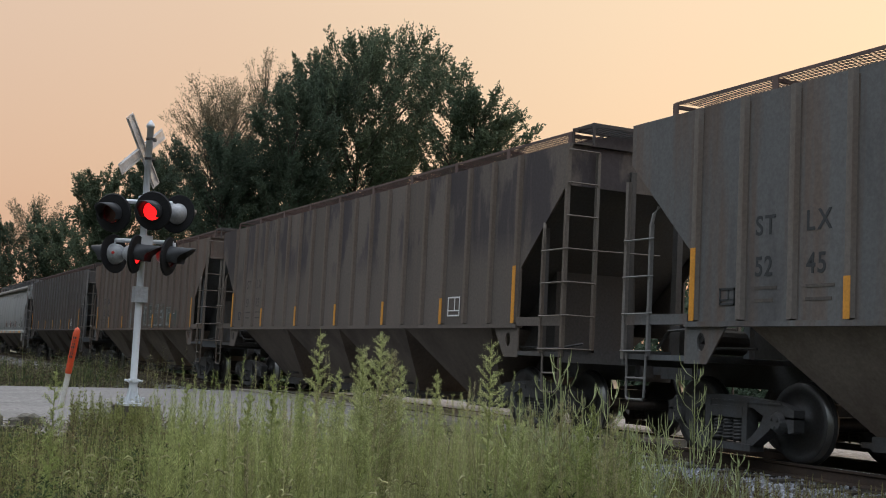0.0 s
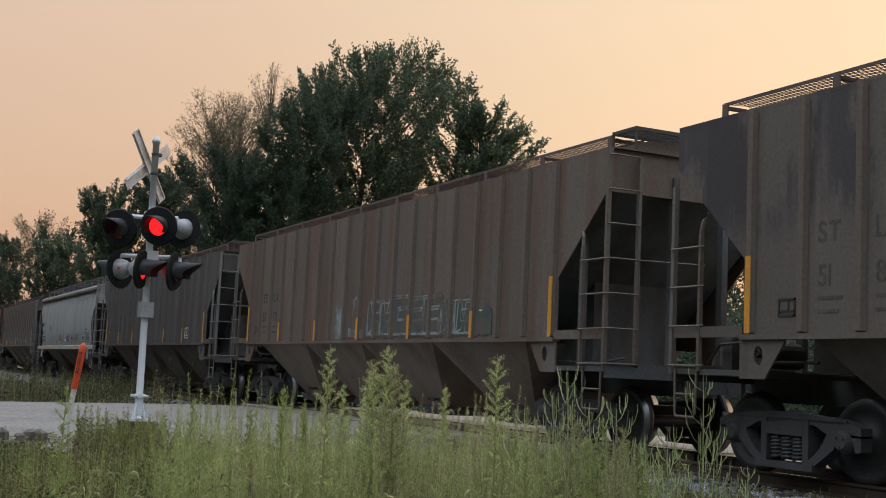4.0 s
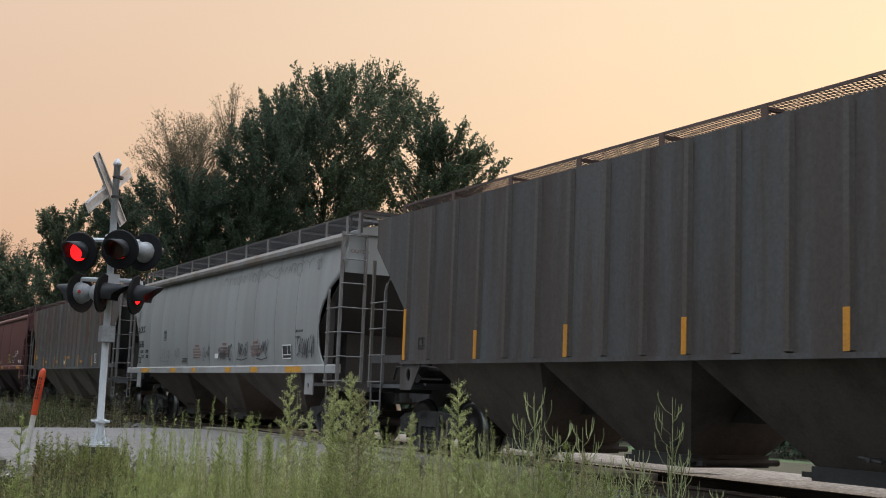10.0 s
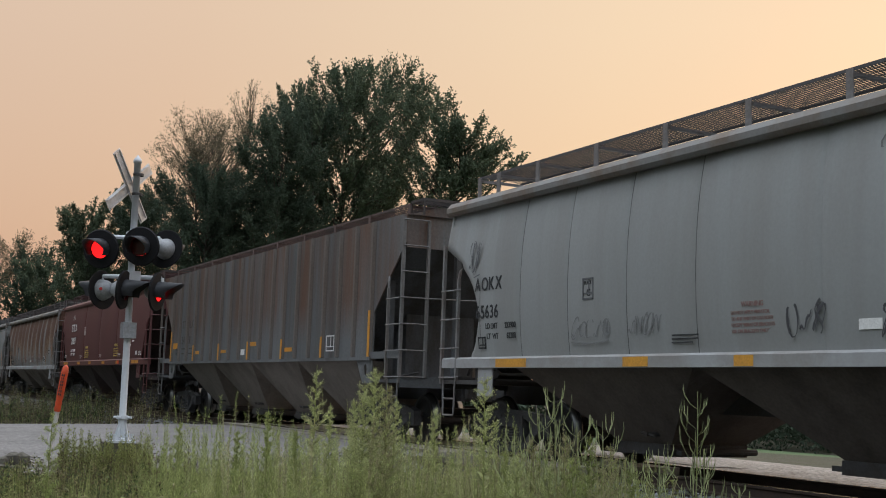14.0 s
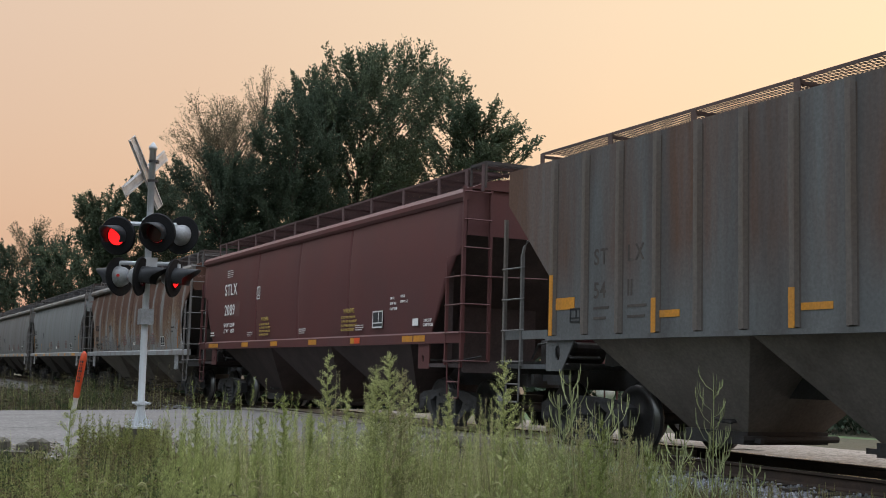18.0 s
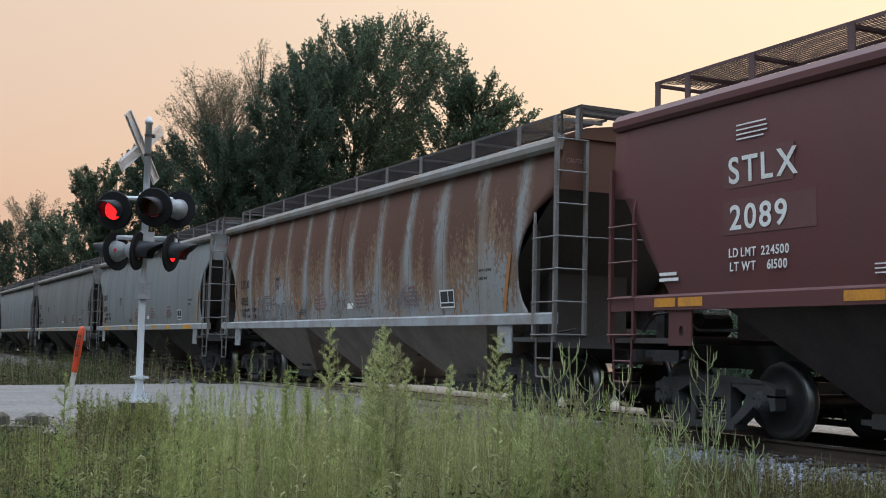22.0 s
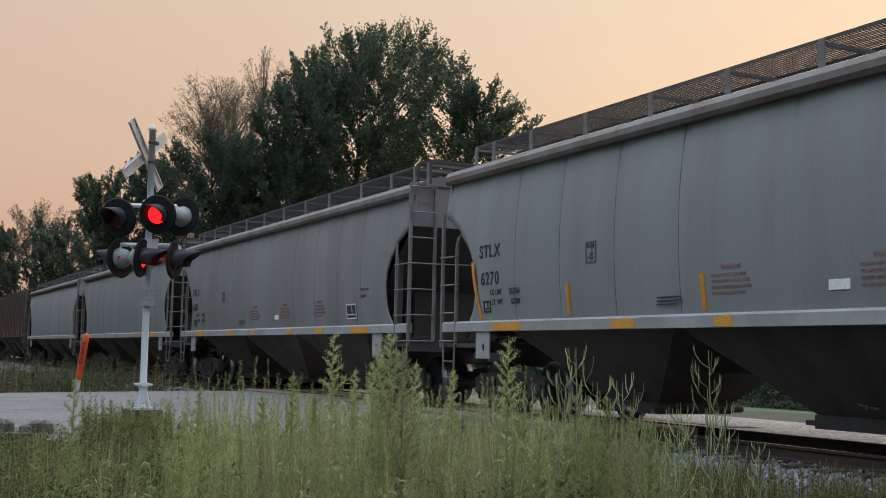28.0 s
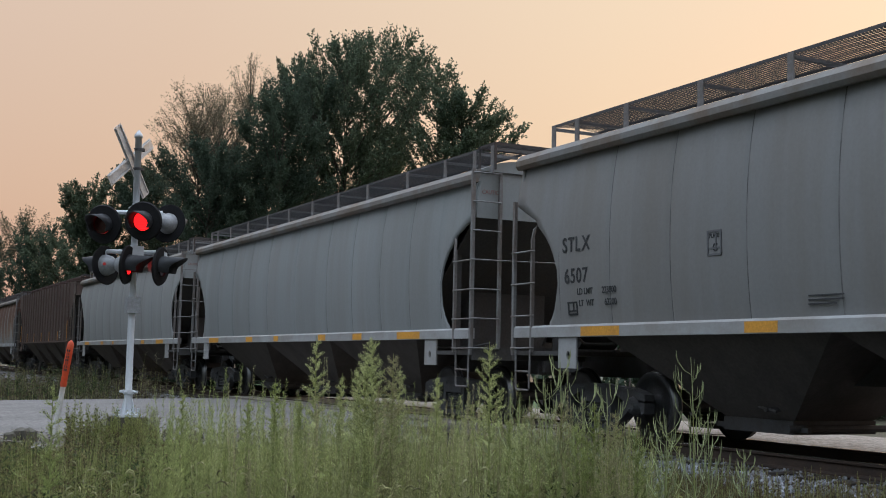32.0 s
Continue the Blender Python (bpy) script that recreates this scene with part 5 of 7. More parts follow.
def blocks():
    rnd = random.Random(2)
    for x, y, a, b, h, r in ((-17.1, 1.86, 0.26, 0.24, 0.17, 20), (-17.15, 2.32, 0.24, 0.30, 0.13, -15), (-16.75, 2.05, 0.22, 0.75, 0.03, 12), (-17.0, 2.12, 0.14, 0.16, 0.10, 50)):
        n = 9
        rim = [(a / 2 * math.cos(2 * math.pi * k / n) * rnd.uniform(0.68, 1.3), b / 2 * math.sin(2 * math.pi * k / n) * rnd.uniform(0.85, 1.2)) for k in range(n)]
        s = Shape()
        s.v = [(px * 1.1, py * 1.1, -0.2) for px, py in rim] + [(px, py, h * rnd.uniform(0.55, 0.9)) for px, py in rim] + [(px * 0.6, py * 0.6, h * rnd.uniform(0.85, 1.15)) for px, py in rim] + [(0, 0, h)]
        for k in range(n):
            q = (k + 1) % n
            s.f += [(k, q, n + q, n + k), (n + k, n + q, 2 * n + q, 2 * n + k), (2 * n + k, 2 * n + q, 3 * n)]
        me = s.mesh("broken_concrete")
        me.materials.append(M["old_concrete"])
        ob = tagged(new("broken_concrete", me), "broken concrete chunk lying in the weeds", "rubble", "broken concrete")
        ob.matrix_basis = pose(x, y, ground_z(x, y) + 0.04, rnd.uniform(-5, 5), rnd.uniform(-5, 5), r)


blocks()


# ---- the train ----
def rib_marks(top, bottom, mat, tone):
    def f(car, hl):
        x = -hl + 2.45
        for k, (w, z) in enumerate(((top, 2.42), (bottom, 1.96))):
            text_on(car, w[:2], x, z, 0.225, mat, -1.563)
            text_on(car, w[2:], x + 0.80, z, 0.225, mat, -1.563)
        bars(car, x, 1.84, [0.36], tone, -1.563)
        bars(car, x + 0.8, 1.84, [0.42], tone, -1.563)
        bars(car, x, 1.70, [0.3], tone, -1.563)
        bars(car, x + 0.8, 1.70, [0.38], tone, -1.563)
    return f


def with_placards(base):
    def f(car, hl):
        base(car, hl)
        for a, q, z0, z1 in ((1.46, 1.96, 1.83, 2.00), (3.93, 4.36, 1.65, 1.74), (6.47, 6.94, 1.65, 1.73), (8.93, 9.40, 1.79, 1.89), (11.47, 11.95, 1.62, 1.71)):
            part("reflector_patch", Shape().box(-hl + a, -hl + q, -1.567, -1.561, z0, z1), M["yellow"], car)
        bars(car, -hl + 8.2, 1.72, [0.3], M["letter_white"], -1.563, 0.14)
    return f


def with_graffiti(base):
    def f(car, hl):
        base(car, hl)
        rnd = random.Random(8)
        y = -1.566
        for i, (a, w, h, mt) in enumerate(((7.55, 0.5, 0.75, "tag_pale"), (8.3, 0.9, 0.22, "tag_pale"), (9.25, 1.0, 0.80, "tag_green"), (10.15, 1.3, 0.86, "tag_green"), (11.4, 1.3, 0.85, "tag_green"), (12.6, 1.2, 0.74, "tag_green"), (13.7, 0.8, 0.55, "tag_green"))):
            s = Shape()
            n = 13
            up = [(-hl + a + w * k / (n - 1), 1.50 + h * (0.80 + 0.20 * math.sin(k * 0.9 + i) * rnd.random())) for k in range(n)]
            lo = [(-hl + a + w * k / (n - 1), 1.48 + 0.05 * rnd.random()) for k in range(n)]
            s.prism(lo + up[::-1], y - 0.002 - 0.0006 * i, y + 0.004)
            part("graffiti", s, M[mt], car, "sprayed paint patch")
        block_shapes(car, -hl + 9.35, 1.56, [(0.55, 0.62), (0.5, 0.6), (0.6, 0.66), (0.55, 0.6), (0.6, 0.62), (0.5, 0.5), (0.5, 0.5)], M["tag_pale"], 12, -1.574, 0.018)
        scribble(car, -hl + 7.6, 1.55, 0.4, 0.85, M["tag_pale"], 33, 2, 0.014, -1.572)
        scribble(car, -hl + 8.45, 1.95, 0.45, 0.4, M["tag_pale"], 35, 1, 0.014, -1.572)
    return f


def plain(car, hl):
    pass


def cyl_marks(top, bottom, tags=(), big=0.21, x0=1.35, dz=0.0, stripes=(), box_x=4.5, panel=3.15, tone="yellow", blocks_at=None):
    def f(car, hl):
        sheet = lambda z: -1.599 + 0.10 * abs(2 * (z - 1.40) / 2.42 - 0.85) ** 2.2
        tilt = lambda z: math.degrees(math.atan((sheet(z) - sheet(z + 0.15)) / 0.15))
        put = lambda text, x, z, size, mat: line_on(car, text, x, z, size, M[mat], sheet(z) + 0.001, tilt(z))
        text_on(car, top, -hl + x0, 2.43 + dz, big, M["letter_dark"], -1.600, 0.92, 0.5)
        text_on(car, bottom, -hl + x0 + 0.05, 1.99 + dz, big, M["letter_dark"], sheet(1.99 + dz), 0.92, tilt(1.99 + dz))
        for text, a, z in (("LD LMT", 0.35, 1.82), ("223800" if x0 > 1.2 else "223900", 0.95, 1.82), ("LT  WT", 0.38, 1.66), ("62200", 1.0, 1.66)):
            put(text, -hl + x0 + a, z + dz, 0.09, "letter_dark")
        data_panel(car, -hl + x0 + 0.10, 1.54, 0.24, 0.19, M["letter_dark"], None, sheet(1.54), tilt(1.54))
        data_panel(car, -hl + box_x, 2.16, 0.26, 0.30, M["tag_grey"], None, sheet(2.16), tilt(2.16))
        put("PLATE", -hl + box_x + 0.04, 2.37, 0.05, "letter_dark")
        put("C", -hl + box_x + 0.10, 2.21, 0.10, "letter_dark")
        data_panel(car, hl - panel, 1.54, 0.54, 0.31, M["letter_white"], M["letter_dark"], sheet(1.54) - 0.004, tilt(1.54))
        for k in range(3):
            put("WARNING", -hl + 7.38 + k * 2.35, 1.92, 0.06, "letter_red")
            for q, text in enumerate(("DO NOT APPLY VIBRATOR", "TO ANY PART OF CAR BODY", "EXCEPT VIBRATOR BRACKETS", "USE ON BRACKETS ONLY")):
                put(text, -hl + 7.2 + k * 2.35, 1.835 - q * 0.07, 0.042, "letter_red")
        bars(car, -hl + 6.1, 1.64, [0.5, 0.5, 0.4], M["letter_dark"], sheet(1.6), 0.016, 0.045)
        bars(car, -hl + 9.1, 1.72, [0.3], M["letter_white"], sheet(1.66), 0.11)
        for q, text in enumerate(("EW 9-1  H 15-0", "EXW 10-0")):
            put(text, hl - 2.35, 2.10 - q * 0.13, 0.05, "letter_dark")
        for a, z1, w in stripes:
            s = Shape()
            x = -hl + a if a > 0 else hl + a
            n = 6
            for i in range(n):
                za, zb = 1.45 + (z1 - 1.45) * i / n, 1.45 + (z1 - 1.45) * (i + 1) / n
                sh = lambda z: (0.24 * max(0.0, 1 - (z - 1.45) / 0.95) ** 1.4 if abs(a) < 1.6 else 0.03 * (1.9 - z)) * (1 if a > 0 else -1)
                yv = lambda z: -(1.600 - 0.10 * abs(2 * (z - 1.40) / 2.42 - 0.85) ** 2.2)
                s.add([(x + sh(za), yv(za), za), (x + sh(za) + w, yv(za), za), (x + sh(zb) + w, yv(zb), zb), (x + sh(zb), yv(zb), zb)], [(0, 1, 2, 3)])
            part("reflector_stripe", s, M[tone], car)
        if blocks_at:
            block_shapes(car, -hl + blocks_at, 1.46, [(0.36, 0.84), (0.30, 0.45), (0.42, 0.50), (0.40, 0.88), (0.5, 0.3)], M["tag_grey"], 5, sheet(1.8) - 0.004)
        for i, (a, z, w, h, n, mt) in enumerate(tags):
            scribble(car, -hl + a, z, w, h, M[mt], 50 + i * 3 + int(a * 10), n, 0.017 if mt == "tag_black" else 0.012, sheet(z + h / 2) - 0.004)
    return f


def maroon_marks(car, hl):
    for z0, z1, w in ((2.78, 3.20, 1.16), (2.24, 2.64, 1.5)):
        part("repaint_patch", Shape().box(-hl + 2.30, -hl + 2.30 + w, -1.5985, -1.590, z0, z1), M["maroon_pale"], car, "paler repainted patch")
    text_on(car, "STLX", -hl + 2.40, 2.84, 0.31, M["letter_white"], -1.604, 1.02, 2)
    text_on(car, "2089", -hl + 2.42, 2.30, 0.29, M["letter_white"], -1.606, 1.06)
    text_on(car, "LD LMT  224500", -hl + 2.4, 1.98, 0.105, M["letter_white"], -1.602)
    text_on(car, "LT WT     61500", -hl + 2.42, 1.82, 0.105, M["letter_white"], -1.602)
    bars(car, -hl + 2.5, 3.52, [0.5, 0.52, 0.52, 0.46], M["letter_white"], -1.585, 0.016, 0.055)
    bars(car, -hl + 1.08, 1.86, [0.34, 0.38], M["letter_white"], -1.602, 0.04, 0.07)
    for a in (5.6, 11.2):
        line_on(car, "WARNING", -hl + a + 0.12, 2.06, 0.10, M["letter_yellow"], -1.604)
        for q, text in enumerate(("DO NOT APPLY VIBRATOR", "TO ANY PART OF CAR BODY", "EXCEPT VIBRATOR BRACKETS", "USE ON BRACKETS ONLY")):
            line_on(car, text, -hl + a, 1.95 - q * 0.085, 0.052, M["letter_yellow"], -1.602)
    data_panel(car, -hl + 5.3, 2.62, 0.26, 0.32, M["letter_white"], None, -1.606)
    data_panel(car, hl - 3.82, 1.72, 0.50, 0.33, M["letter_white"], M["letter_dark"], -1.602)
    for q, (text, other) in enumerate((("EW 9-1", "H 15-0"), ("EXW 10-0", "EXW H 5-2"), ("CU FT 5188", ""))):
        line_on(car, text, hl - 2.98, 2.24 - q * 0.10, 0.052, M["letter_white"], -1.606)
        if other:
            line_on(car, other, hl - 2.50, 2.26 - q * 0.10, 0.052, M["letter_white"], -1.606)
    bars(car, hl - 1.95, 1.85, [0.24], M["letter_white"], -1.602, 0.13)
    line_on(car, "2 INCH HF", hl - 1.48, 1.78, 0.055, M["letter_white"], -1.602)
    line_on(car, "COMP SHOES", hl - 1.50, 1.70, 0.055, M["letter_white"], -1.602)
    for a in (4.6, 8.6, 12.0):
        bars(car, -hl + a, 1.80, [0.42, 0.42, 0.34], M["letter_white"], -1.602, 0.014, 0.045)
    for a, b in ((1.0, 1.42), (1.48, 1.94), (4.2, 4.75), (6.6, 7.1), (9.3, 9.8), (11.8, 12.3), (2 * hl - 2.35, 2 * hl - 1.9), (2 * hl - 1.85, 2 * hl - 1.38)):
        part("reflector_patch", Shape().box(-hl + a, -hl + b, -1.621, -1.612, 1.43, 1.54), M["yellow"], car)
    part("reflector_patch", Shape().box(-hl + 12.02, -hl + 12.304, -1.624, -1.6215, 1.428, 1.542), M["red_reflector"], car, "orange-red half of a reflector")


def rusting_paint(name, grey, seed):
    """Grey paint whose sheets rust down from the eaves: whole above, broken into specks below, clean along the welds."""
    m = paint(name, grey, (0.24, 0.205, 0.165), 0.75, seed, scale=(2.4, 2.4, 0.16), lo=0.42, hi=0.62, bump=0.05, grain=0.12)
    nt = m.node_tree
    b = nt.nodes["Principled BSDF"]
    co = nt.nodes.new("ShaderNodeTexCoord")
    sep = nt.nodes.new("ShaderNodeSeparateXYZ")
    nt.links.new(co.outputs["Object"], sep.inputs[0])

    def calc(op, p, q=None, r=None):
        n = nt.nodes.new("ShaderNodeMath")
        n.operation = op
        for i, v in enumerate((p, q, r)):
            if isinstance(v, (int, float)):
                n.inputs[i].default_value = v
            elif v is not None:
                nt.links.new(v, n.inputs[i])
        return n.outputs[0]

    def cloud(sc, off, detail=5):
        mp = nt.nodes.new("ShaderNodeMapping")
        mp.inputs["Scale"].default_value, mp.inputs["Location"].default_value = sc, (off, off * 0.7, off * 1.9)
        nt.links.new(co.outputs["Object"], mp.inputs[0])
        n = nt.nodes.new("ShaderNodeTexNoise")
        n.inputs["Scale"].default_value, n.inputs["Detail"].default_value, n.inputs["Roughness"].default_value = 1.0, detail, 0.65
        nt.links.new(mp.outputs[0], n.inputs[0])
        return n.outputs[0]

    def span(v, lo, hi, a0=0.0, a1=1.0):
        n = nt.nodes.new("ShaderNodeMapRange")
        for i, q in enumerate((lo, hi, a0, a1)):
            n.inputs[i + 1].default_value = q
        nt.links.new(v, n.inputs[0])
        return n.outputs[0]
    drips, specks, big = cloud((3.2, 3.2, 0.35), seed), cloud((15, 15, 9), seed + 3, 3), cloud((0.80, 0.80, 0.25), seed + 7)
    thin = cloud((9, 9, 0.45), seed + 5, 3)
    low = calc("MULTIPLY_ADD", drips, 2.0, calc("MULTIPLY_ADD", calc("MULTIPLY_ADD", thin, 0.4, specks), 2.8, calc("MULTIPLY_ADD", big, 3.4, sep.outputs[2])))
    fall = span(low, 6.32, 6.50)
    u = calc("ABSOLUTE", calc("SUBTRACT", calc("FRACT", calc("MULTIPLY_ADD", sep.outputs[0], 1 / 1.38, calc("MULTIPLY_ADD", drips, 0.22, calc("MULTIPLY_ADD", big, 0.55, 0.115)))), 0.5))
    rust = calc("MULTIPLY", fall, span(calc("MULTIPLY_ADD", big, 0.55, calc("MULTIPLY_ADD", specks, 0.25, u)), 0.88, 0.70))
    deep = calc("MULTIPLY", rust, span(low, 6.82, 7.35))
    base = b.inputs["Base Color"].links[0].from_socket
    flecks = calc("MULTIPLY", calc("MULTIPLY", rust, span(cloud((26, 26, 13), seed + 9, 2), 0.57, 0.63)), span(low, 7.6, 7.0))
    for fac, col, k in ((rust, (0.175, 0.094, 0.046), 0.85), (deep, (0.094, 0.042, 0.029), 0.92), (flecks, (0.23, 0.17, 0.11), 0.8)):
        mx = nt.nodes.new("ShaderNodeMix")
        mx.data_type = "RGBA"
        nt.links.new(calc("MULTIPLY", fac, k), mx.inputs[0])
        nt.links.new(base, mx.inputs[6])
        mx.inputs[7].default_value = (*col, 1)
        base = mx.outputs[2]
    nt.links.new(base, b.inputs["Base Color"])
    return m


def build_train():
    ra = paint("weathered_grey_rust", (0.115, 0.115, 0.117), (0.115, 0.082, 0.064), 0.8, 1.0, third=(0.075, 0.072, 0.074), third_scale=(1.6, 1.6, 0.3), lo=0.45, hi=0.60, panels=0.83, panel_vary=0.13)
    rb = paint("brown_grey_rust", (0.106, 0.089, 0.078), (0.045, 0.038, 0.042), 0.95, 2.0, fade=(2.4, 2.9), scale=(0.75, 0.75, 0.30), lo=0.48, hi=0.53, third=(0.125, 0.10, 0.085), third_scale=(3, 3, 0.3), panels=0.83, panel_vary=0.13)
    rc = paint("rusty_brown_paint", (0.122, 0.098, 0.084), (0.115, 0.068, 0.050), 0.85, 3.0, third=(0.135, 0.126, 0.120), third_scale=(3, 3, 0.3), lo=0.44, hi=0.58, panels=0.83, panel_vary=0.13)
    rib_b = paint("brown_rib", (0.132, 0.108, 0.092), (0.10, 0.068, 0.05), 0.8, 20.0)
    rib_g = paint("grey_rib", (0.155, 0.15, 0.145), (0.12, 0.085, 0.065), 0.8, 21.0)
    rd = paint("dark_grey_paint", (0.084, 0.083, 0.084), (0.072, 0.056, 0.050), 0.9, 4.0, third=(0.102, 0.104, 0.108), third_scale=(3, 3, 0.3), lo=0.44, hi=0.58, panels=0.83, panel_vary=0.13)
    rf = paint("grey_green_rust", (0.128, 0.134, 0.136), (0.118, 0.062, 0.040), 0.95, 5.0, third=(0.062, 0.057, 0.055), third_scale=(1.3, 1.3, 0.14), third_lo=0.50, third_hi=0.78, lo=0.38, hi=0.62, fade=(1.75, 2.6), panels=0.83, panel_vary=0.13, scale=(1.5, 1.5, 0.12))
    rib_d = paint("dark_grey_rib", (0.104, 0.100, 0.098), (0.085, 0.066, 0.056), 0.8, 22.0)
    rm = paint("dark_rust_paint", (0.10, 0.070, 0.058), (0.075, 0.045, 0.036), 0.85, 6.0)
    grey = paint("pale_grey_paint", (0.285, 0.294, 0.292), (0.245, 0.243, 0.235), 0.8, 7.0, scale=(1.6, 1.6, 0.16), bump=0.03, grain=0.05, panels=1.38, panel_vary=0.045)
    grey2 = paint("pale_grey_paint_dusty", (0.238, 0.252, 0.255), (0.205, 0.205, 0.198), 0.8, 8.0, scale=(1.6, 1.6, 0.16), bump=0.03, grain=0.05, panels=1.38, panel_vary=0.045)
    grey3 = paint("warm_grey_paint", (0.212, 0.213, 0.214), (0.182, 0.172, 0.160), 0.8, 9.0, scale=(1.6, 1.6, 0.16), bump=0.03, grain=0.05, panels=1.38, panel_vary=0.045)
    patch = rusting_paint("grey_paint_rusting", (0.255, 0.265, 0.27), 11.0)
    trim = paint("grey_trim", (0.34, 0.345, 0.35), (0.24, 0.22, 0.20), 0.7, 12.0, scale=(1.5, 2, 2), bump=0.02, grain=0.06)
    trim_b = paint("blue_grey_trim", (0.33, 0.35, 0.37), (0.20, 0.15, 0.12), 0.7, 13.0, scale=(2.0, 2, 2), bump=0.02, grain=0.06)
    maroon = paint("maroon_paint", (0.115, 0.042, 0.042), (0.094, 0.044, 0.045), 0.7, 14.0, scale=(0.8, 0.8, 0.5), bump=0.03, rough=0.5, grain=0.06)
    lad = paint("grey_ladder", (0.15, 0.15, 0.15), (0.12, 0.09, 0.07), 0.8, 15.0)
    lad_d = paint("brown_ladder", (0.13, 0.115, 0.10), (0.09, 0.06, 0.045), 0.8, 16.0)
    ribbed_car(-3.98, "weathered grey ribbed covered hopper car with dark stencils", ra, M["bay_brown"], M["end_grey"], lad, rib_marks("STLX", "5245", M["letter_dark"], M["letter_faint"]), rib_g)
    ribbed_car(-23.24, "brown-grey ribbed covered hopper car with dark stains", rb, M["bay_dark"], M["end_dark"], lad_d, rib_marks("STLX", "5185", M["letter_faint"], M["letter_faint"]), rib_b)
    ribbed_car(-42.48, "rusty brown ribbed covered hopper car with sprayed paint", rc, M["bay_brown"], M["end_grey"], lad_d, with_graffiti(rib_marks("STLX", "5372", M["letter_dark"], M["letter_faint"])), rib_b)
    ribbed_car(-61.89, "dark sooty grey ribbed covered hopper car", rd, M["bay_dark"], M["end_grey"], lad, plain, rib_d)
    tags = [(0.85, 2.75, 0.35, 0.55, 3, "tag_grey"), (3.9, 1.62, 0.9, 0.3, 5, "tag_faint"), (5.2, 1.62, 0.7, 0.35, 4, "tag_faint"), (8.1, 1.55, 0.55, 0.4, 3, "tag_black"), (9.4, 1.55, 1.1, 0.4, 6, "tag_black"),
            (10.9, 1.6, 0.8, 0.4, 4, "tag_black"), (12.35, 1.6, 0.75, 0.45, 4, "tag_black"), (14.9, 1.56, 0.95, 0.5, 5, "tag_black"), (9.4, 3.33, 6.6, 0.30, 18, "tag_faint")]
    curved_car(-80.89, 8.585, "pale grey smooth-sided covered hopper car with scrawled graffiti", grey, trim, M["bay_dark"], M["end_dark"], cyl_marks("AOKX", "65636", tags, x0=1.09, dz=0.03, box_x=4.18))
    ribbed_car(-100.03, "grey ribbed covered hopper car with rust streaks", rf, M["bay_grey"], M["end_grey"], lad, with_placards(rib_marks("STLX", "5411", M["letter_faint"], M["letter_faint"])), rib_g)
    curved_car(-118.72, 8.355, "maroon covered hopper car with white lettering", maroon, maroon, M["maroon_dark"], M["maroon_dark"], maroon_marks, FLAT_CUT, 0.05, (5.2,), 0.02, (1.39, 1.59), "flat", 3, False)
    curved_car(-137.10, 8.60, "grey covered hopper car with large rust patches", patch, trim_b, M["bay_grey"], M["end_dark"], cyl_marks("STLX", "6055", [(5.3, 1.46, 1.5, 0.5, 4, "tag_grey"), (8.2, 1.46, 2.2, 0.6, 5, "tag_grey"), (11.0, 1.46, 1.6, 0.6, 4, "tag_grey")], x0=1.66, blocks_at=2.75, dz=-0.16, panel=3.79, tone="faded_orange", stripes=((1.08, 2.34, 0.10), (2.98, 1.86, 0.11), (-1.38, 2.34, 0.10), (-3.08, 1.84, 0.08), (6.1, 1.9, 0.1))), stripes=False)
    curved_car(-155.68, 8.545, "pale grey smooth-sided covered hopper car", grey2, trim, M["bay_deep"], M["end_dark"], cyl_marks("STLX", "6270", panel=3.7, stripes=((1.06, 2.38, 0.10), (3.95, 1.92, 0.09), (6.98, 1.90, 0.09), (-1.25, 2.38, 0.10))))
    curved_car(-174.13, 8.50, "warm grey smooth-sided covered hopper car", grey3, trim, M["bay_deep"], M["end_dark"], cyl_marks("STLX", "6507"))
    curved_car(-192.50, 8.50, "pale grey smooth-sided covered hopper car", grey2, trim, M["bay_deep"], M["end_dark"], plain)
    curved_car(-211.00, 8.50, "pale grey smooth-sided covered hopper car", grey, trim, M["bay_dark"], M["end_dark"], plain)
    ribbed_car(-229.70, "dark rust-brown ribbed covered hopper car", rm, M["bay_dark"], M["end_dark"], lad_d, plain)
    curved_car(-248.60, 8.60, "grey covered hopper car with large rust patches", patch, trim_b, M["bay_dark"], M["end_dark"], plain, stripes=False)


M["maroon_pale"] = material("paler_maroon_paint", (0.135, 0.062, 0.058), 0.6, 0.0, (0.11, 0.05, 0.048), 0.7, (2, 2, 1), 24, 0.03, grain=0.08)
M["maroon_dark"] = material("dull_maroon", (0.072, 0.054, 0.054), 0.8, 0.0, (0.048, 0.038, 0.038), 0.8, (2, 2, 1), 24)
build_train()


# ---- trees and weeds ----
def foliage_material(name, a, b, trans=0.35, vary=0.5):
    m = material(name, a, 0.75, 0.0, b, 0.9, (0.35, 0.35, 0.35), 6, 0.0, lo=0.35, hi=0.65, vary=vary, spec=0.2)
    nt = m.node_tree
    p = nt.nodes["Principled BSDF"]
    out = nt.nodes["Material Output"]
    tr = nt.nodes.new("ShaderNodeBsdfTranslucent")
    nt.links.new(p.inputs["Base Color"].links[0].from_socket, tr.inputs[0])
    mx = nt.nodes.new("ShaderNodeMixShader")
    mx.inputs[0].default_value = trans
    nt.links.new(p.outputs[0], mx.inputs[1])
    nt.links.new(tr.outputs[0], mx.inputs[2])
    nt.links.new(mx.outputs[0], out.inputs[0])
    return m


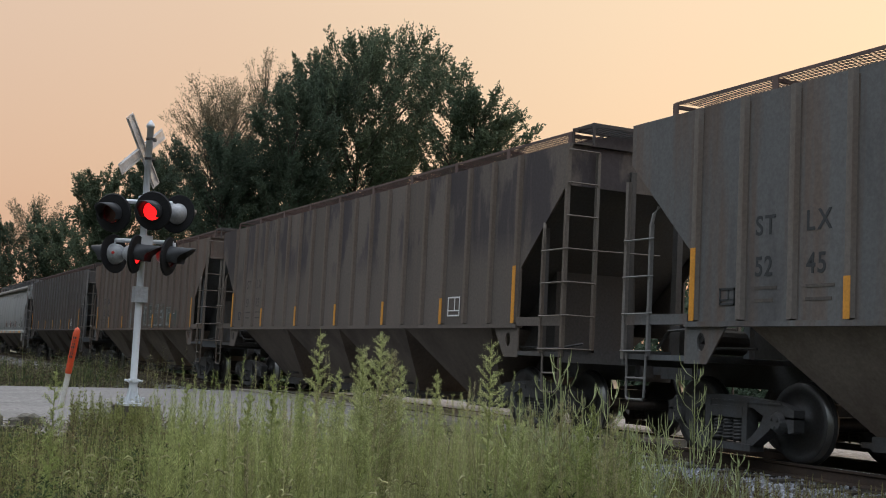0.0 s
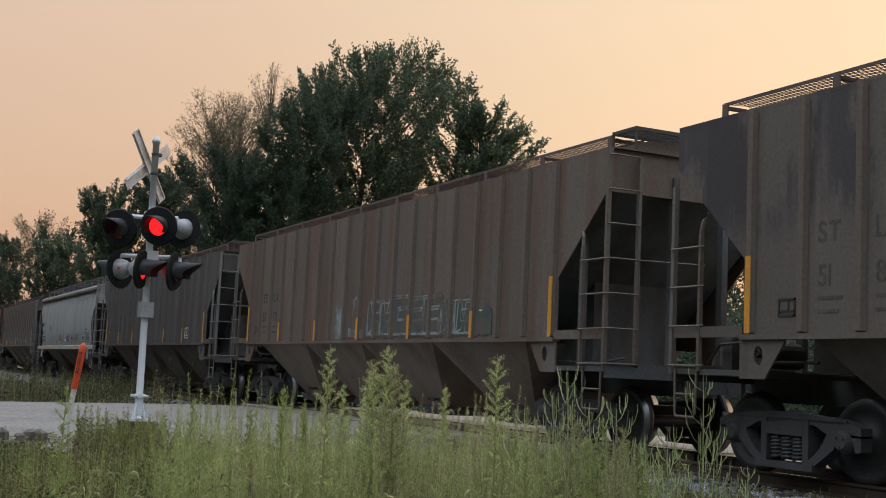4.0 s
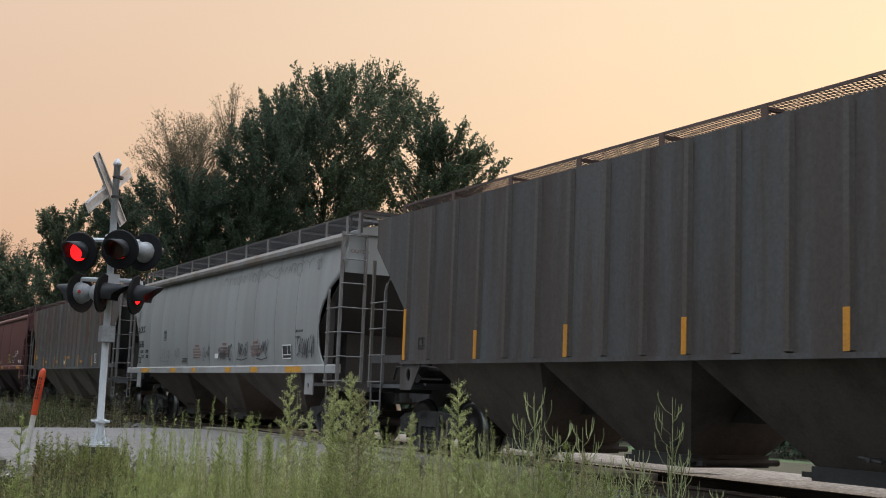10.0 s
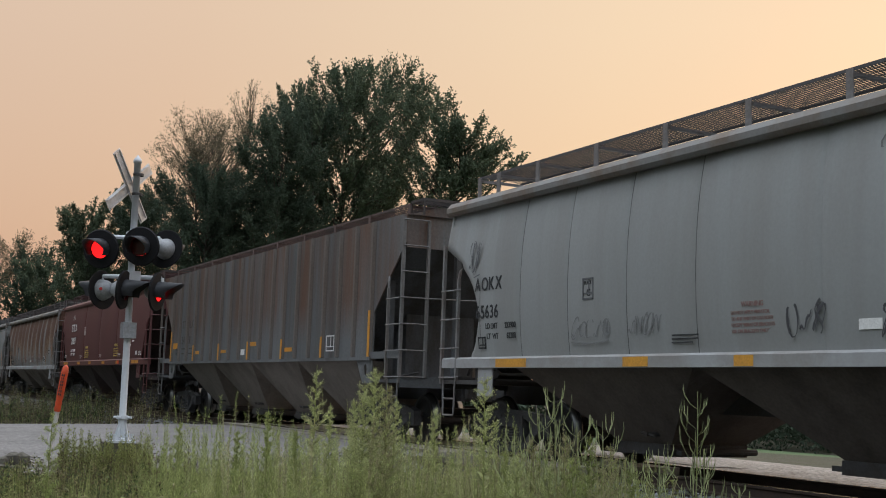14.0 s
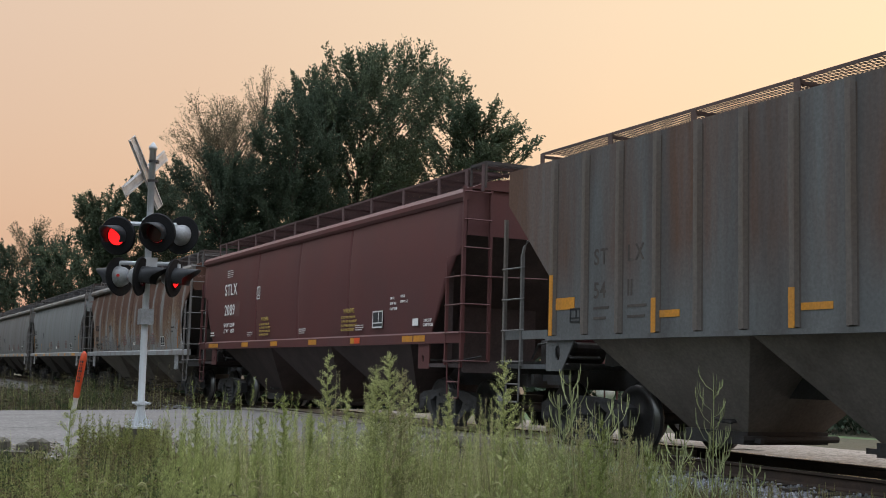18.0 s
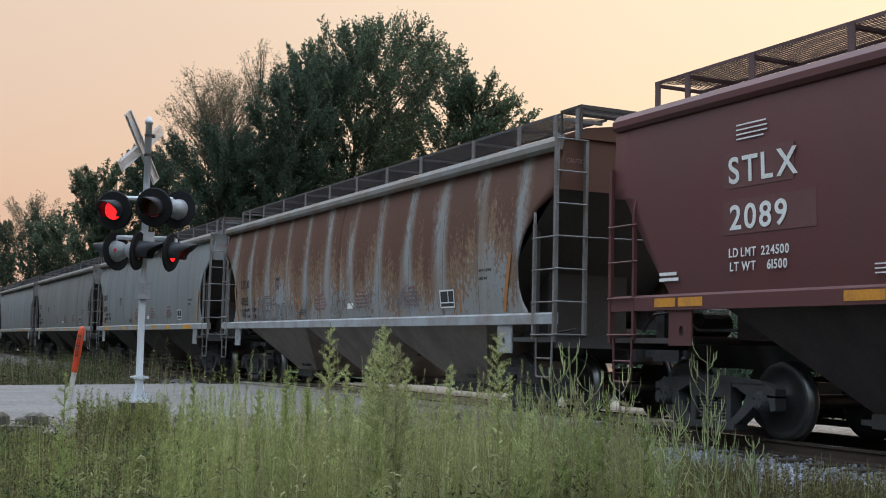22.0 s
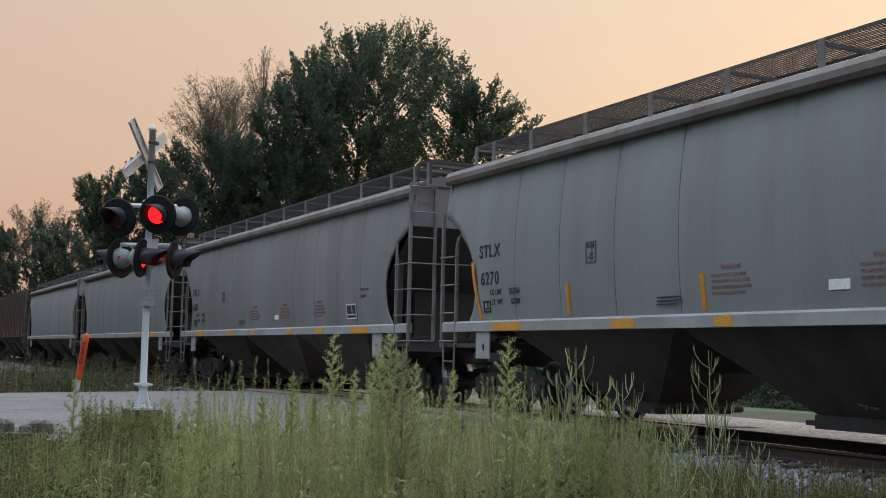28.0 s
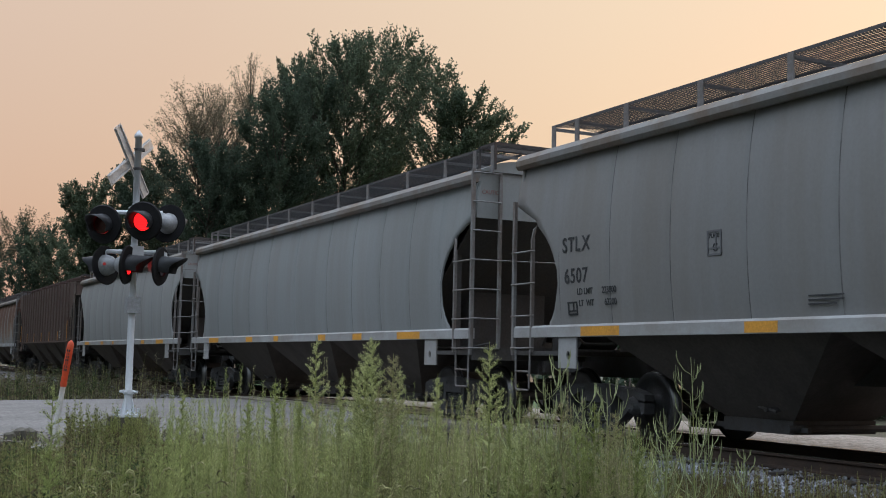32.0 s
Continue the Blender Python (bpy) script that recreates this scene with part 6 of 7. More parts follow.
M["leaf_dark"] = foliage_material("dark_tree_leaves", (0.058, 0.083, 0.058), (0.078, 0.106, 0.070), 0.35, 0.28)
M["leaf_mid"] = foliage_material("tree_leaves", (0.086, 0.120, 0.078), (0.120, 0.150, 0.092), 0.35, 0.35)
M["leaf_dry"] = foliage_material("sparse_dry_leaves", (0.15, 0.135, 0.088), (0.19, 0.16, 0.105), 0.5)
M["bark"] = material("grey_bark", (0.075, 0.062, 0.05), 0.95, 0.0, (0.045, 0.038, 0.03), 0.8, (6, 6, 1.5), 20, 0.6)
M["weed_light"] = foliage_material("light_weed_green", (0.31, 0.36, 0.13), (0.44, 0.45, 0.20), 0.48)
M["weed_head"] = foliage_material("pale_weed_plume", (0.43, 0.475, 0.21), (0.54, 0.51, 0.29), 0.52)
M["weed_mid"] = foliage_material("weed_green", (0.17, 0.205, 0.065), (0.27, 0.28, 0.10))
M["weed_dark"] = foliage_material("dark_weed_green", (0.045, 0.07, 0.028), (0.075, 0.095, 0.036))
M["weed_brown"] = foliage_material("reddish_weed", (0.14, 0.09, 0.055), (0.11, 0.10, 0.05))
M["straw_dark"] = foliage_material("dull_dry_grass", (0.12, 0.095, 0.06), (0.09, 0.085, 0.05))
M["straw"] = foliage_material("dry_seed_heads", (0.42, 0.36, 0.18), (0.30, 0.25, 0.13))
M["foxtail"] = foliage_material("pale_green_seed_heads", (0.30, 0.31, 0.15), (0.40, 0.36, 0.20))
M["weed_pink"] = foliage_material("pinkish_weed_plume", (0.31, 0.295, 0.16), (0.42, 0.36, 0.23), 0.52)
M["stem"] = foliage_material("weed_stem", (0.26, 0.30, 0.11), (0.30, 0.28, 0.12))


def leaf_mesh(name, pos, direc, length, width, rng, roll=True):
    """Many small pointed leaves: a four-cornered blade each, slightly folded by chance."""
    n = len(pos)
    d = direc / np.linalg.norm(direc, axis=1, keepdims=True)
    r = rng.normal(size=(n, 3))
    side = np.cross(d, r)
    side /= np.linalg.norm(side, axis=1, keepdims=True) + 1e-9
    L, Wd = length[:, None], width[:, None]
    up = np.cross(side, d)
    a = pos
    b = pos + d * L * 0.45 + side * Wd * 0.5 + up * Wd * 0.12
    c = pos + d * L
    e = pos + d * L * 0.45 - side * Wd * 0.5 + up * Wd * 0.12
    V = np.stack([a, b, c, e], 1).reshape(-1, 3)
    me = bpy.data.meshes.new(name)
    me.vertices.add(4 * n)
    me.vertices.foreach_set("co", V.ravel())
    me.loops.add(4 * n)
    me.loops.foreach_set("vertex_index", np.arange(4 * n, dtype=np.int32))
    me.polygons.add(n)
    me.polygons.foreach_set("loop_start", np.arange(0, 4 * n, 4, dtype=np.int32))
    me.polygons.foreach_set("loop_total", np.full(n, 4, dtype=np.int32))
    me.update(calc_edges=True)
    return me


def tree(x, y, z, lobes, leaves, mat, seed, label="", size=0.16, limbs=50, twigs=20, rise=0.45, bare=0.3, spray=0.24):
    """A trunk whose ascending limbs fan out into leafy sprays. lobes: (sideways, height, radius, half height) of the parts of the crown."""
    rng = np.random.default_rng(seed)
    th = thing("tree", pose(x, y, z), label, "tree", "trees behind the track")
    wood = Shape()
    top = max(q[1] + q[3] for q in lobes)
    mean = np.mean([q[1] for q in lobes])
    lean = np.mean([q[0] for q in lobes])
    bend = rng.normal(0, 0.25, 2)
    at = lambda u: np.array([RIGHT.x * lean * u * u + bend[0] * u, RIGHT.y * lean * u * u + bend[1] * u, top * 0.86 * u])
    r0 = top * 0.008 + 0.03
    wood.tube([tuple(at(k / 8)) for k in range(9)], [r0 * (1 - 0.11 * k) for k in range(9)], 7)
    weight = np.array([q[2] * q[2] * q[3] for q in lobes]) ** 0.8
    weight /= weight.sum()
    P, D, L = [], [], []
    per = max(4, leaves // (limbs * twigs))
    for i in range(limbs):
        side, zc, r, hz = lobes[rng.choice(len(lobes), p=weight)]
        v = rng.normal(size=3)
        v /= np.linalg.norm(v)
        if v[2] < -0.15 and rng.random() < 0.6:
            v[2] = -v[2]
        v /= np.sum(np.abs(v) ** 3.2) ** (1 / 3.2)          # a broad, round-shouldered dome
        k = (0.50 + 0.46 * rng.random() ** 0.5) * (0.90 + 0.25 * noise.noise(Vector(v * 1.6) + Vector((seed * 3.1, 0, 0))))
        tip = np.array([RIGHT.x * side + v[0] * r * k, RIGHT.y * side + v[1] * r * k, zc + v[2] * hz * k])
        flat = math.hypot(tip[0] - lean * RIGHT.x, tip[1] - lean * RIGHT.y)
        u = min(0.93, max(0.22, (tip[2] - 1.1 * flat - 0.25 * hz) / (top * 0.86)))
        p0 = at(u)
        mid = p0 * 0.45 + tip * 0.55 + np.array([0, 0, -0.10 * np.linalg.norm(tip - p0) * (1 - abs(v[2]))])
        path = lambda t: p0 * ((1 - t) ** 2)[:, None] + mid * (2 * t * (1 - t))[:, None] + tip * (t * t)[:, None]
        pts = path(np.linspace(0, 1, 6))
        w = r0 * 0.34 * (1.15 - 0.7 * u)
        wood.tube([tuple(q) for q in pts], [w * (1 - 0.17 * j) for j in range(6)], 4)
        t = bare + (1 - bare) * rng.random(twigs) ** 0.8
        t[0] = 1.0
        base = path(t)
        tang = (mid - p0) * (1 - t)[:, None] + (tip - mid) * t[:, None]
        tang /= np.linalg.norm(tang, axis=1, keepdims=True) + 1e-9
        d = tang * 0.75 + rng.normal(0, 0.5, (twigs, 3)) + v * 0.35 + np.array([0, 0, rise])
        d /= np.linalg.norm(d, axis=1, keepdims=True)
        ln = (r + hz) * 0.5 * spray * rng.uniform(0.6, 1.4, twigs) * (1.25 - 0.45 * t) + 0.15
        for j in range(0, twigs, 3):
            wood.tube([tuple(base[j]), tuple(base[j] + d[j] * ln[j] * 0.9)], [w * 0.22, w * 0.06], 3)
        s = rng.random((twigs, per)) ** 0.85
        thick = 0.030 + 0.10 * (1 - s[..., None]) * ln[:, None, None]
        P.append((base[:, None, :] + d[:, None, :] * (s * ln[:, None])[..., None] + rng.normal(size=(twigs, per, 3)) * thick).reshape(-1, 3))
        D.append((d[:, None, :] * 0.9 + rng.normal(size=(twigs, per, 3)) * 0.6 + np.array([0, 0, -0.05])).reshape(-1, 3))
        L.append((size * rng.uniform(0.65, 1.3, (twigs, per)) * (1.1 - 0.3 * s)).ravel())
    P, D, L = np.concatenate(P), np.concatenate(D), np.concatenate(L)
    part("trunk", wood, M["bark"], th, "grey-brown trunk and limbs", smooth=True)
    me = leaf_mesh("crown", P, D, L, L * rng.uniform(0.42, 0.66, len(L)), rng)
    me.materials.append(mat)
    ob = new("crown", me)
    ob.parent = th
    return th


FWD, RIGHT = Vector((-0.897, 0.442)), Vector((0.442, 0.897))
WORD = {"leaf_mid": "leafy green tree standing in a grove", "leaf_dark": "dark dense tree in the shade of the grove", "leaf_dry": "thin-leaved tree with dry brownish foliage"}
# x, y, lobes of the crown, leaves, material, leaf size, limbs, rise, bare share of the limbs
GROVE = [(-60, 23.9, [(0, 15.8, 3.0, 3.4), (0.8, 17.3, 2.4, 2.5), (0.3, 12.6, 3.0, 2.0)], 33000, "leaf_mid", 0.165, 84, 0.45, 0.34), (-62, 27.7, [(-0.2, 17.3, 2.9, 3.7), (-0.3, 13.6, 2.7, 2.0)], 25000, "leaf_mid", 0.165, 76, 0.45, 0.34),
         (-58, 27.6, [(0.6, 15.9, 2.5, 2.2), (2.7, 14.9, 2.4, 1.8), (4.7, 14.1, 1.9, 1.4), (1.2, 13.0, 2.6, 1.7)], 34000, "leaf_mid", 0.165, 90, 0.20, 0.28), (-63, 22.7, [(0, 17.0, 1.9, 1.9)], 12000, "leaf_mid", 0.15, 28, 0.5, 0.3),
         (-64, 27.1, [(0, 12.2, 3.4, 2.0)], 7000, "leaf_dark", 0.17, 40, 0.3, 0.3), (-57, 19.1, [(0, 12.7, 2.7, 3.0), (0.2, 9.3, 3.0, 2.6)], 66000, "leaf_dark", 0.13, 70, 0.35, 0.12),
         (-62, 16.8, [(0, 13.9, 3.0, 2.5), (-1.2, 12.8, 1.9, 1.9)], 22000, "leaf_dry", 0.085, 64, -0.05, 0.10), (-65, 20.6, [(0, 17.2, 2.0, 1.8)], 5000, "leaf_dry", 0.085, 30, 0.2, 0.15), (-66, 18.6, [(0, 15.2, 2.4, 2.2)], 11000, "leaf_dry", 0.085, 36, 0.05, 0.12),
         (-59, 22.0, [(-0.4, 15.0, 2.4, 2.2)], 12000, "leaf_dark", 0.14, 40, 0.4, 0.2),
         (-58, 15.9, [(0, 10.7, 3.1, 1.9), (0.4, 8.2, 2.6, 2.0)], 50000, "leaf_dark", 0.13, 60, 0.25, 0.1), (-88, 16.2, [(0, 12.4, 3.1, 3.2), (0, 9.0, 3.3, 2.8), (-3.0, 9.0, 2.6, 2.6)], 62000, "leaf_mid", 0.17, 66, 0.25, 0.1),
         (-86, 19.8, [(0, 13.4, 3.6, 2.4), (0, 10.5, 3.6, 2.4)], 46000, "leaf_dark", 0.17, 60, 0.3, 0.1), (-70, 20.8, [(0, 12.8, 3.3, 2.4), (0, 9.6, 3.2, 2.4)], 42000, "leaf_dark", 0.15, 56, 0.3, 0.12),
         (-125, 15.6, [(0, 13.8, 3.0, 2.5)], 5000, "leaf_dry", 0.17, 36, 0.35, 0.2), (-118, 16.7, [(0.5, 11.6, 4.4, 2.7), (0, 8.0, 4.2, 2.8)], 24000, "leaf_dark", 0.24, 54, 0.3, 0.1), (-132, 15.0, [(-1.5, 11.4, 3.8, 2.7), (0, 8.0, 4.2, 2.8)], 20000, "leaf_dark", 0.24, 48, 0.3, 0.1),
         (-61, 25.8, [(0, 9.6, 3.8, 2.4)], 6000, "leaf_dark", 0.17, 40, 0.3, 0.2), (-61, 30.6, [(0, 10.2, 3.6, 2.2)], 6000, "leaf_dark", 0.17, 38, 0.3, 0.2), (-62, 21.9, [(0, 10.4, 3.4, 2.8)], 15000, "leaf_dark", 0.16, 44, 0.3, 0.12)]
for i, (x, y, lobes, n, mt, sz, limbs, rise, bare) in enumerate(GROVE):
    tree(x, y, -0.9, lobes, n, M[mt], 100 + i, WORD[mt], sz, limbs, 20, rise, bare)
BACK = [(-71, 45.2, 8.5), (-66, 46.8, 9.5), (-61, 48.0, 10.0), (-61, 53.0, 12.0), (-56, 52.8, 14.0), (-54, 53.5, 14.5), (-54, 57.2, 14.0), (-50, 56.2, 14.5), (-50, 60.9, 13.0), (-49, 64.2, 12.0)]
for i, (x, y, h) in enumerate(BACK):
    tree(x, y, -0.9, [(0, h * 0.53, 3.0, h * 0.47)], 6500, M["leaf_dark" if i % 2 == 0 else "leaf_mid"], 140 + i, WORD["leaf_dark" if i % 2 == 0 else "leaf_mid"], 0.28, 40, 12, 0.3, 0.2)


def understorey():
    """Shrubs below the grove and along the line, as one mass of leaves each side."""
    rng = np.random.default_rng(55)
    spots = [(-62 - rng.uniform(0, 14), rng.uniform(14.5, 38), rng.uniform(1.4, 3.4)) for _ in range(70)] + [(-75 - rng.uniform(0, 60), 14.5 + rng.uniform(0, 5), rng.uniform(1.5, 3.0)) for _ in range(60)] \
        + [(-40 - rng.uniform(0, 30), 40 + rng.uniform(0, 30), rng.uniform(2, 5)) for _ in range(50)] + [(-10 - rng.uniform(0, 40), 55 + rng.uniform(0, 20), rng.uniform(2, 5)) for _ in range(60)]
    P, D, L = [], [], []
    for x, y, r in spots:
        n = int((420 if x < -55 else 1100) * r / 2)
        o = rng.normal(size=(n, 3))
        o *= (rng.random(n) ** 0.4 / np.linalg.norm(o, axis=1))[:, None]
        P.append(o * np.array([r, r, r * 0.9]) + (x, y, -1.0 + r * 0.7))
        D.append(o + rng.normal(size=(n, 3)) * 0.5)
        L.append(rng.uniform(0.30, 0.60, n) if x < -55 else rng.uniform(0.16, 0.34, n))
    P, D, L = np.concatenate(P), np.concatenate(D), np.concatenate(L)
    me = leaf_mesh("shrubs", P, D, L, L * 0.55, rng)
    me.materials.append(M["leaf_dark"])
    tagged(new("shrubs", me), "dark shrubs and undergrowth behind the railway", "shrubs", kind="stuff")


understorey()


def shading_woods():
    """Unseen woodland, added on the near side and behind to block sky light."""
    rng = np.random.default_rng(77)
    n = 9000
    a = np.where(rng.random(n) < 0.6, rng.uniform(radians(186), radians(262), n), rng.uniform(radians(262), radians(350), n))
    r = rng.uniform(46, 75, n)
    top = 11 + 4 * np.sin(a * 9) + 3 * np.sin(a * 23)
    P = np.stack([np.cos(a) * r * 1.5 - 10, np.sin(a) * r, rng.random(n) ** 0.8 * top - 0.8], 1)
    k = 5000                                            # an added edge along the near side of the line, keeps sky off the far cars
    xs = rng.uniform(-150, -38, k)
    P = np.concatenate([P, np.stack([xs, -3.5 - rng.random(k) * 14, rng.random(k) ** 0.8 * (13 + 3 * np.sin(xs * 0.4)) - 0.8], 1)])
    n += k
    me = leaf_mesh("shading_woods", P, rng.normal(size=(n, 3)), rng.uniform(1.6, 3.0, n), rng.uniform(1.2, 2.0, n), rng)
    me.materials.append(M["leaf_dark"])
    tagged(new("shading_woods", me), "dark woodland on the near side of the line", "woods", kind="stuff")


shading_woods()


def spot(d, lat):
    """A place on the ground d metres out and lat metres to the side of the viewing line."""
    p = FWD * d + RIGHT * lat
    return p.x, p.y, ground_z(p.x, p.y)


def weed_mass(name, label, count, d0, d1, lat, hmin, hmax, leaves, llen, lwid, mat, seed, stem_r=0.004, plume=0.0, droop=0.5, clump=0.0, mask=None, upward=0.0, power=0.8):
    rng = np.random.default_rng(seed)
    stems = Shape()
    P, D, L = [], [], []
    made = 0
    while made < count:
        d = math.sqrt(rng.uniform(d0 * d0, d1 * d1))
        l = rng.uniform(lat[0], lat[1]) * d
        if clump and noise.noise(Vector((d * 0.8, l * 0.8, seed))) < clump:
            if rng.random() < 0.8:
                continue
        if mask and not mask(d, l):
            continue
        x, y, z = spot(d, l)
        made += 1
        h = rng.uniform(hmin, hmax) * (0.85 + 0.3 * noise.noise(Vector((x * 0.7, y * 0.7, seed))))
        lean = rng.normal(0, 0.07, 2) * h
        base, tip = np.array([x, y, z]), np.array([x + lean[0], y + lean[1], z + h])
        stems.tube([tuple(base), tuple(base * 0.5 + tip * 0.5 - np.array([lean[0], lean[1], 0]) * 0.12), tuple(tip)], [stem_r, stem_r * 0.8, stem_r * 0.3], 3)
        u = rng.uniform(0.12, 1.0, leaves) ** power
        p = base + (tip - base) * u[:, None]
        a = rng.uniform(0, 6.283, leaves)
        up = np.where(u > 1 - plume, rng.uniform(0.3, 1.2, leaves), rng.uniform(-droop, 1.0, leaves) + upward)
        P.append(p)
        D.append(np.stack([np.cos(a), np.sin(a), up], 1))
        L.append(llen * (1.15 - 0.75 * u) * rng.uniform(0.7, 1.3, leaves))
    P, D, L = np.concatenate(P), np.concatenate(D), np.concatenate(L)
    th = thing(name, pose(0, 0, 0), label, "weeds", kind="stuff")
    part("stalks", stems, M["stem"], th)
    me = leaf_mesh("blades", P, D, L, L * lwid, rng)
    me.materials.append(mat)
    ob = new("blades", me)
    ob.parent = th


OFF_ROAD = lambda d, l: spot(d, l)[0] > ROAD_X1 + 0.25 and not (spot(d, l)[0] < -16.0 and spot(d, l)[1] < 2.75)
weed_mass("weeds", "dense light-green weeds with narrow leaves by the track", 1500, 6.5, 10.0, (-0.225, 0.10), 0.66, 1.56, 190, 0.060, 0.085, M["weed_light"], 21, stem_r=0.0022, clump=0.10, upward=1.1, power=0.55)
weed_mass("weeds", "light-green weeds thinning out towards the rails", 620, 6.5, 9.5, (0.05, 0.18), 0.60, 1.30, 165, 0.056, 0.085, M["weed_light"], 26, stem_r=0.0022, clump=0.0, upward=1.1, power=0.55)
weed_mass("weeds", "feathery pale weeds among the greener ones", 330, 6.8, 9.0, (-0.12, 0.14), 0.90, 1.40, 280, 0.024, 0.22, M["weed_head"], 28, clump=0.1, upward=0.8, power=0.45)
weed_mass("weeds", "mixed green weeds growing low along the roadside", 1200, 5.5, 12.0, (-0.46, 0.22), 0.40, 0.95, 28, 0.10, 0.16, M["weed_mid"], 22, stem_r=0.0025, upward=0.4)
# dark leaf colour here paints the shade deep between the stalks
weed_mass("weeds", "low weeds coloured dark for the shade between the taller stalks", 1900, 5.5, 12.0, (-0.46, 0.16), 0.4, 1.02, 40, 0.085, 0.20, M["weed_dark"], 23, stem_r=0.0025, upward=0.4)
weed_mass("weeds", "green leafy weeds on the dry bank", 420, 6.2, 11.0, (-0.46, -0.18), 0.55, 1.05, 60, 0.075, 0.20, M["weed_mid"], 31, clump=0.05, upward=0.5)
weed_mass("weeds", "reddish-brown dry weeds on the bank", 1500, 6.0, 12.0, (-0.46, -0.14), 0.5, 1.0, 44, 0.06, 0.22, M["weed_brown"], 32, stem_r=0.0025, clump=-0.05, upward=0.3)
weed_mass("weeds", "low brownish weeds reaching up to the road", 1150, 11.0, 15.6, (-0.40, 0.10), 0.10, 0.34, 34, 0.09, 0.18, M["weed_brown"], 33, clump=0.02, mask=OFF_ROAD, upward=0.3)
weed_mass("weeds", "low green weeds reaching up to the road", 850, 11.0, 15.6, (-0.40, 0.12), 0.12, 0.40, 40, 0.09, 0.16, M["weed_mid"], 34, clump=0.08, mask=OFF_ROAD, upward=0.5)
weed_mass("weeds", "weeds growing round the foot of the signal", 150, 15.5, 16.45, (-0.30, -0.225), 0.40, 0.72, 50, 0.07, 0.22, M["weed_mid"], 36, mask=lambda d, l: (Vector(spot(d, l)[:2]) - MAST.xy).length > 0.32, upward=0.5)
weed_mass("weeds", "dry brown weeds round the foot of the signal", 130, 15.2, 16.45, (-0.30, -0.19), 0.30, 0.62, 40, 0.07, 0.22, M["weed_brown"], 37, mask=lambda d, l: (Vector(spot(d, l)[:2]) - MAST.xy).length > 0.32, upward=0.5)
# shade at the foot of the front growth, put in as dark leaves
weed_mass("weeds", "leafy weeds coloured dark for the shade under the taller ones", 560, 5.2, 6.7, (-0.46, 0.17), 0.62, 1.0, 64, 0.065, 0.24, M["weed_dark"], 43, stem_r=0.0025, clump=-0.1, upward=0.3)
weed_mass("weeds", "dry reddish-brown weeds low in the front growth", 260, 5.2, 6.9, (-0.46, 0.10), 0.6, 0.98, 60, 0.045, 0.2, M["weed_brown"], 44, stem_r=0.0025, clump=0.0, upward=0.4)
weed_mass("grass", "dry straw-coloured grass", 900, 5.6, 12.0, (-0.45, 0.02), 0.6, 1.08, 12, 0.10, 0.07, M["straw"], 24, 0.003, 0.3)
weed_mass("weeds", "pale green weeds scattered over the dry bank", 330, 6.4, 11.0, (-0.46, -0.2), 0.5, 1.0, 90, 0.05, 0.14, M["weed_light"], 38, clump=0.08, upward=0.8, power=0.6)
weed_mass("weeds", "feathery pinkish-green weeds by the shoulder", 480, 6.4, 8.4, (0.04, 0.175), 0.75, 1.38, 260, 0.024, 0.24, M["weed_pink"], 39, clump=0.0, upward=0.8, power=0.5)
SHOULDER = lambda d, l: spot(d, l)[1] < TRACK_Y - 2.2
weed_mass("weeds", "reddish low weeds on the ballast shoulder", 1500, 8.0, 12.5, (0.20, 0.46), 0.25, 0.62, 50, 0.05, 0.22, M["weed_brown"], 27, clump=-0.1, upward=0.5, mask=SHOULDER)
weed_mass("weeds", "thin grey-green weeds on the ballast shoulder", 260, 7.6, 12.5, (0.10, 0.40), 0.25, 0.55, 60, 0.040, 0.18, M["weed_mid"], 40, clump=0.0, upward=0.8, mask=SHOULDER)
weed_mass("weeds", "tall slender pale-green weeds with soft tops", 260, 6.6, 8.4, (-0.19, 0.085), 0.95, 1.40, 320, 0.036, 0.10, M["weed_head"], 41, stem_r=0.002, clump=0.08, upward=0.8, power=0.5)
weed_mass("weeds", "tall slender weeds with greyish plumes", 110, 6.6, 8.4, (-0.16, 0.12), 1.20, 1.62, 320, 0.030, 0.20, M["weed_pink"], 42, stem_r=0.002, clump=0.1, upward=0.6, power=0.42)
weed_mass("weeds", "low dark weeds on the verge of the track", 620, 29, 46, (-0.48, -0.20), 0.5, 1.4, 30, 0.18, 0.16, M["straw_dark"], 25, mask=lambda d, l: ROAD_X0 - 0.8 > spot(d, l)[0] and spot(d, l)[1] < 8.4)
weed_mass("weeds", "green weeds on the far verge beside the track", 340, 29, 44, (-0.48, -0.26), 0.4, 1.2, 40, 0.20, 0.10, M["weed_dark"], 35, clump=-0.1, upward=1.0, mask=lambda d, l: ROAD_X0 - 0.8 > spot(d, l)[0] and spot(d, l)[1] < 8.0)
weed_mass("grass", "dry brown grass beside the far verge", 400, 30, 46, (-0.48, -0.22), 0.4, 0.9, 16, 0.22, 0.08, M["straw_dark"], 29, mask=lambda d, l: ROAD_X0 - 0.8 > spot(d, l)[0] and spot(d, l)[1] < 8.4)


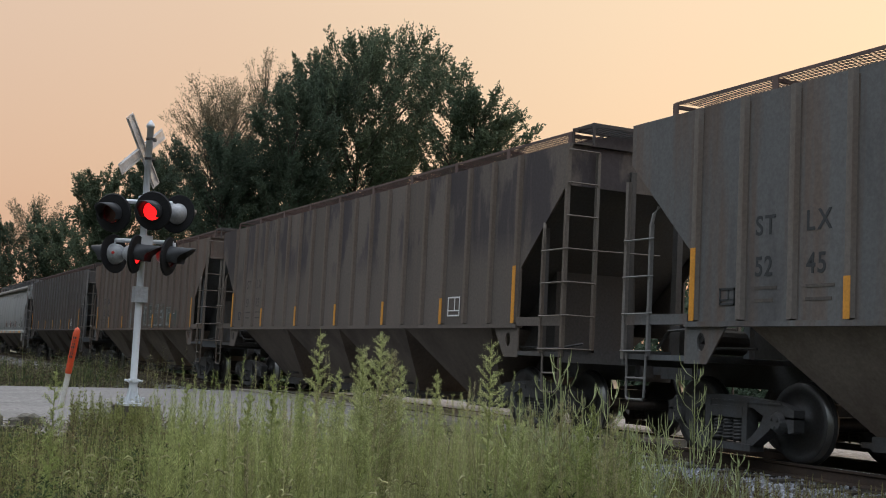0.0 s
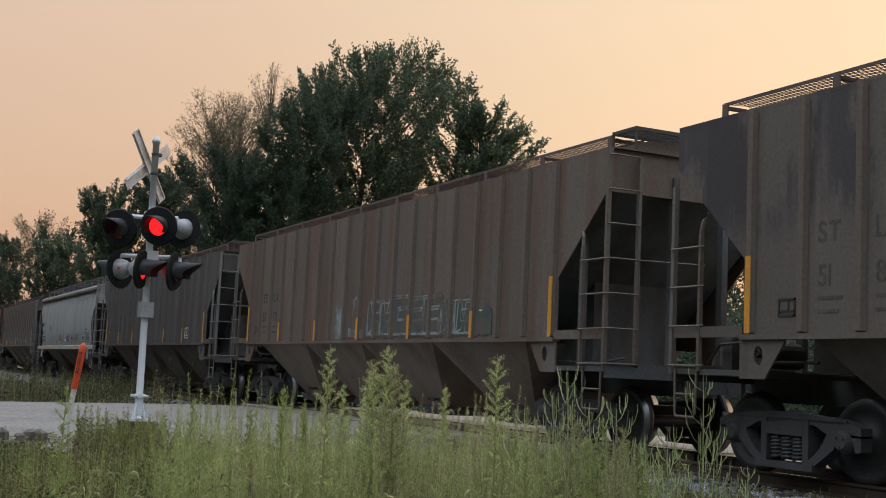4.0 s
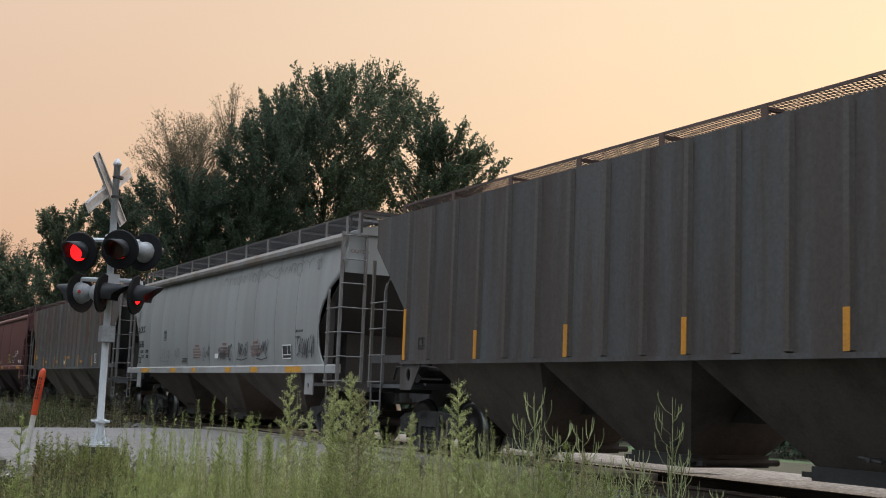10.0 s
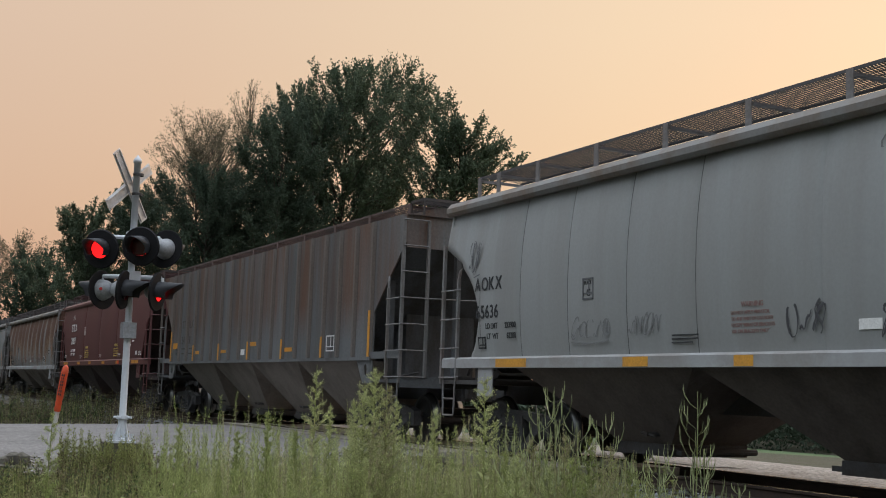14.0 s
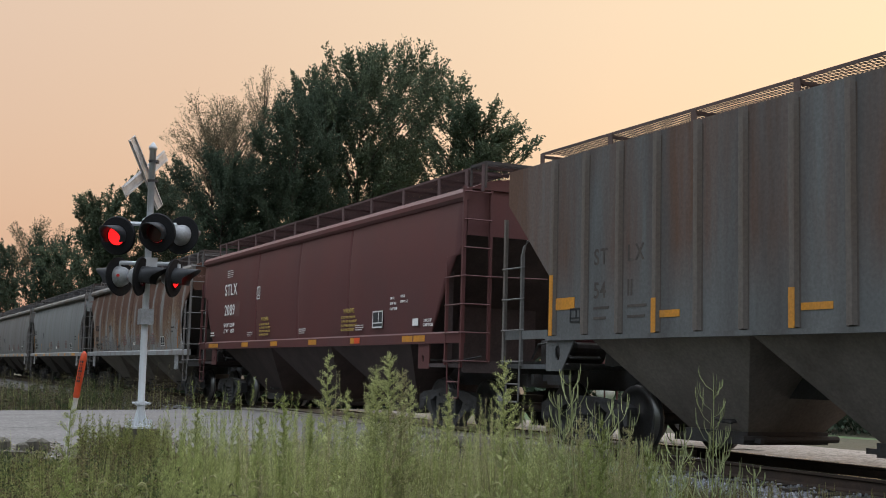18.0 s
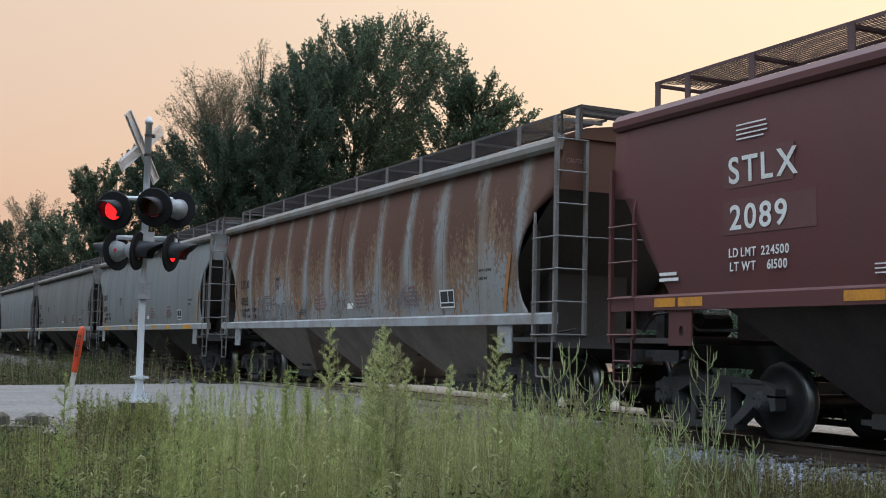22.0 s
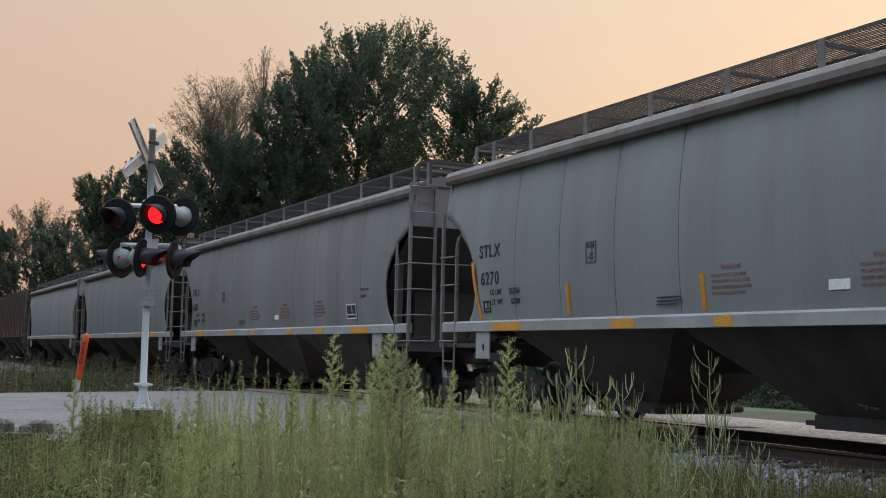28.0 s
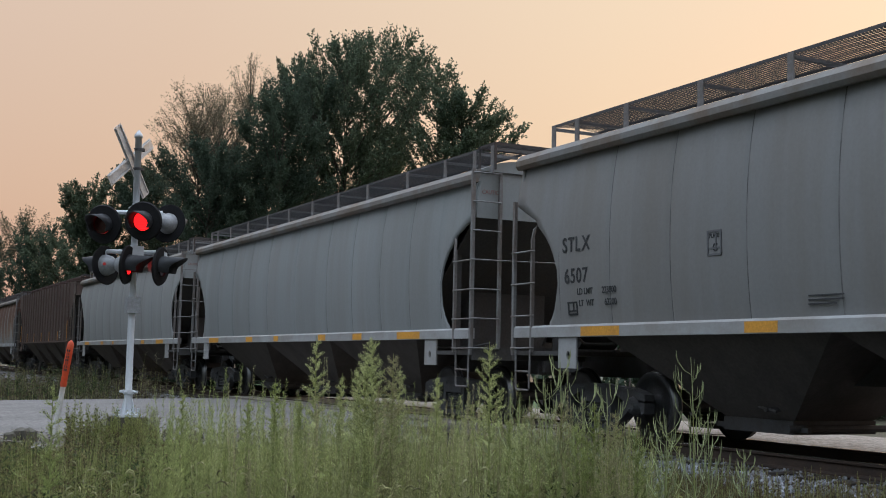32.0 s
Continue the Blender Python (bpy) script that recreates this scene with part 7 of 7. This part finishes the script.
def foxtails():
    """Nodding bristly seed heads of foxtail grass low in the weeds."""
    rng = np.random.default_rng(91)
    s = Shape()
    for i in range(150):
        d = rng.uniform(5.8, 7.4)
        l = rng.uniform(-0.30, 0.06) * d
        x, y, z = spot(d, l)
        h = rng.uniform(0.55, 1.0)
        a = rng.uniform(0, 6.283)
        o = Vector((math.cos(a), math.sin(a), 0))
        top = Vector((x, y, z + h))
        s.tube([Vector((x, y, z)), top], [0.0016, 0.0012], 3)
        k = rng.uniform(0.035, 0.06)
        up = rng.uniform(0.3, 1.2)
        s.tube([top, top + o * k * 0.3 + Vector((0, 0, k * 0.6 * up)), top + o * k * 0.8 + Vector((0, 0, k * 0.8 * up)), top + o * k * 1.3 + Vector((0, 0, k * (0.9 * up - 0.4)))], [0.0016, 0.0050, 0.0046, 0.0012], 6)
    me = s.mesh("foxtail_grass", True)
    me.materials.append(M["foxtail"])
    tagged(new("foxtail_grass", me), "pale nodding seed heads of foxtail grass", "grass", kind="stuff")


foxtails()


def plume_weed(d, lat, top_z, spread, seed, mat, dense=1.0, low=0.45, name="tall_weed", label="tall light-green weed with a feathery plume", blades=5200, llen=0.019):
    """A tall stalk whose upper part carries a tapering plume of short leafy twigs."""
    rng = np.random.default_rng(seed)
    x, y, z = spot(d, lat)
    h = top_z - z
    th = thing(name, pose(x, y, z), label, "weed", "tall weeds before the track")
    stem = Shape()
    lean = rng.normal(0, 0.008, 2) * h
    axis = lambda u: np.array([lean[0] * u * u, lean[1] * u * u, h * u])
    stem.tube([tuple(axis(u)) for u in (0, 0.3, 0.6, 0.85, 1.0)], [0.008, 0.007, 0.005, 0.003, 0.0015], 5)
    P, D, L = [], [], []
    twigs = int(34 * dense)
    for i in range(twigs):
        u = low + (0.98 - low) * i / twigs
        a = i * 2.4 + rng.uniform(-0.3, 0.3)
        v = (u - low) / (1 - low)
        w = spread * 1.15 * (1 - v) ** 0.8 * (0.40 + 0.60 * min(1.0, v / 0.28)) * rng.uniform(0.55, 1.15) + 0.012
        p0 = axis(u)
        p1 = p0 + np.array([math.cos(a) * w, math.sin(a) * w, w * rng.uniform(0.5, 1.1)])
        stem.tube([tuple(p0), tuple(p0 * 0.5 + p1 * 0.5 - np.array([0, 0, 0.1 * w])), tuple(p1)], [0.0022, 0.0018, 0.001], 3)
        n = max(4, int(blades * dense / twigs))
        t = rng.uniform(0.1, 1.05, n)
        P.append(p0 + (p1 - p0) * t[:, None] + rng.normal(0, 0.0055, (n, 3)) * (0.5 + t)[:, None])
        D.append(rng.normal(size=(n, 3)) + np.array([0, 0, 0.8]))
        L.append(llen * rng.uniform(0.5, 1.1, n) * (0.5 + 0.5 * (1 - (u - low) / (1 - low))))
    n = 60
    u = rng.uniform(0.1, low, n)
    a = rng.uniform(0, 6.283, n)
    P.append(np.array([axis(q) for q in u]))
    D.append(np.stack([np.cos(a), np.sin(a), rng.uniform(-0.2, 0.9, n)], 1))
    L.append(rng.uniform(0.06, 0.12, n))
    P, D, L = np.concatenate(P), np.concatenate(D), np.concatenate(L)
    part("stalk", stem, M["stem"], th)
    me = leaf_mesh("plume", P, D, L, L * 0.3, rng)
    me.materials.append(mat)
    ob = new("plume", me)
    ob.parent = th
    SWAY.append((th, x, y, z, seed))


def spike_weed(d, lat, top_z, spread, seed, branches=21):
    """A thin branching weed of upturned green spikes."""
    rng = np.random.default_rng(seed)
    x, y, z = spot(d, lat)
    h = top_z - z
    th = thing("spiky_weed", pose(x, y, z), "thin green weed with upturned finger-like spikes", "weed", "spiky weeds before the track")
    stem, spikes = Shape(), Shape()
    stem.tube([(0, 0, 0), (0.01 * h, 0, h * 0.5), (0, 0.01, h * 0.8)], [0.007, 0.005, 0.003], 5)
    spikes.tube([(0, 0.01, h * 0.8), (0.01, 0, h * 0.9), (0.0, 0.0, h)], [0.0034, 0.0034, 0.0012], 5)
    for i in range(branches):
        u = 0.42 + 0.54 * i / branches
        a = i * 2.4 + rng.uniform(-0.4, 0.4)
        w = spread * 0.84 * (1.35 - u) * rng.uniform(0.6, 1.15)
        p0 = Vector((0, 0, h * u))
        o = Vector((math.cos(a), math.sin(a), 0))
        p1, p2 = p0 + o * w * 0.55 + Vector((0, 0, w * 0.35)), p0 + o * w + Vector((0, 0, w * 1.0))
        p3, p4 = p0 + o * w * 1.15 + Vector((0, 0, w * 1.5)), p0 + o * w * 1.12 + Vector((0, 0, w * 1.85))
        spikes.tube([p0, p1, p2, p3, p4], [0.0013, 0.0018, 0.0031, 0.0030, 0.0012], 4)
        for q in range(rng.integers(1, 3)):
            s = p0.lerp(p2, rng.uniform(0.25, 0.9))
            b = a + rng.uniform(-1.2, 1.2)
            o2 = Vector((math.cos(b), math.sin(b), 0)) * w * 0.35
            spikes.tube([s, s + o2 * 0.8 + Vector((0, 0, w * 0.3)), s + o2 + Vector((0, 0, w * 0.8)), s + o2 * 1.05 + Vector((0, 0, w * 1.15))], [0.0013, 0.0029, 0.0028, 0.0011], 4)
    part("stalk", stem, M["stem"], th)
    tagged(part("branching_top", spikes, M["weed_spike"], th), "many upturned green spikes", kind="stuff")
    SWAY.append((th, x, y, z, seed))


M["weed_spike"] = foliage_material("spike_weed_green", (0.33, 0.37, 0.19), (0.42, 0.43, 0.25))
SWAY = []


def tall_plants():
    # distance out, sideways, top height, spread
    for i, (d, px, top_px, spread, mt, dense, low, kind) in enumerate(TALL):
        lat = (px - 784) / 2104 * d + 0.045
        top = EYE_Z - (top_px - 634 - 0.05 * (px - 784)) / 2104 * d
        if kind:
            plume_weed(d, lat, top, spread, 300 + i, M[mt], dense, low)
        else:
            spike_weed(d, lat, top, spread, 400 + i)


# distance, bearing and apparent height of the tall stalks
TALL = [(7.0, 680, 588, 0.17, "weed_head", 1.8, 0.50, 1), (7.1, 662, 612, 0.15, "weed_head", 1.5, 0.5, 1), (7.05, 704, 618, 0.15, "weed_pink", 1.5, 0.5, 1), (7.2, 577, 583, 0.085, "weed_head", 0.6, 0.68, 1), (7.0, 880, 602, 0.115, "weed_head", 0.75, 0.66, 1), (7.6, 786, 655, 0.06, "weed_head", 0.8, 0.6, 1),
        (7.4, 503, 655, 0.05, "weed_light", 0.8, 0.6, 1), (7.8, 340, 672, 0.05, "weed_light", 0.7, 0.6, 1), (7.0, 118, 650, 0.085, "weed_light", 0.8, 0.45, 1), (7.7, 610, 650, 0.06, "weed_head", 0.8, 0.6, 1),
        (7.2, 650, 640, 0.10, "weed_head", 1.2, 0.5, 1), (7.3, 715, 640, 0.10, "weed_head", 1.2, 0.5, 1), (7.6, 545, 690, 0.05, "weed_light", 0.8, 0.6, 1), (7.5, 450, 690, 0.05, "weed_light", 0.8, 0.6, 1),
        (6.9, 955, 712, 0.15, "weed_pink", 1.2, 0.35, 1), (7.0, 1010, 705, 0.16, "weed_pink", 1.2, 0.35, 1), (6.9, 1062, 712, 0.15, "weed_mid", 1.2, 0.35, 1), (7.1, 1100, 728, 0.14, "weed_pink", 1.1, 0.35, 1), (6.8, 1030, 745, 0.17, "weed_light", 1.2, 0.35, 1), (7.0, 915, 735, 0.14, "weed_light", 1.1, 0.35, 1), (6.7, 1085, 765, 0.16, "weed_pink", 1.1, 0.35, 1), (6.9, 1130, 770, 0.13, "weed_mid", 1.0, 0.35, 1),
        (6.6, 935, 740, 0.16, "weed_head", 1.2, 0.35, 1), (6.8, 985, 760, 0.15, "weed_head", 1.2, 0.35, 1), (7.1, 1050, 775, 0.15, "weed_light", 1.1, 0.35, 1),
        (7.4, 1005, 628, 0.27, "", 0, 0, 0), (7.4, 975, 670, 0.25, "", 0, 0, 0), (7.5, 1085, 690, 0.27, "", 0, 0, 0), (7.2, 1240, 640, 0.24, "", 0, 0, 0), (7.2, 1262, 740, 0.2, "", 0, 0, 0), (7.0, 1180, 740, 0.2, "", 0, 0, 0),
        (7.3, 1040, 690, 0.25, "", 0, 0, 0), (7.2, 925, 700, 0.2, "", 0, 0, 0), (7.6, 1140, 760, 0.2, "", 0, 0, 0), (7.4, 1320, 800, 0.14, "", 0, 0, 0), (7.0, 1000, 770, 0.2, "", 0, 0, 0)]
tall_plants()


# ---- beyond the track ----
def far_things():
    M["white_paint"] = material("white_car_paint", (0.62, 0.63, 0.65), 0.3, 0.0, None, fine=30, bump=0.02, coat=0.5)
    M["glass"] = material("dark_car_glass", (0.02, 0.025, 0.03), 0.08, 0.0, None, fine=30, bump=0.0, spec=0.6)
    M["rubber"] = material("tyre_rubber", (0.02, 0.02, 0.02), 0.9)
    M["lamp_glass"] = material("headlamp_glass", (0.5, 0.5, 0.5), 0.15)
    car = thing("waiting_car", pose(-61.7, 31.7, -1.03, 0, 0, -28), "white car waiting behind the passing train", "car")
    b = Shape()
    b.prism([(-2.2, 0.35), (2.2, 0.35), (2.25, 0.75), (1.2, 0.92), (-2.1, 0.98), (-2.25, 0.7)], -0.88, 0.88)
    part("body", b, M["white_paint"], car, bevel=0.08)
    c = Shape()
    lo = [(1.15, -0.82, 0.92), (1.15, 0.82, 0.92), (-2.0, 0.82, 0.96), (-2.0, -0.82, 0.96)]
    hi = [(0.35, -0.62, 1.45), (0.35, 0.62, 1.45), (-1.6, 0.62, 1.48), (-1.6, -0.62, 1.48)]
    c.add(lo + hi, [(0, 1, 2, 3), (7, 6, 5, 4), (0, 4, 5, 1), (1, 5, 6, 2), (2, 6, 7, 3), (3, 7, 4, 0)])
    part("cabin", c, M["glass"], car, "dark windows")
    part("roof", Shape().box(-1.62, 0.38, -0.63, 0.63, 1.45, 1.50), M["white_paint"], car, bevel=0.03)
    for x in (-1.35, 1.35):
        for y in (-0.80, 0.80):
            part("tyre", Shape().revolve_y([(y - 0.1, 0.0), (y - 0.1, 0.30), (y + 0.1, 0.30), (y + 0.1, 0.0)], x, 0.31, 16), M["rubber"], car)
    for y in (-0.65, 0.65):
        part("headlight", Shape().box(2.18, 2.26, y - 0.18, y + 0.18, 0.62, 0.74), M["lamp_glass"], car)
    tank = thing("propane_tank", pose(-45.6, 30.8, -0.24, 0, 0, 55), "pale grey propane tank standing on the grass", "tank")
    t = Shape()
    n = 18
    prof = [(-1.25, 0.02), (-1.2, 0.2), (-1.05, 0.36), (-0.85, 0.42), (0.85, 0.42), (1.05, 0.36), (1.2, 0.2), (1.25, 0.02)]
    t.revolve_y([(a, r) for a, r in prof], 0, 0.5, n)
    part("vessel", t, M["tank"], tank, smooth=True)
    for y in (-0.7, 0.7):
        part("foot", Shape().box(-0.3, 0.3, y - 0.06, y + 0.06, -0.85, 0.2), M["concrete"], tank)
    part("dome", Shape().revolve_z([(0.85, 0.18), (1.02, 0.18), (1.06, 0.12), (1.07, 0.0)], 0, 0, 14), M["tank"], tank)


M["tank"] = material("pale_tank_paint", (0.50, 0.50, 0.47), 0.5, 0.0, (0.40, 0.38, 0.34), 0.6, (2, 2, 2), 20)
far_things()


# ---- motion ----
def run(t):
    """How far the train has rolled after t seconds."""
    return 5.0007 * t + 0.2861 * t * t / 32 - 0.0155 * t ** 3 / 1000 - 0.0489 * t ** 4 / 32000


def first_flash(t):
    return math.floor((t - 0.05) / 0.671) % 2 == 0


def motions():
    steps = [k * 4 / 30 for k in range(241)]
    for car, x, sets in CARS:
        walk(car, [(t, pose(x + run(t), TRACK_Y, 0)) for t in range(33)])
        for ws, dx in sets:
            walk(ws, [(t, pose(dx, 0, WHEEL_R, 0, math.degrees(run(t) / WHEEL_R) % 360, 0)) for t in steps])
    for ob, first in LAMPS:
        rows, angle = [(0.0, pose(0, 0, 0, 0, 0, 0 if first == first_flash(0.0) else 180))], (0 if first == first_flash(0.0) else 180)
        k = 0
        while True:
            t = 0.05 + 0.671 * k
            k += 1
            if t > 31.85:
                break
            f0 = round(t * 30)
            rows.append(((f0 - 1) / 30, pose(0, 0, 0, 0, 0, angle))) if f0 > 1 else None
            for j, da in ((0, 60), (1, 120), (2, 180)):
                rows.append(((f0 + j) / 30, pose(0, 0, 0, 0, 0, angle + da)))
            angle += 180
        rows.append((32.0, pose(0, 0, 0, 0, 0, angle)))
        walk(ob, rows)
    for th, x, y, z, seed in SWAY:
        rnd = random.Random(seed)
        p, q = rnd.uniform(0, 6.28), rnd.uniform(1.5, 2.6)
        walk(th, [(k * 0.5, pose(x, y, z, 0.8 * math.sin(q * k * 0.5 + p), 0.9 * math.sin(q * 0.8 * k * 0.5 + p * 2), 0)) for k in range(65)])


motions()
